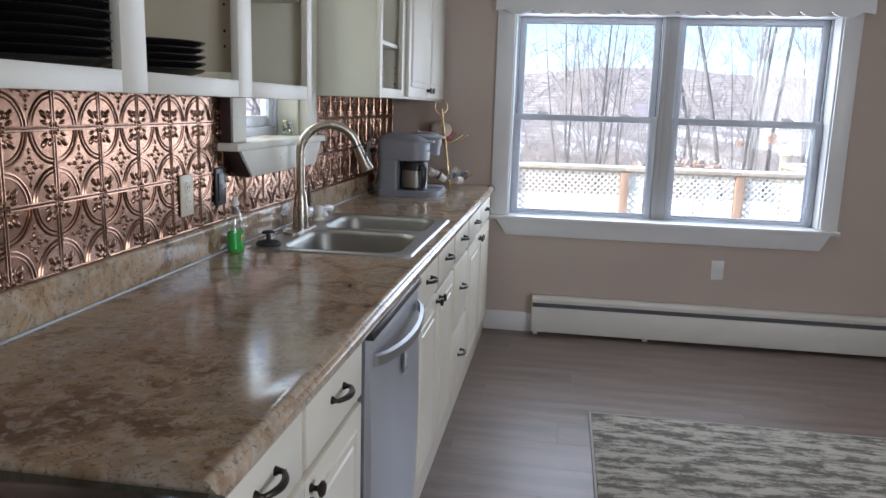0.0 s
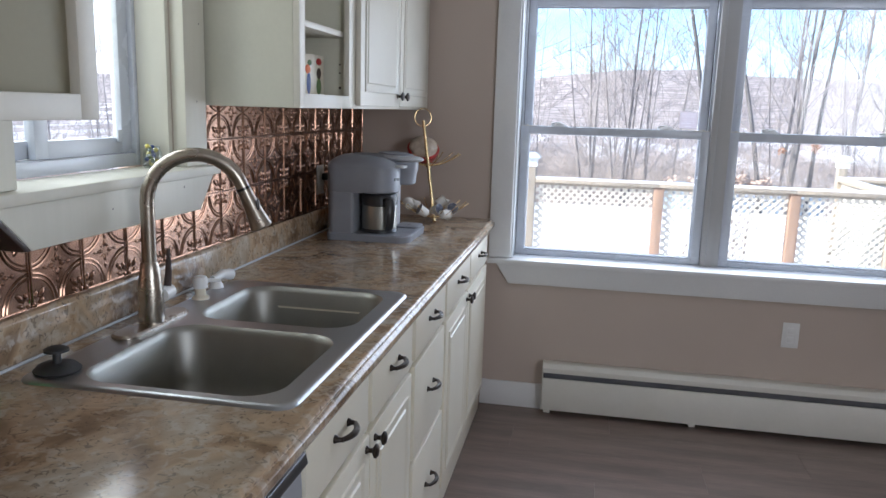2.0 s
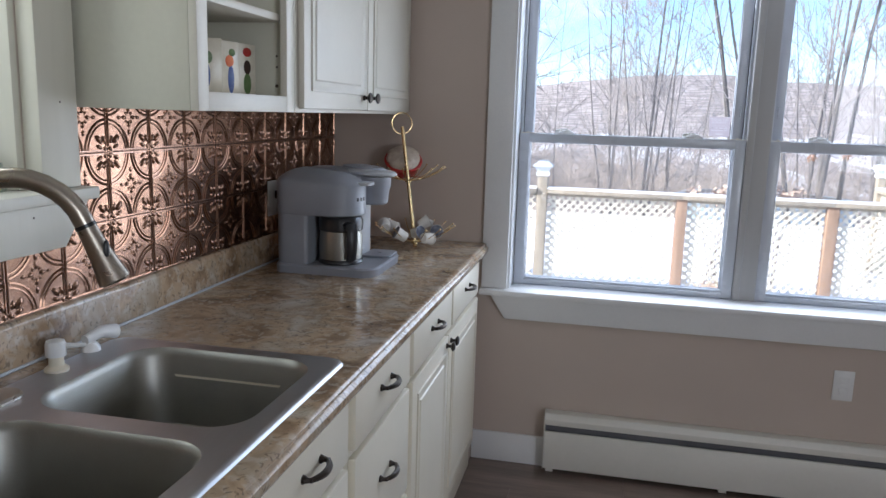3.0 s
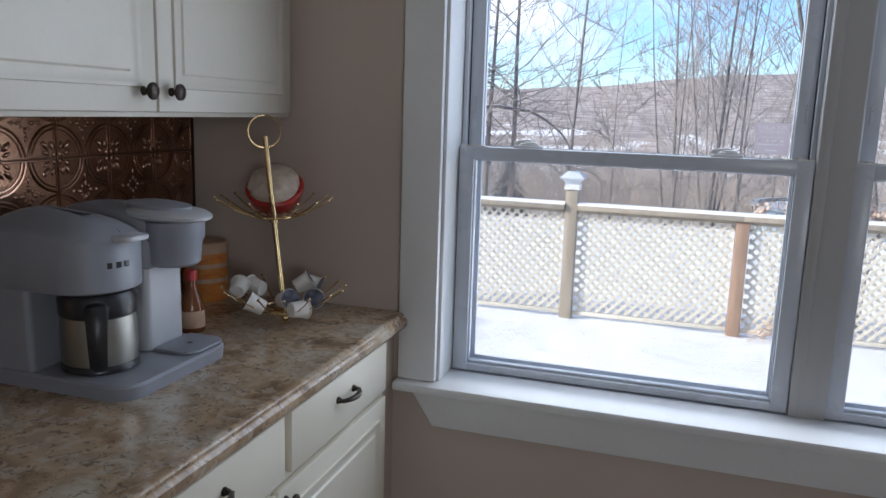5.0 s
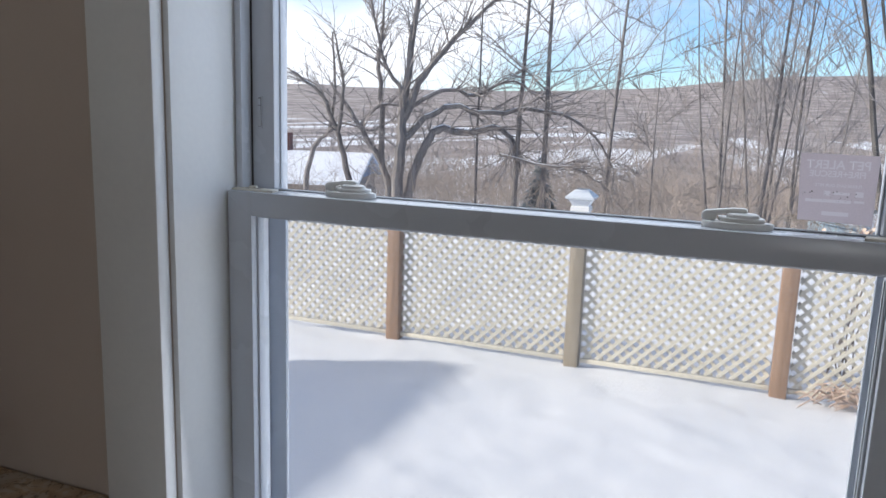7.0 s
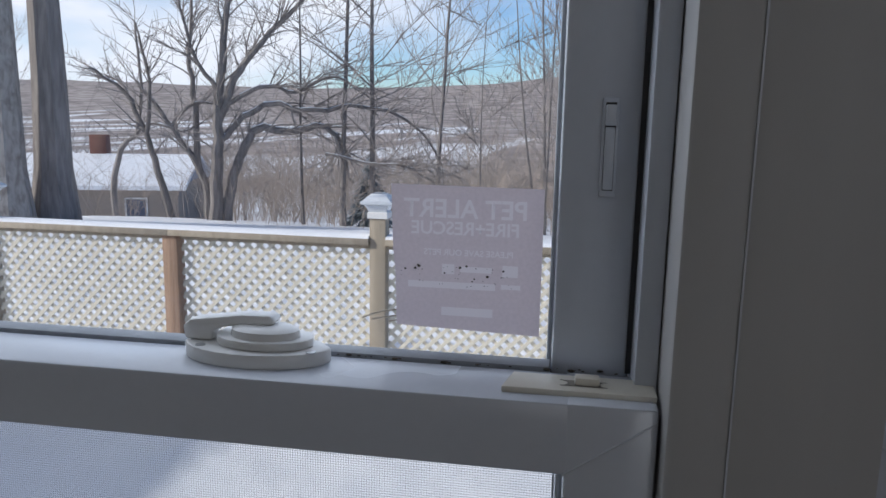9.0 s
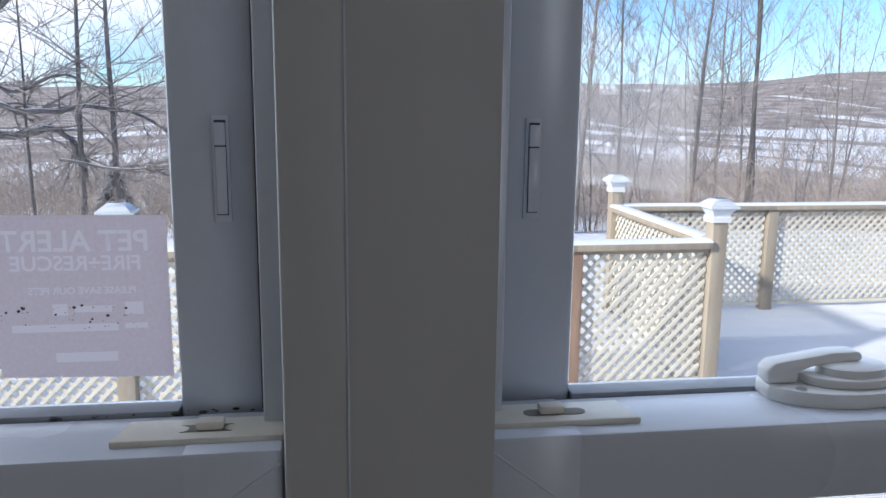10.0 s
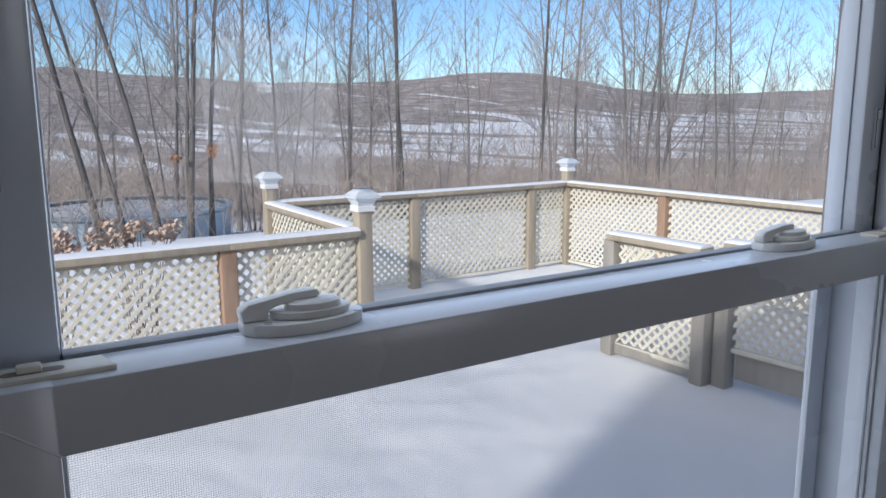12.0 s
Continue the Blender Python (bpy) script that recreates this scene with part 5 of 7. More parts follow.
# ---- land outside ----
def land_height(x, y):
    d = math.hypot(max(0.0, abs(x - 2) - 8) * 0.35, 0) + y
    z = -0.16
    if d > 10:
        z -= 0.15 * min(d - 10, 26)
    if d > 36:
        z -= 0.085 * min(d - 36, 140)
    z += 0.05 * noise.noise((x * 0.25, y * 0.25, 0.0)) * min(1.0, max(0.0, (y - 5.8) * 0.5))
    if d > 900:
        k = min(1.0, (d - 900) / 2300)
        ridge = 120 + 26 * math.sin(x / 620 + 0.6) + 70 * math.exp(-((x / max(d, 1) - 0.62) / 0.13) ** 2) + 38 * math.exp(-((x / max(d, 1) - 0.06) / 0.13) ** 2) + 7 * noise.noise((x * 0.006, y * 0.002, 5.0)) + 18 * noise.noise((x * 0.0012, y * 0.0006, 3.0))
        z += k * k * (3 - 2 * k) * ridge
    return z


def ground_sheet():
    verts, faces = [], []
    dist = [-60, -30, -12, -4, 0.5, 2, 4, 6, 8, 9.5, 11, 12.5, 14, 16, 18, 21, 25, 30, 36, 45, 60, 80, 110, 150, 200, 300, 450, 650, 900, 1200, 1500, 1800, 2100, 2400, 2700, 3000, 3300, 3800, 4600]
    n = 220
    for d in dist:
        for k in range(n + 1):
            u = (k / n - 0.5) * 2
            half = 40 + 2.6 * max(d, 0)
            x = u * half + 2
            verts.append((x, d, land_height(x, d)))
    for i in range(len(dist) - 1):
        for k in range(n):
            a = i * (n + 1) + k
            faces.append((a, a + 1, a + n + 2, a + n + 1))
    me = bpy.data.meshes.new("ground")
    me.from_pydata(verts, [], faces)
    me.materials.append(LAND)
    smooth(me, 180)
    return tagged(new("ground", me), "snow-covered yard falling to a wooded valley with white fields and hills", "ground", kind="structure")


ground_sheet()

# ---- deck ----
DZ = -0.075
deck = bmesh.new()
nx, ny = 210, 124


def deck_inside(x, y):
    return y < 3.88 or (x > 3.75 and y < 5.66)


grid = {}
for i in range(nx + 1):
    for j in range(ny + 1):
        x, y = -1.96 + 9.2 * i / nx, 0.222 + 5.45 * j / ny
        z = DZ + 0.016 * noise.noise((x * 1.3, y * 1.3, 1.0)) + 0.011 * noise.noise((x * 3.2, y * 5.5, 2.0)) + 0.006 * noise.noise((x * 8, y * 12, 4.0)) + 0.02 * max(0, 1 - y) ** 2
        grid[i, j] = deck.verts.new((x, y, z))
for i in range(nx):
    for j in range(ny):
        c = grid[i, j].co
        if deck_inside(c.x + 0.06, c.y + 0.06):
            deck.faces.new((grid[i, j], grid[i + 1, j], grid[i + 1, j + 1], grid[i, j + 1]))
bmesh.ops.delete(deck, geom=[v for v in deck.verts if not v.link_faces], context="VERTS")
structure("deck_snow", deck, SNOW, "untouched snow lying on the deck", "snow")
structure("deck_frame", box(-1.97, 3.9, 0.23, 3.9, -0.26, -0.125, 0.005), GREY_WOOD, "weathered wooden deck", "deck")
structure("deck_wing", box(3.905, 7.26, 0.23, 5.68, -0.26, -0.125, 0.005), GREY_WOOD, "weathered wooden deck wing", "deck")


structure("deck_edge", box(-1.985, -1.962, 0.3, 3.74, -0.24, -0.058, 0.003), GREY_WOOD, "weathered edge board of the deck", "board")


def lattice_panel(p, q, z0, z1):
    """Crossed diagonal vinyl slats between two posts."""
    p, q = Vector((*p, 0)), Vector((*q, 0))
    length = (q - p).length
    way = (q - p) / length
    out = Vector((way.y, -way.x, 0))
    h, step, w = z1 - z0, 0.0505, 0.0138
    bm = bmesh.new()
    for layer, slope in ((0.004, 1), (-0.004, -1)):
        c = -h
        while c < length:
            s0, s1 = max(0.0, c), min(length, c + h)
            if s1 - s0 > 0.02:
                t0, t1 = s0 - c, s1 - c
                if slope < 0:
                    t0, t1 = h - t0, h - t1
                ring = []
                for s, t in ((s0, t0), (s1, t1)):
                    for e in (-w, w):
                        for dd in (-0.0032, 0.0032):
                            pos = p + way * min(max(s + e * 0.7, 0), length) + out * (layer + dd)
                            pos.z = z0 + min(max(t - slope * e * 0.7, 0), h)
                            ring.append(bm.verts.new(pos))
                a = ring
                for f in ((0, 1, 3, 2), (4, 6, 7, 5), (0, 4, 5, 1), (2, 3, 7, 6), (0, 2, 6, 4), (1, 5, 7, 3)):
                    bm.faces.new([a[k] for k in f])
            c += step * 1.414
    return bm


def bar(p, q, z0, z1, wide, bevel=0.004, lift=0.0):
    """A board between two plan points, wide across."""
    p, q = Vector((*p, 0)), Vector((*q, 0))
    L = (q - p).length
    ang = math.atan2(q.y - p.y, q.x - p.x)
    return turned(box(0, L, -wide / 2, wide / 2, z0, z1, bevel), Matrix.Translation(p) @ Matrix.Rotation(ang, 4, "Z"))


def snow_on(p, q, z, wide):
    p2, q2 = Vector((*p, 0)), Vector((*q, 0))
    L = (q2 - p2).length
    ang = math.atan2(q2.y - p2.y, q2.x - p2.x)
    prof = [(-wide / 2, 0), (wide / 2, 0), (wide / 2 - 0.006, 0.009), (wide / 4, 0.016), (-wide / 4, 0.015), (-wide / 2 + 0.006, 0.008)]
    one = prism(prof, "x", 0, L)
    return turned(one, Matrix.Translation((p2.x, p2.y, z)) @ Matrix.Rotation(ang, 4, "Z"))


def cap(fence, x, y, z):
    """A white post cap: collar, flared lamp body, broad brim and a low pyramid roof with a small solar panel."""
    def block(levels):
        bm = bmesh.new()
        rows = [[bm.verts.new((x + a * h, y + b * h, z + up)) for a, b in ((-1, -1), (1, -1), (1, 1), (-1, 1))] for h, up in levels]
        for p, q in zip(rows, rows[1:]):
            for k in range(4):
                bm.faces.new((p[k], p[(k + 1) % 4], q[(k + 1) % 4], q[k]))
        bm.faces.new(rows[0][::-1])
        bm.faces.new(rows[-1])
        return bm
    top = part("post_cap", block(((0.056, 0.0), (0.056, 0.030), (0.050, 0.036))), TRIM, fence, "white plastic post cap")
    part("cap_lamp", block(((0.049, 0.0362), (0.055, 0.052), (0.070, 0.076))), LAMP_BODY, top, "pale flared lamp body")
    part("cap_brim", block(((0.078, 0.0762), (0.086, 0.082), (0.086, 0.093), (0.080, 0.097))), LAMP_BODY, top)
    part("cap_roof", block(((0.078, 0.0972), (0.062, 0.113), (0.040, 0.131), (0.034, 0.134))), LAMP_BODY, top, "frosted lamp roof")
    part("solar_panel", block(((0.030, 0.1342), (0.030, 0.137))), LENS_GLASS, top, "dark solar panel")


def fence(label, stops, capped=(), post_mat=POST_WOOD, rail=0.752, lattice_z=(-0.02, 0.735), posts=True, ends=(True, True)):
    f = thing("fence", (*stops[0], DZ), label, "fence", "fence round the deck")
    for k, (x, y) in enumerate(stops):
        if (k == 0 and not ends[0]) or (k == len(stops) - 1 and not ends[1]):
            continue
        tall = k in capped
        part("post", box(x - 0.045, x + 0.045, y - 0.045, y + 0.045, DZ - 0.1, 0.90 if tall else rail - 0.002, 0.004), DECK_WOOD if tall else post_mat, f)
        if tall:
            cap(f, x, y, 0.900)
    for p, q in zip(stops, stops[1:]):
        v = (Vector(q) - Vector(p)).normalized()
        a, b = Vector(p) + v * 0.05, Vector(q) - v * 0.05
        part("lattice", lattice_panel(a, b, *lattice_z), LATTICE, f, "white vinyl lattice", auto=False)
        part("bottom_rail", bar(a, b, lattice_z[0] - 0.03, lattice_z[0] - 0.001, 0.03), LATTICE, f)
        part("under_rail", bar(a, b, rail - 0.026, rail - 0.0015, 0.036), DECK_WOOD, f)
    for p, q in zip(stops, stops[1:]):
        v = (Vector(q) - Vector(p)).normalized()
        ea = 0.048 if (stops.index(p) in capped) else 0.0
        eb = 0.048 if (stops.index(q) in capped) else 0.0
        a, b = Vector(p) + v * ea, Vector(q) - v * eb
        part("top_rail", bar(a, b, rail, rail + 0.036, 0.135), DECK_WOOD, f)
        part("rail_snow", snow_on(a, b, rail + 0.0363, 0.128), SNOW, f)
    return f


P0, P1, P2, P3, P4, PE = (-1.90, 3.80), (-0.690, 3.80), (0.540, 3.80), (1.735, 3.80), (2.935, 3.81), (3.785, 3.83)
PI, PF, PG, PH, PJ, PK = (3.83, 5.54), (5.16, 5.52), (6.53, 5.55), (7.04, 5.57), (7.08, 4.32), (7.16, 2.70)
fence("deck fence of pine posts and white lattice with a snow-covered rail", [P0, P1, P2, P3, P4, PE], capped=(0, 2, 5))
fence("short return of the deck fence with a snow-covered rail", [(3.788, 3.92), PI], capped=(1,), ends=(False, True))
fence("far side of the deck fence with white lattice and snowy rail", [PI, PF, PG, PH], capped=(3,), post_mat=DECK_WOOD, ends=(False, True))
fence("side run of the deck fence with white lattice and snowy rail", [PH, PJ, PK, (7.2, 0.6)], ends=(False, True))
gate = fence("low lattice gate panel on the deck, greyed wood", [(5.22, 3.13), (5.25, 2.44)], post_mat=GREY_WOOD, rail=0.69, lattice_z=(0.02, 0.66))
fence("greyed stair fence with lattice next to the gate, in shade", [(5.32, 2.34), (5.47, 0.40)], post_mat=GREY_WOOD, rail=0.735, lattice_z=(0.17, 0.72))
part("foot_board", bar((5.221, 3.08), (5.249, 2.49), -0.055, 0.012, 0.03), GREY_WOOD, gate)
structure("stair_skirt", bar((5.36, 2.28), (5.50, 0.45), -0.02, 0.15, 0.04), GREY_WOOD, "greyed skirt board below the lattice", "board")
west_run = fence("west run of the deck fence, backed with added boards", [(-1.90, 2.64), (-1.90, 1.50), (-1.90, 0.35)], post_mat=GREY_WOOD)
# unseen boards, added so the run casts a shadow without stripes
part("shadow_boards", bar((-1.918, 2.60), (-1.918, 0.40), -0.03, 0.735, 0.012), GREY_WOOD, west_run, "added boards that make the fence shadow solid")
twigs = bmesh.new()
for k in range(60):
    a = random.random() * 2 * math.pi
    cx, cy = 1.92 + 0.3 * random.random(), 3.70 + 0.05 * random.random()
    L = 0.10 + 0.12 * random.random()
    z0 = DZ + 0.01 + 0.10 * random.random()
    tube([(cx, cy, z0), (cx + L * 0.5 * math.cos(a), cy + 0.05 * math.sin(a), z0 + 0.03), (cx + L * math.cos(a), cy + 0.10 * math.sin(a), z0 - 0.01)], 0.004, 4, twigs)
tagged(part("twig_pile", twigs, DRY_FLOWER), "small heap of dry brown twigs in the snow by the fence", "twigs", kind="stuff")


# ---- bare trees ----
def limb(bm, rng, start, way, length, r, sides, bends, sag, wild=0.17, tip=0.0028):
    pts, rad = [start.copy()], [r]
    p, d = start.copy(), way.normalized()
    for k in range(bends):
        d = (d + Vector((rng.uniform(-1, 1), rng.uniform(-1, 1), rng.uniform(-0.6, 0.6))) * wild + Vector((0, 0, sag))).normalized()
        p = p + d * (length / bends)
        pts.append(p.copy())
        rad.append(max(r * (1 - 0.85 * (k + 1) / bends), tip))
    tube(pts, rad, sides, bm, caps=False)
    return pts, rad


def along(pts, rad, f):
    """The point, the way and the radius at a fraction f of a limb."""
    g = min(max(f, 0.0), 0.999) * (len(pts) - 1)
    i = int(g)
    return pts[i].lerp(pts[i + 1], g - i), (pts[i + 1] - pts[i]).normalized(), rad[i] + (rad[i + 1] - rad[i]) * (g - i)


def sprays(bm, rng, pts, rad, count, length, sag, wild, ends, first=0.12, open_up=0.85, up=0.6, twig=0.0055):
    """Side branches along a limb, each with its own twigs."""
    for _ in range(count):
        q, w, rr = along(pts, rad, rng.uniform(first, 1.0))
        way = w + Vector((rng.uniform(-1, 1), rng.uniform(-1, 1), rng.uniform(-0.4, 1.0) * up)) * open_up
        L = length * rng.uniform(0.45, 1.0)
        sp, sr = limb(bm, rng, q, way, L, min(max(rr * 0.5, twig * 1.3), 0.02), 3, 4, sag, wild, twig * 0.8)
        for _k in range(ends):
            h, w2, _r = along(sp, sr, rng.uniform(0.15, 1.0))
            w3 = w2 + Vector((rng.uniform(-1, 1), rng.uniform(-1, 1), rng.uniform(-0.3, 0.9) * up)) * open_up
            limb(bm, rng, h, w3, L * rng.uniform(0.25, 0.55), twig, 3, 2, sag, wild, twig * 0.5)


def tree_bodies(seed, height, r0, first=0.25, count=12, spread=0.55, lean=(0, 0), rise=0.06, wild=0.13, subs=6, ends=3, bend=0.03, stems=0, reach=1.0, twig=0.0055):
    """A straight-growing tree: one trunk or a clump of stems, with thin steep branches."""
    rng = random.Random(seed)
    trunk, crown = bmesh.new(), bmesh.new()
    leaders = []
    for m in range(1 + stems):
        a = m * 2.3 + rng.uniform(0, 1)
        p = Vector((0, 0, -0.3)) + (Vector((math.cos(a), math.sin(a), 0)) * r0 * 2.2 if m else Vector())
        d = Vector((lean[0], lean[1], 1)).normalized() + (Vector((math.cos(a), math.sin(a), 0)) * rng.uniform(0.08, 0.20) if m else Vector())
        tall, thick, pts, rad, n = height * (rng.uniform(0.7, 0.95) if m else 1), r0 * (rng.uniform(0.55, 0.85) if m else 1), [], [], 14
        for k in range(n + 1):
            pts.append(p.copy())
            rad.append(max(thick * (1.3 if k == 0 else 1.0) * (1 - 0.95 * (k / n) ** 0.75), 0.005))
            d = (d.normalized() + Vector((rng.uniform(-1, 1), rng.uniform(-1, 1), 0)) * bend + Vector((0, 0, 0.03))).normalized()
            p = p + d * (tall / n)
        tube(pts, rad, 8, trunk, caps=False)
        leaders.append((pts, rad, tall))
    for m, (pts, rad, tall) in enumerate(leaders):
        for k in range(count if m == 0 else count * 2 // 3):
            f = first + (0.97 - first) * (k + rng.random() * 0.8) / (count if m == 0 else count * 2 // 3)
            at, _w, rr = along(pts, rad, f)
            a = k * 2.4 + rng.uniform(-0.6, 0.6)
            way = Vector((math.cos(a) * spread, math.sin(a) * spread, rng.uniform(0.35, 0.85)))
            L = tall * (1.0 - f * 0.75) * rng.uniform(0.20, 0.38) * reach
            bp, br = limb(crown, rng, at, way, L, min(rr * 0.42, r0 * 0.30), 4, 6, rise, wild)
            sprays(crown, rng, bp, br, subs, L * 0.6, rise, wild * 1.3, ends, twig=twig)
    return trunk, crown


def limbed_tree(at, label, limbs, seed, r0, droop=-0.05, subs=16, ends=5, spray=0.9, bark=BARK, group="bare trees behind the deck"):
    """An old crooked tree: each limb a thick bowed arm given by its start, a knee, a far point and a thickness, seen broadside to the house."""
    rng = random.Random(seed)
    t = thing("tree", (0, 0, 0), label, "tree", group)
    trunk, crown, snow = bmesh.new(), bmesh.new(), bmesh.new()
    side = Vector((0.95, 0.30, 0)).normalized()
    deep = Vector((-0.30, 0.95, 0)).normalized()
    for k, (stops, thick) in enumerate(limbs):
        ctrl, off, pts, rad = [], rng.uniform(-0.5, 0.5) if k else 0.0, [], []
        for m, (u, z) in enumerate(stops):
            ctrl.append(side * u + Vector((0, 0, z)) + deep * (off * m / max(1, len(stops) - 1)))
        for m in range(len(ctrl) - 1):          # a smooth run through the stops
            p0, p1, p2, p3 = ctrl[max(m - 1, 0)], ctrl[m], ctrl[m + 1], ctrl[min(m + 2, len(ctrl) - 1)]
            for q in range(4):
                f = q / 4
                v = 0.5 * (2 * p1 + (p2 - p0) * f + (2 * p0 - 5 * p1 + 4 * p2 - p3) * f * f + (3 * p1 - p0 - 3 * p2 + p3) * f ** 3)
                pts.append(v + Vector((rng.uniform(-1, 1), rng.uniform(-1, 1), rng.uniform(-1, 1))) * 0.025)
        pts.append(ctrl[-1])
        n = len(pts) - 1
        rad = [max(r0 * thick * (1 - 0.72 * i / n), 0.008) for i in range(n + 1)]
        if k == 0:
            rad[0] *= 1.35
        tube(pts, rad, 8, trunk, caps=False)
        for a, b, ra, rb in zip(pts, pts[1:], rad, rad[1:]):     # snow lies on the flatter arms
            if abs((b - a).normalized().z) < 0.55:
                up = Vector((0, 0, 1))
                tube([a + up * ra * 0.62, b + up * rb * 0.62], [ra * 0.62, rb * 0.62], 5, snow, caps=False)
        sprays(crown, rng, pts, rad, subs, spray, droop, 0.30, ends, first=0.28, open_up=1.0, up=0.6, twig=0.0065)
    part("trunk", trunk, bark, t)
    part("crown", crown, TWIG, t, "bare twigs", auto=False)
    if len(snow.verts):
        part("snow_line", snow, SNOW, t, "thin snow lying on the limbs")
    t.location = (at[0], at[1], land_height(*at))
    return t


def tree(at, label, bark=BARK, group="bare trees behind the deck", **shape):
    t = thing("tree", (0, 0, 0), label, "tree", group)
    trunk, crown = tree_bodies(**shape)
    part("trunk", trunk, bark, t)
    part("crown", crown, TWIG, t, "bare twigs", auto=False)
    t.location = (at[0], at[1], land_height(*at))
    return t


tree((-5.85, 8.7), "thick pale-barked tree trunk standing beyond the fence", BARK_PALE, seed=11, height=15, r0=0.33, first=0.45, count=9)
tree((-6.18, 8.75), "pale-barked twin trunk beside the thick tree", BARK_PALE, seed=12, height=15, r0=0.22, first=0.5, count=8)
tree((-5.62, 9.4), "thick dark bare tree trunk beyond the fence", seed=13, height=15, r0=0.29, first=0.35, count=10)
limbed_tree((-4.62, 12.4), "old bare tree with long curved limbs dusted with snow", [
    ([(-0.08, -0.3), (0.02, 1.0), (0.05, 1.9), (0.20, 3.1), (0.30, 4.6)], 1.0),
    ([(0.12, -0.3), (0.24, 0.6), (0.45, 1.25), (0.72, 1.62), (1.30, 1.60), (1.85, 1.70), (2.15, 1.45), (2.30, 0.9)], 0.78),
    ([(0.06, 1.75), (0.35, 2.50), (0.68, 2.95), (1.35, 3.65), (2.2, 4.5)], 0.62),
    ([(0.12, 1.45), (0.48, 1.82), (0.98, 2.08), (1.50, 1.95), (2.40, 2.05), (3.05, 1.98), (3.65, 1.60), (4.05, 1.0)], 0.44),
    ([(0.15, 2.0), (0.80, 2.38), (1.40, 2.30), (2.1, 2.55), (2.7, 2.2)], 0.33),
    ([(0.04, 2.3), (-0.35, 3.0), (-0.55, 4.2)], 0.34),
    ([(1.9, 1.2), (2.6, 1.05), (3.3, 1.02), (3.9, 0.70)], 0.22)], 21, 0.135, spray=1.2, subs=30, ends=6)
limbed_tree((-6.75, 12.6), "thin crooked bare tree with a snowy stem", [
    ([(0.0, -0.3), (-0.02, 0.75), (0.20, 1.35), (0.46, 1.62), (0.55, 2.4), (0.50, 3.5)], 1.0),
    ([(0.44, 1.6), (0.8, 1.75), (1.3, 1.6), (1.7, 1.8)], 0.5),
    ([(0.5, 2.0), (0.1, 2.5), (-0.3, 2.55)], 0.5)], 22, 0.065, subs=14, ends=4, spray=0.8)
limbed_tree((-5.5, 12.5), "bare tree leaning over the neighbour's roof", [
    ([(0.0, -0.3), (-0.26, 0.85), (-0.48, 1.55), (-0.78, 2.25), (-1.35, 2.65)], 1.0),
    ([(-0.45, 1.5), (-0.3, 2.4), (-0.45, 3.4)], 0.6)], 23, 0.075, subs=16, ends=5, spray=0.9)
limbed_tree((-4.95, 12.7), "bare tree bowed to one side with tangled twigs", [
    ([(0.0, -0.3), (-0.05, 0.65), (-0.36, 1.30), (-0.80, 1.95), (-1.15, 2.45)], 1.0),
    ([(-0.15, 0.9), (-0.18, 2.0), (-0.25, 3.0), (-0.15, 4.2)], 0.8),
    ([(-0.6, 1.7), (-0.2, 2.1), (0.4, 2.0)], 0.5)], 24, 0.085, subs=16, ends=5, spray=0.9)
for k, (x, y, h, r, c) in enumerate(((-2.55, 13.2, 9, 0.065, 18), (-2.05, 13.4, 9, 0.070, 20), (-3.25, 13.0, 8, 0.035, 14), (-0.05, 13.6, 5.2, 0.022, 9))):
    tree((x, y), "straight dark bare tree with fine hanging twigs", seed=60 + k, height=h, r0=r, first=0.14, count=c, spread=0.95, rise=-0.02, wild=0.2, subs=8, ends=4, reach=1.2, twig=0.006)
for k, (x, y, h, r, c) in enumerate(((1.15, 13.4, 8, 0.038, 2), (1.80, 13.0, 9, 0.042, 3), (2.30, 13.6, 8, 0.036, 2))):
    tree((x, y), "clump of slender bare stems with fine upswept twigs", seed=70 + k, height=h, r0=r, first=0.10, count=16, spread=0.8, rise=0.09, wild=0.22, subs=8, ends=4, stems=c, reach=0.95, twig=0.0045)

kinds = []
for k, (h, r, sp, c, st) in enumerate(((11, 0.058, 0.75, 30, 0), (9, 0.044, 0.75, 24, 1), (12, 0.068, 0.75, 32, 0), (7, 0.032, 0.7, 20, 2), (10, 0.050, 0.85, 30, 0), (6, 0.025, 0.8, 20, 1))):
    kinds.append(tree((60 + 6 * k, 20), "slender bare tree with upright branches", seed=40 + k, height=h, r0=r, first=0.12, count=c * 3 // 4, spread=sp, rise=0.10, wild=0.23, bend=0.045, subs=7, ends=4, stems=st, twig=0.0045))
edge_kinds = [tree((60 + 6 * k, 28), "slender dark bare tree at the edge of the yard", BARK_DARK, seed=90 + k, height=h, r0=r, first=0.16, count=12, spread=0.85, rise=0.09, wild=0.22, bend=0.045, subs=6, ends=4, twig=0.0045)
              for k, (h, r) in enumerate(((10, 0.058), (9, 0.046), (11, 0.052)))]


def toward_house(x, y):
    """The gap in the growth through which the neighbour's roof shows."""
    return y < 29 and -0.80 < (x - 1.5) / (y + 0.4) < -0.50


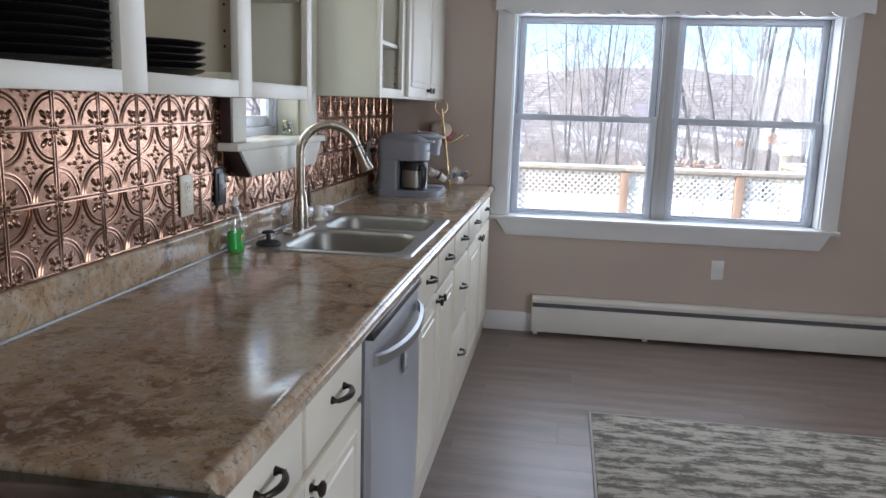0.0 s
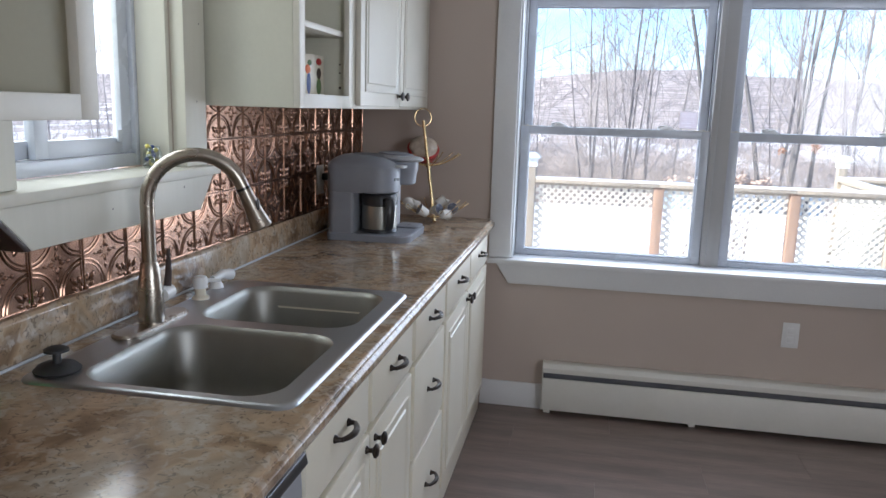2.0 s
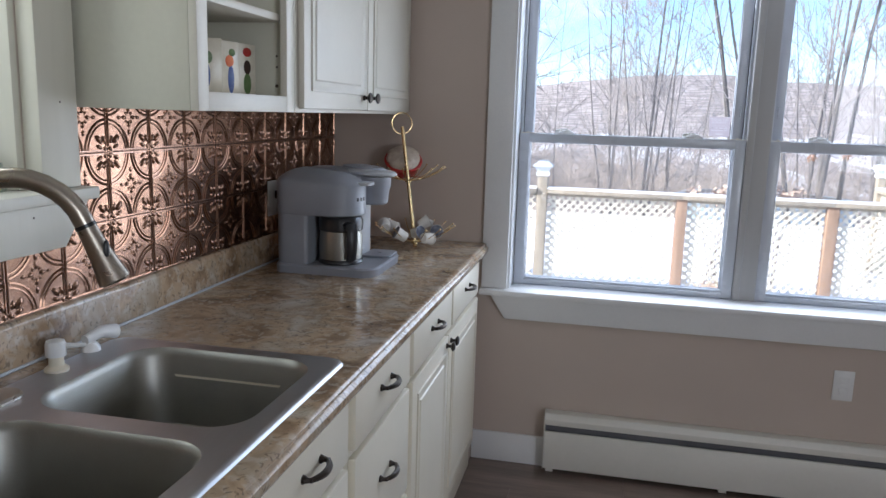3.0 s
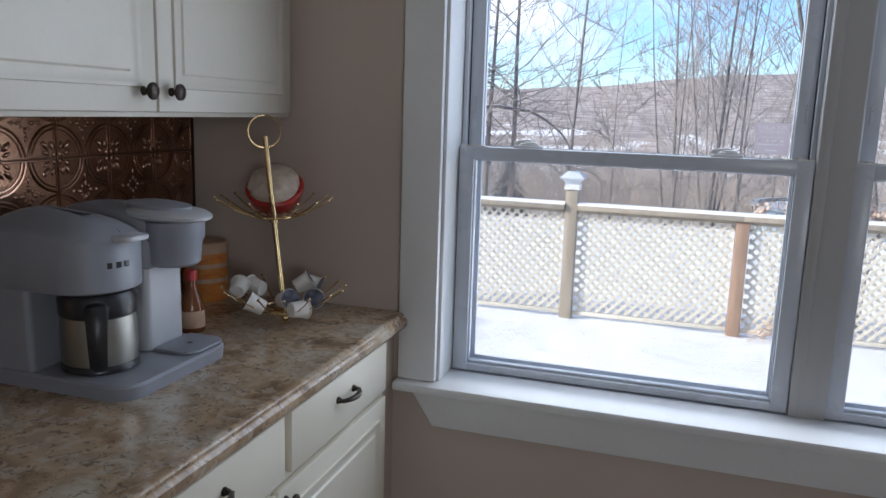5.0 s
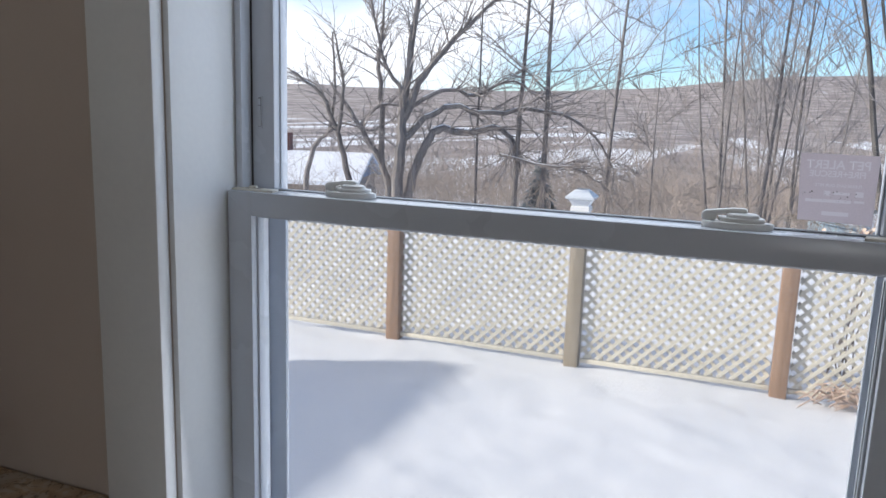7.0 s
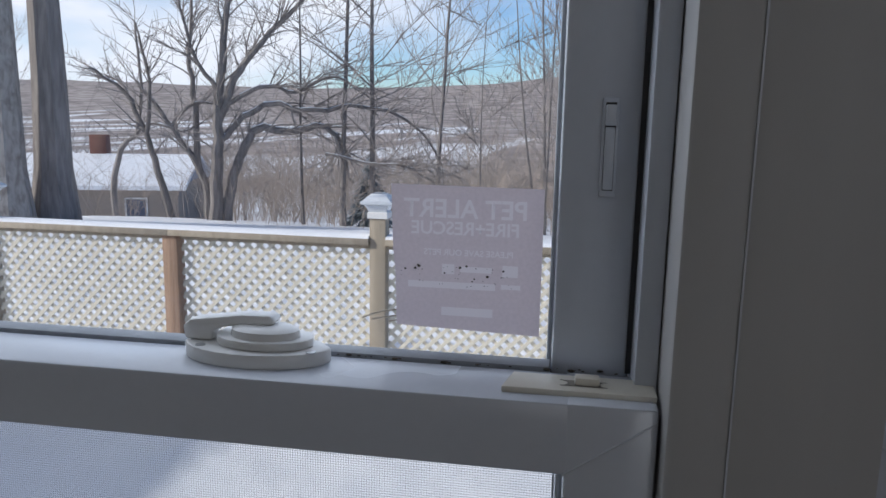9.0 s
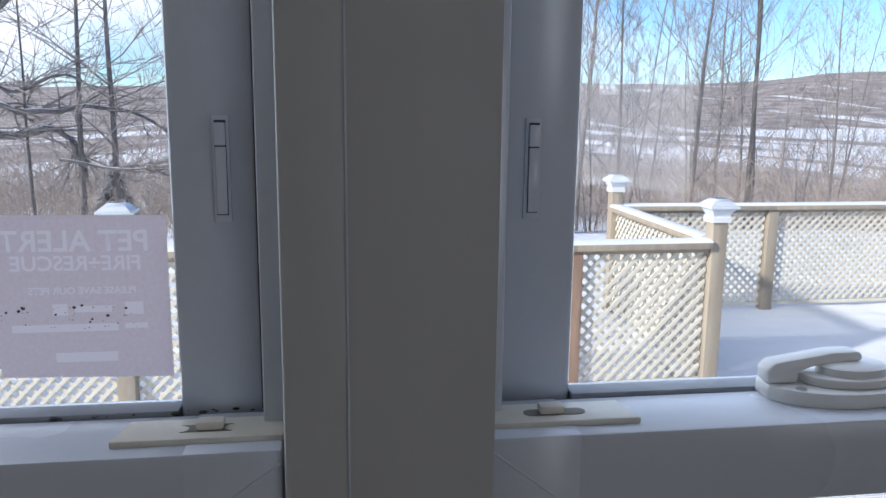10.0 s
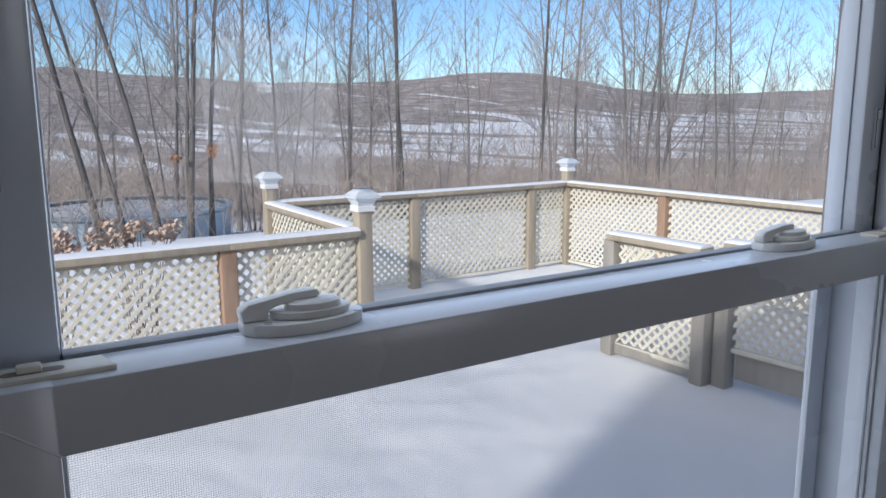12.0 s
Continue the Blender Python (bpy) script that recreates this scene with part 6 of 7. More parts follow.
rng = random.Random(5)
spots = []
for k in range(1500):
    y = rng.uniform(13.5, 32)
    x = rng.uniform(-0.62 * y - 6, 1.55 * y + 10)
    bear = x / (y + 0.3)
    want = 0.22 if bear < -0.4 else 0.08 if bear < -0.12 else 0.10 if bear < 0.04 else 0.26 if bear < 0.3 else 0.42
    if toward_house(x, y) or rng.random() > want * 0.27 or any(math.hypot(x - a, y - b) < 0.9 for a, b in spots):
        continue
    spots.append((x, y))
for x, y in spots:
    src = kinds[rng.randrange(6)]
    s = rng.uniform(0.75, 1.15)
    t = copy_thing(src, Matrix.Translation((x, y, land_height(x, y))) @ pose(0, 0, 0, rng.uniform(-2.5, 2.5), rng.uniform(-2.5, 2.5), rng.uniform(0, 360)))
    t.scale = (s, s, s)


# the nearest stems at the edge of the yard
for k, (x, y, tilt) in enumerate(((3.61, 12.2, -9), (4.04, 12.8, -7), (4.36, 11.8, -8), (5.00, 12.6, 2), (5.10, 12.9, -1), (5.55, 13.2, 1), (9.56, 13.5, 2), (9.9, 13.9, -3), (12.98, 13.0, 1), (16.4, 12.5, -2), (20.0, 13.5, 2))):
    t = copy_thing(edge_kinds[k % 3], Matrix.Translation((x, y, land_height(x, y))) @ pose(0, 0, 0, 0, tilt, 0) @ pose(0, 0, 0, 0, 0, 70 * k))
    t.scale = (1.05, 1.05, 1.05)


def thicket(name, count, x_of, ys, tall, r, mat, label, forks=3, seed=9, splay=0.16):
    """Many thin stems standing close: brushwood or far woods."""
    rg = random.Random(seed)
    verts, faces = [], []

    def stem(p, q, ra, rb):
        w = (q - p).normalized()
        s = w.orthogonal().normalized()
        u = w.cross(s)
        base = len(verts)
        for pos, rr in ((p, ra), (q, rb)):
            for k in range(3):
                verts.append(tuple(pos + (s * math.cos(2.094 * k) + u * math.sin(2.094 * k)) * rr))
        for k in range(3):
            faces.append((base + k, base + (k + 1) % 3, base + 3 + (k + 1) % 3, base + 3 + k))
    for _ in range(count):
        y = rg.uniform(*ys)
        lo, hi = x_of(y)
        x = rg.uniform(lo, hi)
        h = rg.uniform(*tall)
        p = Vector((x, y, land_height(x, y) - 0.05))
        if y < 34 and toward_house(x, y) and rg.random() < 0.8:
            continue
        mid = p + Vector((rg.uniform(-splay, splay) * h, rg.uniform(-splay, splay) * h, h * rg.uniform(0.35, 0.55)))
        stem(p, mid, r, r * 0.75)
        for k in range(forks):
            at = p.lerp(mid, rg.uniform(0.3, 1.0))
            knee = at + Vector((rg.uniform(-0.28, 0.28) * h, rg.uniform(-0.28, 0.28) * h, h * rg.uniform(0.1, 0.3)))
            tip = knee + Vector((rg.uniform(-0.22, 0.22) * h, rg.uniform(-0.22, 0.22) * h, h * rg.uniform(-0.04, 0.32)))
            stem(at, knee, r * 0.6, r * 0.4)
            stem(knee, tip, r * 0.4, r * 0.2)
            for _k in range(3):
                b = (at.lerp(knee, rg.uniform(0.4, 1)), knee.lerp(tip, rg.uniform(0.1, 0.9)))[_k % 2]
                stem(b, b + Vector((rg.uniform(-0.2, 0.2) * h, rg.uniform(-0.2, 0.2) * h, h * rg.uniform(-0.03, 0.2))), r * 0.35, r * 0.18)
    me = bpy.data.meshes.new(name)
    me.from_pydata(verts, [], faces)
    me.materials.append(mat)
    return tagged(new(name, me), label, "bushes", kind="stuff")


thicket("brushwood", 1900, lambda y: (-0.8 * y - 6, 1.5 * y + 8), (10.8, 19), (0.8, 2.3), 0.0055, BRUSH, "tangle of bare brown brushwood at the edge of the yard", forks=4, splay=0.22)
thicket("young_wood", 800, lambda y: (-0.8 * y - 8, 1.5 * y + 12), (18, 34), (2.0, 5.0), 0.012, BRUSH, "thin bare saplings on the slope", seed=10)
thicket("slope_wood", 1600, lambda y: (-1.3 * y - 10, 0.2 * y), (33, 64), (2, 6.5), 0.018, BRUSH, "bare saplings behind the neighbour's house", seed=14)
thicket("far_wood", 2800, lambda y: (-1.0 * y - 20, 2.2 * y + 20), (34, 150), (2.0, 8), 0.035, FAR_WOODS, "distant bare woods down the valley", seed=12, splay=0.24)
thicket("valley_wood", 2200, lambda y: (-1.0 * y - 20, 2.3 * y + 20), (150, 600), (4, 11), 0.22, FAR_WOODS, "bare woods scattered over the valley floor", forks=1, seed=13, splay=0.25)

# ---- neighbour's house below the slope ----
hx, hy, hz = -18.5, 30.0, -1.70
HM = Matrix.Translation((hx, hy, 0)) @ Matrix.Rotation(radians(16), 4, "Z")
house = thing("house", (hx, hy, hz - 2.4), "small tan house with a snow-covered gable roof and brick chimney", "house")
part("wall", turned(box(-4.6, 3.7, -2.8, 2.8, hz - 3.6, hz), HM), SIDING, house)
# the gable end's blue shade is put into its colour
gable = prism([(-2.8, hz), (2.8, hz), (0, hz + 1.0)], "x", 3.6, 3.7)
part("gable_end", turned(gable, HM), GABLE_SHADE, house, "gable end with its bluish shade in the colour")
roof = prism([(-3.2, hz - 0.12), (0, hz + 0.98), (3.2, hz - 0.12), (3.2, hz + 0.05), (0, hz + 1.15), (-3.2, hz + 0.05)], "x", -5.0, 4.1)
rf = part("roof", turned(roof, HM), SNOW, house, "snow-covered roof")
part("chimney", turned(box(-0.55, 0.15, -0.05, 0.55, hz + 0.6, hz + 1.95, 0.02), HM), BRICK, rf, "red brick chimney")
wn1 = part("window", turned(box(1.6, 2.5, -2.86, -2.805, hz - 1.4, hz - 0.45, 0.01), HM), TRIM, house)
part("pane", turned(box(1.68, 2.42, -2.875, -2.861, hz - 1.33, hz - 0.52), HM), LENS_GLASS, wn1)

# ---- small growth and far things outside ----
def leaf_clump(name, at, r, count, size, mat, label, seed, squash=0.7):
    """A loose clump of folded dry leaves or flower heads."""
    rg = random.Random(seed)
    bm = bmesh.new()
    for _ in range(count):
        d = Vector((rg.gauss(0, 1), rg.gauss(0, 1), rg.gauss(0, squash))).normalized() * r * rg.random() ** 0.5
        c = Vector(at) + d
        a = Vector((rg.uniform(-1, 1), rg.uniform(-1, 1), rg.uniform(-1, 1))).normalized()
        b = a.orthogonal().normalized()
        s = size * rg.uniform(0.6, 1.2)
        v = [bm.verts.new(p) for p in (c - a * s, c + b * s * 0.6 + a.cross(b) * s * 0.3, c + a * s, c - b * s * 0.6 + a.cross(b) * s * 0.3)]
        bm.faces.new((v[0], v[1], v[2]))
        bm.faces.new((v[0], v[2], v[3]))
    return tagged(part(name, bm, mat, auto=False), label, "dead leaves", kind="stuff")


leaf_clump("dead_leaves", (5.43, 12.5, 0.90), 0.13, 70, 0.045, DEAD_LEAF, "rust-coloured dead leaves still hanging on a sapling", 1)
leaf_clump("dead_leaves", (4.83, 12.5, 0.78), 0.08, 26, 0.04, DEAD_LEAF, "few rust-coloured dead leaves on a twig", 2)


def dry_shrub(at, seed, heads):
    rg = random.Random(seed)
    s = thing("dry_shrub", (at[0], at[1], -0.2), "dry shrub with tan flower heads behind the deck rail", "shrub")
    stems, tops = bmesh.new(), bmesh.new()
    for _ in range(heads):
        p = Vector((at[0] + rg.uniform(-0.30, 0.30), at[1] + rg.uniform(-0.15, 0.15), at[2] + rg.uniform(-0.10, 0.05)))
        tube([(at[0] + rg.uniform(-0.1, 0.1), at[1], -0.25), ((at[0] + p.x) / 2, (at[1] + p.y) / 2, at[2] * 0.45), p], [0.006, 0.005, 0.003], 4, stems, caps=False)
        for _k in range(34):
            d = Vector((rg.gauss(0, 1), rg.gauss(0, 1), rg.gauss(0, 0.6))).normalized() * 0.062 * rg.random() ** 0.4
            c, a = p + d, Vector((rg.uniform(-1, 1), rg.uniform(-1, 1), rg.uniform(-1, 1))).normalized()
            b = a.orthogonal() * 0.016
            a *= 0.018
            v = [tops.verts.new(q) for q in (c - a, c + b, c + a, c - b)]
            tops.faces.new(v)
    part("stems", stems, BRUSH, s)
    part("flower_heads", tops, DRY_FLOWER, s, "tan dry flower heads", auto=False)


dry_shrub((2.62, 4.60, 0.80), 4, 16)
dry_shrub((2.15, 4.62, 0.74), 5, 9)

pool = thing("swimming_pool", (4.6, 15.3, -1.0), "round above-ground pool under snow with a pale blue rim", "pool")
pz = land_height(4.6, 15.3)
part("pool_wall", lathe([(1.85, pz - 0.3), (1.85, pz + 0.62), (1.80, pz + 0.66)], (4.6, 15.3, 0), 40), BLUE_RIM, pool, "pale blue pool wall")
part("pool_rim", lathe([(1.78, pz + 0.66), (1.92, pz + 0.66), (1.92, pz + 0.71), (1.78, pz + 0.71)], (4.6, 15.3, 0), 40), BLUE_RIM, pool, "pale blue rim")
part("pool_snow", lathe([(0, pz + 0.66), (1.2, pz + 0.655), (1.79, pz + 0.64)], (4.6, 15.3, 0), 40), SNOW, pool, "snow cover")

spx, spy = -2.3, 14.2
sp = thing("spruce", (spx, spy, land_height(spx, spy)), "small blue-green spruce dusted with snow", "tree")
st, nd = bmesh.new(), bmesh.new()
sz = land_height(spx, spy)
tube([(spx, spy, sz - 0.2), (spx, spy, sz + 1.45)], [0.03, 0.006], 6, st)
rg = random.Random(8)
for k in range(420):
    f = rg.random() ** 0.7
    h = sz + 0.12 + 1.3 * (1 - f)
    a, r = rg.uniform(0, 6.28), 0.08 + 0.55 * f
    tip = Vector((spx + r * math.cos(a), spy + r * math.sin(a), h - 0.18 * f))
    root = Vector((spx + 0.2 * r * math.cos(a), spy + 0.2 * r * math.sin(a), h + 0.06))
    w = Vector((-math.sin(a), math.cos(a), 0)) * (0.02 + 0.025 * f)
    v = [nd.verts.new(q) for q in (root, tip.lerp(root, 0.35) + w, tip, tip.lerp(root, 0.35) - w)]
    nd.faces.new((v[0], v[1], v[2]))
    nd.faces.new((v[0], v[2], v[3]))
part("trunk", st, BARK, sp)
part("needles", nd, SPRUCE, sp, "blue-green needles", auto=False)

# white farmhouse far up the opposite hillside
slope_x, slope_z = (148.5 - 1.7) / 400.3, (13.2 - 1.48) / 400.3
fd = 900.0
while fd < 3200 and land_height(1.7 + slope_x * fd, fd) < 1.48 + slope_z * fd:
    fd += 20
fx0, fz0 = 1.7 + slope_x * fd, land_height(1.7 + slope_x * fd, fd)
farm = thing("farmhouse", (fx0, fd, fz0), "tiny white farmhouse on the far hillside", "house")
k = fd / 1000
part("wall", box(fx0 - 9 * k, fx0 + 9 * k, fd - 5 * k, fd + 5 * k, fz0 - 3, fz0 + 7 * k), TRIM, farm)
part("roof", prism([(-6 * k + fd, fz0 + 7 * k), (6 * k + fd, fz0 + 7 * k), (fd, fz0 + 12 * k)], "x", fx0 - 10 * k, fx0 + 10 * k), SNOW, farm)

# ---- things on and over the worktop ----
WT = 0.9142
cm = thing("coffee_maker", (0.25, -0.62, WT), "slate grey coffee maker with steel carafe and a single-cup head", "coffee maker")


def stadium(x0, x1, y0, y1, front, rear, n=9):
    """A plan outline whose front corners (towards +x) are rounded more than the rear ones."""
    pts = []
    for cx, cy, r, a in ((x1 - front, y1 - front, front, 0), (x0 + rear, y1 - rear, rear, 90), (x0 + rear, y0 + rear, rear, 180), (x1 - front, y0 + front, front, 270)):
        pts += [(cx + r * math.cos(radians(a + 90 * k / n)), cy + r * math.sin(radians(a + 90 * k / n))) for k in range(n + 1)]
    return pts


def domed(levels, slope=0.0, x_mid=0.0):
    """A body through level plan outlines, closed above and below, its upper levels sloping down to the front."""
    bm = bmesh.new()
    rows = [[bm.verts.new((x, y, z - slope * k / (len(levels) - 1) * (x - x_mid))) for x, y in pts] for k, (pts, z) in enumerate(levels)]
    for a, b in zip(rows, rows[1:]):
        for k in range(len(a)):
            bm.faces.new((a[k], a[(k + 1) % len(a)], b[(k + 1) % len(a)], b[k]))
    bm.faces.new(rows[0][::-1])
    bm.faces.new(rows[-1])
    bmesh.ops.recalc_face_normals(bm, faces=bm.faces)
    return bm


part("base", domed([(stadium(0.095, 0.420, -0.792, -0.470, 0.050, 0.03), WT), (stadium(0.094, 0.423, -0.794, -0.468, 0.052, 0.03), 0.938), (stadium(0.097, 0.418, -0.790, -0.472, 0.050, 0.03), 0.943)]), GREY_PLASTIC, cm)
part("tower", domed([(stadium(0.097, 0.205, -0.788, -0.474, 0.012, 0.035), 0.9435), (stadium(0.095, 0.205, -0.790, -0.472, 0.012, 0.04), 1.098)]), GREY_PLASTIC, cm)
HB = (0.093, 0.362, -0.796, -0.618)
bh = part("housing", domed([(stadium(HB[0] + g, HB[1] - g * 1.1, HB[2] + g, HB[3] - g, max(0.085 - g * 0.8, 0.012), max(0.045 - g * 0.5, 0.01)), z) for g, z in
                            ((0.004, 1.0985), (0.0, 1.104), (0.0, 1.195), (0.003, 1.203), (0.014, 1.213), (0.030, 1.224), (0.050, 1.233), (0.070, 1.238), (0.080, 1.239))], 0.10, 0.20), GREY_PLASTIC, cm)
part("lid_lever", prism(stadium(0.318, 0.388, -0.738, -0.672, 0.016, 0.008), "z", 1.192, 1.202, 0.003), SILVER_PLASTIC, bh)
for k in range(6):
    a = radians(-62 + 11.5 * k)
    px, py = HB[1] - 0.085 + 0.0852 * math.cos(a), -0.706 + 0.0865 * math.sin(a)
    part("brand_bar", turned(box(0, 0.0016, -0.0048, 0.0048, -0.0055, 0.0055), Matrix.Translation((px, py, 1.150)) @ Matrix.Rotation(a, 4, "Z")), BLACK_PLASTIC, bh)
part("single_cup_column", prism(stadium(0.206, 0.318, -0.608, -0.492, 0.014, 0.004), "z", 0.9435, 1.114, 0.002), SILVER_PLASTIC, cm, "lighter grey column")
part("head_bridge", domed([(stadium(0.097, 0.330, -0.6165, -0.476, 0.05, 0.04), 1.099 + 0.016), (stadium(0.095, 0.335, -0.6165, -0.474, 0.05, 0.04), 1.205), (stadium(0.110, 0.325, -0.606, -0.486, 0.05, 0.035), 1.226), (stadium(0.135, 0.30, -0.590, -0.502, 0.04, 0.03), 1.233)]), GREY_PLASTIC, cm)
kh = part("single_cup_head", lathe([(0, 1.116), (0.046, 1.116), (0.053, 1.122), (0.057, 1.165), (0.0615, 1.172), (0.063, 1.208), (0, 1.208)], (0.336, -0.544, 0), 40), GREY_PLASTIC, cm)
lid = lathe([(0, 0.002), (0.070, 0.0), (0.078, 0.005), (0.0785, 0.011), (0.072, 0.016), (0.060, 0.019), (0.030, 0.023), (0, 0.0235)], segs=40)
bmesh.ops.scale(lid, vec=(1.22, 0.90, 1), verts=lid.verts)
part("head_lid", turned(lid, Matrix.Translation((0.324, -0.546, 1.2120)) @ Matrix.Rotation(radians(3), 4, "Y")), SILVER_PLASTIC, kh)
inner = lathe([(0, 0.0), (0.056, 0.0), (0.054, 0.006), (0.030, 0.011), (0, 0.012)], segs=36)
bmesh.ops.scale(inner, vec=(1.30, 0.92, 1), verts=inner.verts)
part("lid_cap", turned(inner, Matrix.Translation((0.306, -0.546, 1.2325)) @ Matrix.Rotation(radians(3), 4, "Y")), GREY_PLASTIC, kh)
part("drip_tray", prism(stadium(0.320, 0.414, -0.600, -0.478, 0.03, 0.006), "z", 0.9435, 0.950, 0.002), GREY_PLASTIC, cm)
part("tray_hole", lathe([(0, 0.0004), (0.006, 0.0004), (0.006, 0)], (0.365, -0.54, 0.9502), 14), BLACK_PLASTIC, cm)
CX, CY = 0.284, -0.702
ca = part("carafe", lathe([(0, 0.9445), (0.060, 0.9445), (0.066, 0.95), (0.0685, 0.985), (0.0675, 1.03), (0.063, 1.052), (0, 1.054)], (CX, CY, 0), 40), SINK_STEEL, cm, "steel carafe")
part("carafe_lid", lathe([(0.064, 1.046), (0.0695, 1.050), (0.0705, 1.080), (0.064, 1.092), (0, 1.094)], (CX, CY, 0), 40), BLACK_PLASTIC, ca)
part("carafe_foot", lathe([(0.0675, 0.9445), (0.0705, 0.946), (0.0700, 0.955), (0.0672, 0.958)], (CX, CY, 0), 40), BLACK_PLASTIC, ca)
hd = tube([(0.060, 0, 1.072), (0.088, 0, 1.070), (0.100, 0, 1.050), (0.098, 0, 1.00), (0.090, 0, 0.968), (0.084, 0, 0.960)], [0.011, 0.011, 0.010, 0.009, 0.0085, 0.006], 8)
bmesh.ops.scale(hd, vec=(1, 1.9, 1), verts=hd.verts)
part("carafe_handle", turned(hd, Matrix.Translation((CX, CY, 0)) @ Matrix.Rotation(radians(-50), 4, "Z")), BLACK_PLASTIC, ca)

# two-tier wire stand, its pole leaning a little
def stand_axis(z):
    return 0.401 - 0.150 * (z - 0.94), -0.212 + 0.060 * (z - 0.94)


sx, sy = stand_axis(0.95)
stand = thing("tiered_stand", (sx, sy, WT), "two-tier brass wire stand holding coffee pods and a wrapped dish", "stand")
part("pole", tube([(*stand_axis(z), z) for z in (0.925, 1.15, 1.366)], 0.0068, 12), GOLD, stand)
rx, ry = stand_axis(1.378)
part("ring_handle", tube([(rx + 0.039 * 0.86 * math.sin(2 * math.pi * k / 28), ry + 0.039 * 0.50 * math.sin(2 * math.pi * k / 28), 1.378 + 0.039 * math.cos(2 * math.pi * k / 28)) for k in range(29)], 0.0022, 6), GOLD, stand)
part("foot_ball", ball((*stand_axis(0.9235), 0.9235), 0.0088), GOLD, stand)
for zc, rr, rise in ((1.166, 0.140, 0.054), (0.938, 0.150, 0.066)):
    hx0, hy0 = stand_axis(zc)
    for k in range(16):
        a = 2 * math.pi * (k + 0.3) / 16
        pts = [(hx0 + rr * f * math.cos(a), hy0 + rr * f * math.sin(a), zc + rise * f ** 1.9) for f in (0.03, 0.3, 0.55, 0.8, 1.0)]
        w = part("wire", tube(pts, 0.0017, 5), GOLD, stand)
        part("wire_tip", ball(pts[-1], 0.0038, (1, 1, 1), None, 8, 6), GOLD, w)
    part("hub_ring", tube([(hx0 + 0.060 * math.cos(2 * math.pi * k / 28), hy0 + 0.060 * math.sin(2 * math.pi * k / 28), zc + 0.011) for k in range(29)], 0.0017, 5), GOLD, stand)
    part("hub", lathe([(0, zc - 0.008), (0.012, zc - 0.006), (0.012, zc + 0.002), (0, zc + 0.004)], (hx0, hy0, 0), 14), GOLD, stand)
sx, sy = stand_axis(0.96)

pod = thing("coffee_pod", (0, 0, 0), "white coffee pod lying in the lower wire tier", "coffee pod", "coffee pods in the wire stand")
part("cup", lathe([(0, 0), (0.0175, 0), (0.0185, 0.002), (0.0222, 0.040), (0.0255, 0.042), (0.0255, 0.0435), (0, 0.0435)], segs=20), PAPER_WHITE, pod)
part("foil_lid", lathe([(0, 0.0448), (0.0245, 0.0442), (0.0245, 0.0436)], segs=20), CUP_BLUE, pod, "dark printed foil lid")
for n, (across, near, z, rx, rz) in enumerate(((-0.112, 0.0, 0.990, 75, 200), (-0.052, -0.05, 0.985, 80, 260), (-0.045, 0.055, 0.962, 60, 300), (0.018, 0.065, 0.960, 95, 150),
                                               (0.030, -0.045, 0.990, 60, 120), (0.080, 0.010, 0.980, 85, 20), (-0.005, 0.0, 0.968, 75, 60), (0.050, -0.085, 1.000, 110, 100))):
    m = pose(sx + 0.88 * across + 0.475 * near, sy + 0.475 * across - 0.88 * near, z, rx, 0, rz)
    if n == 0:
        pod.matrix_basis = m
    else:
        copy_thing(pod, m)

wx, wy = 0.322, -0.112
wd = thing("wrapped_dish", (wx, wy, 1.220), "red dish of food wrapped in clear film on the upper tier", "dish")
part("dish", lathe([(0, 1.188), (0.040, 1.188), (0.064, 1.206), (0.074, 1.242), (0.070, 1.246), (0, 1.238)], (wx, wy, 0), 30), RED, wd, "red glazed dish")
top = bmesh.new()
bmesh.ops.create_icosphere(top, subdivisions=4, radius=0.060)
for v in top.verts:
    v.co *= 1 + 0.10 * noise.noise(v.co * 30) + 0.05 * noise.noise(v.co * 90)
bmesh.ops.scale(top, vec=(1.08, 1.08, 0.58), verts=top.verts)
part("food", turned(top, Matrix.Translation((wx, wy, 1.250))), FOAM, wd, "pale food under film")

wd.rotation_euler = (radians(34), radians(14), 0)      # leaning in the wires

cn = thing("canister", (0.085, -0.085, WT), "orange printed canister with a tan lid in the corner", "canister")
part("can", lathe([(0, WT), (0.058, WT), (0.060, WT + 0.004), (0.060, 1.052), (0, 1.052)], (0.085, -0.085, 0), 34), ORANGE, cn)
part("lid", lathe([(0.0615, 1.044), (0.0615, 1.068), (0.056, 1.073), (0, 1.073)], (0.085, -0.085, 0), 34), LABEL_TAN, cn, "tan plastic lid")
for z in (0.965, 1.005):
    part("print_band", lathe([(0.0606, z), (0.0606, z + 0.012)], (0.085, -0.085, 0), 34), LABEL_TAN, cn)
sc = thing("sauce_bottle", (0.245, -0.365, WT), "small red-capped bottle of brown sauce beside the coffee maker", "bottle")
part("bottle", lathe([(0, WT), (0.026, WT), (0.0285, WT + 0.004), (0.0285, 0.972), (0.022, 0.995), (0.0115, 1.018), (0.0105, 1.036), (0, 1.036)], (0.245, -0.365, 0), 26), AMBER, sc)
part("label", lathe([(0.0290, 0.926), (0.0290, 0.966)], (0.245, -0.365, 0), 26), LABEL_TAN, sc, "tan paper label")
part("cap", lathe([(0, 1.0365), (0.0135, 1.0365), (0.0135, 1.056), (0.011, 1.060), (0, 1.061)], (0.245, -0.365, 0), 18), RED, sc, "red cap")

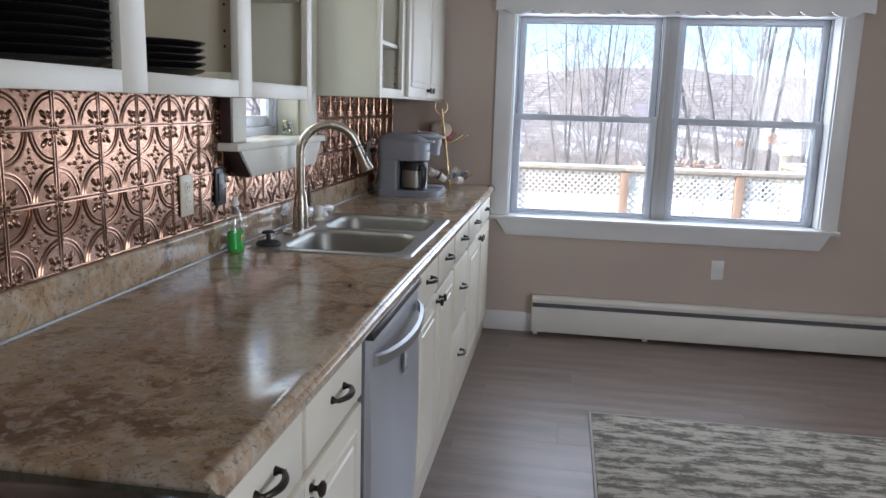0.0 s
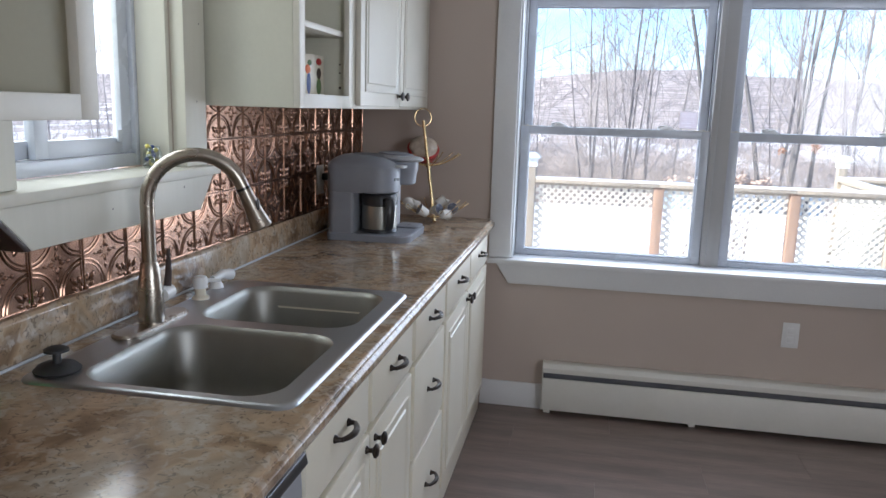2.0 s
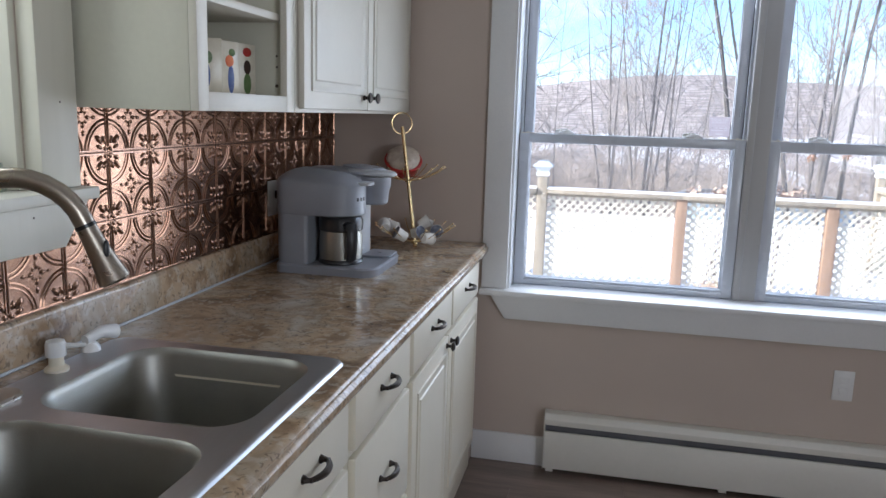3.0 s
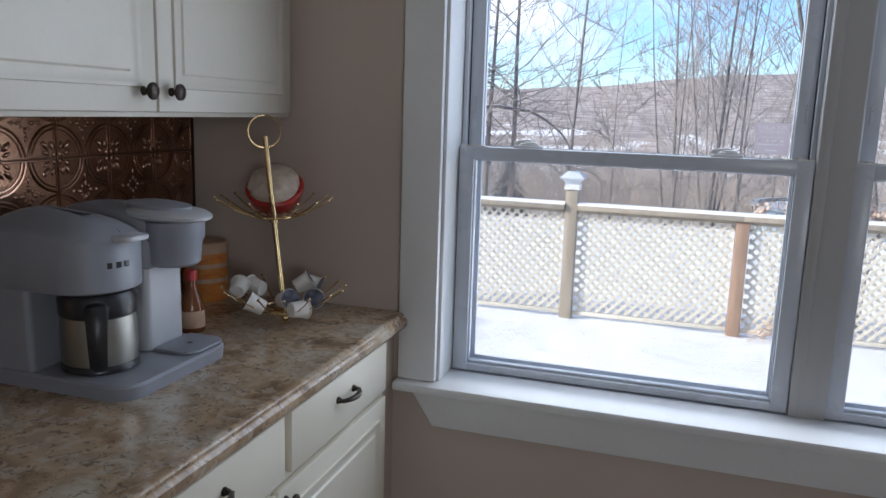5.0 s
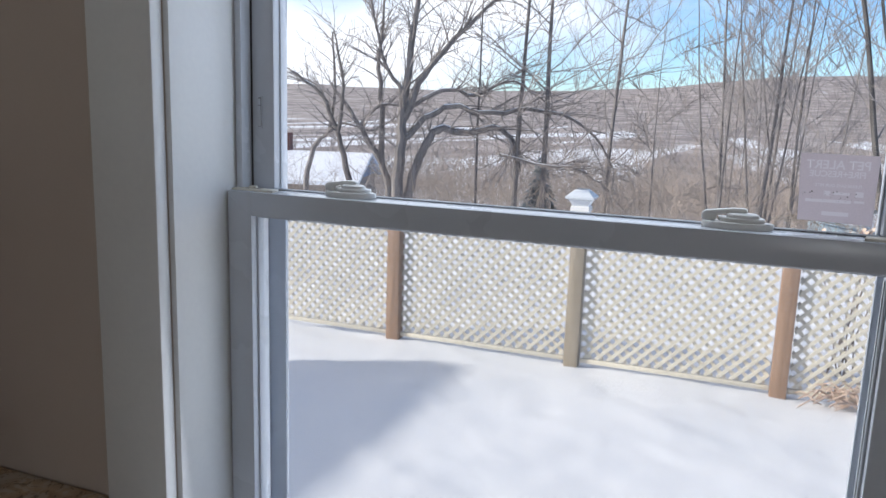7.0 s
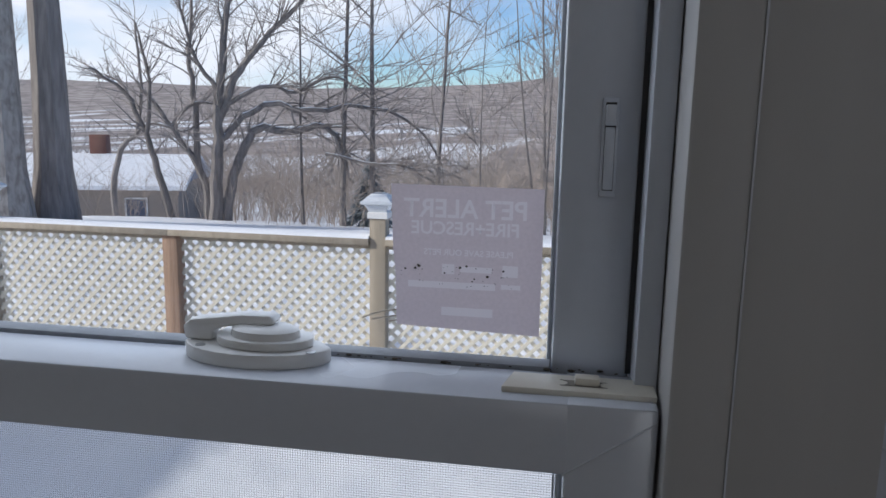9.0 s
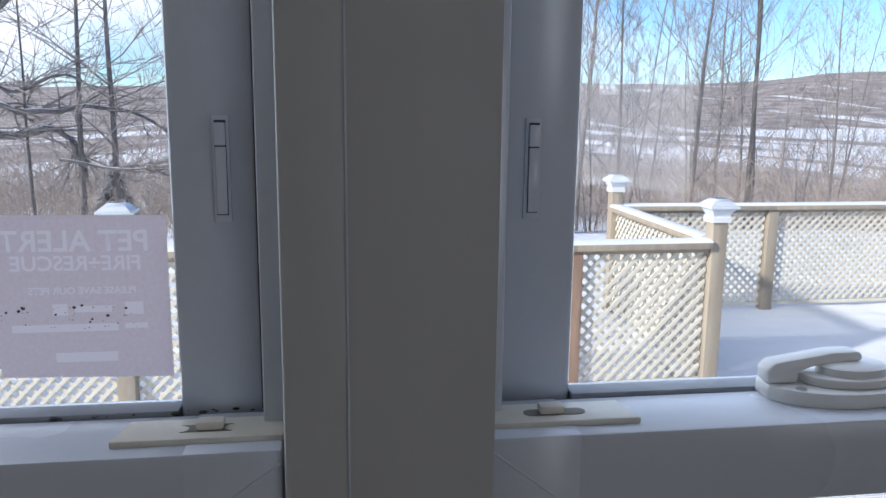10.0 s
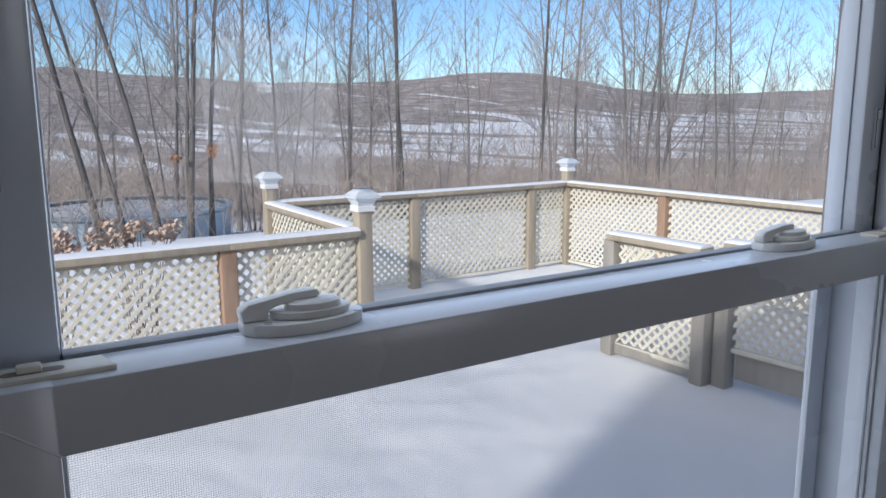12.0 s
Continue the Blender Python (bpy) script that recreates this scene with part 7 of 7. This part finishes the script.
# outlets on the backsplash
def wall_socket(y, z, plate_mat, label, name="wall_outlet", x=0.0085):
    o = thing(name, (x, y, z), label, "outlet")
    part("plate", box(x, x + 0.006, y - 0.036, y + 0.036, z - 0.058, z + 0.058, 0.003), plate_mat, o)
    return o


o1 = wall_socket(-2.660, 1.113, IVORY, "ivory double socket plate on the copper backsplash")
for dz in (-0.021, 0.021):
    so = part("socket", lathe([(0, 0.0035), (0.0155, 0.003), (0.0165, 0)], segs=22, m=Matrix.Translation((0.0145, -2.660, 1.113 + dz)) @ Matrix.Rotation(radians(90), 4, "Y")), IVORY, o1)
    for dy in (-0.006, 0.006):
        part("slot", box(0.0179, 0.0183, -2.660 + dy - 0.001, -2.660 + dy + 0.001, 1.113 + dz - 0.002, 1.113 + dz + 0.007), BLACK_PLASTIC, so)
    part("earth_hole", ball((0.0180, -2.660, 1.113 + dz - 0.008), 0.0022, (0.2, 1, 1), None, 8, 5), BLACK_PLASTIC, so)
o2 = wall_socket(-2.445, 1.116, BLACK_PLASTIC, "black switch plate with a white toggle on the backsplash", "light_switch")
part("raised_frame", box(0.0146, 0.018, -2.469, -2.421, 1.073, 1.159, 0.003), BLACK_PLASTIC, o2)
part("toggle", turned(box(-0.003, 0.016, -0.005, 0.005, -0.005, 0.005, 0.0015), Matrix.Translation((0.018, -2.445, 1.116)) @ Matrix.Rotation(radians(-28), 4, "Y")), WHITE_PLASTIC, o2)
o3 = wall_socket(-0.617, 1.125, WHITE_PLASTIC, "white double socket plate with a black plug")
pl = part("plug", box(0.0147, 0.045, -0.610, -0.585, 1.122, 1.150, 0.004), BLACK_PLASTIC, o3, "black plug")
part("cord", tube([(0.045, -0.60, 1.135), (0.070, -0.595, 1.12), (0.060, -0.59, 1.03), (0.045, -0.59, 0.95)], 0.003, 6), BLACK_PLASTIC, pl)

# glass jar of beads on the side window's stool
jr = thing("bead_jar", (-0.028, -1.748, 1.25), "small clear jar of yellow and green beads on the window stool", "jar")
part("glass", lathe([(0, 1.2505), (0.021, 1.2505), (0.023, 1.254), (0.023, 1.288), (0.018, 1.297), (0.018, 1.304)], (-0.028, -1.748, 0), 22), BOTTLE_CLEAR, jr)
rj = random.Random(3)
for k in range(26):
    a, r, z = rj.uniform(0, 6.28), 0.015 * math.sqrt(rj.random()), 1.257 + 0.050 * k / 26
    part("bead", ball((-0.028 + r * math.cos(a), -1.748 + r * math.sin(a), z), 0.0062, (1, 1, 1), None, 8, 6), (YELLOW_PRINT, LEAF_PRINT, YELLOW_PRINT, BLUE_PRINT, PAPER_WHITE)[k % 5], jr)

# ---- rug ----
rug = thing("rug", (2.05, -2.3, 0), "grey distressed-pattern woven rug on the plank floor", "rug")
part("rug_surface", box(1.252, 2.86, -3.30, -1.277, 0.0005, 0.0085, 0.003), RUG, rug)
bnd = bmesh.new()
for a, b, c, d in ((1.240, 1.2515, -3.312, -1.265), (2.8605, 2.872, -3.312, -1.265), (1.2515, 2.8605, -1.2765, -1.265), (1.2515, 2.8605, -3.312, -3.3005)):
    box(a, b, c, d, 0.0005, 0.0095, 0.003, bnd)
part("binding", bnd, RUG_EDGE, rug)

# ---- floor planks ----
PW, PL = 0.232, 1.22
plank_cuts = {}


def plank_mesh(length):
    key = round(length, 3)
    if key not in plank_cuts:
        bm = box(0, key - 0.0004, 0, PW - 0.0004, -0.0055, 0.0, 0.0005, segs=1)
        me = bpy.data.meshes.new("plank")
        bm.to_mesh(me)
        bm.free()
        me.materials.append(PLANK)
        plank_cuts[key] = me
    return plank_cuts[key]


row, y = 0, -0.002 - PW
while y > RY - 0.1:
    x = 0.02 - (row * 0.43) % PL
    while x < RX:
        x0, x1 = max(x, 0.005), min(x + PL, RX - 0.005)
        if x1 - x0 > 0.1:
            p = new("plank", plank_mesh(x1 - x0))
            p.parent = floor
            p.location = (x0, y, 0.0)
        x += PL
    y -= PW
    row += 1
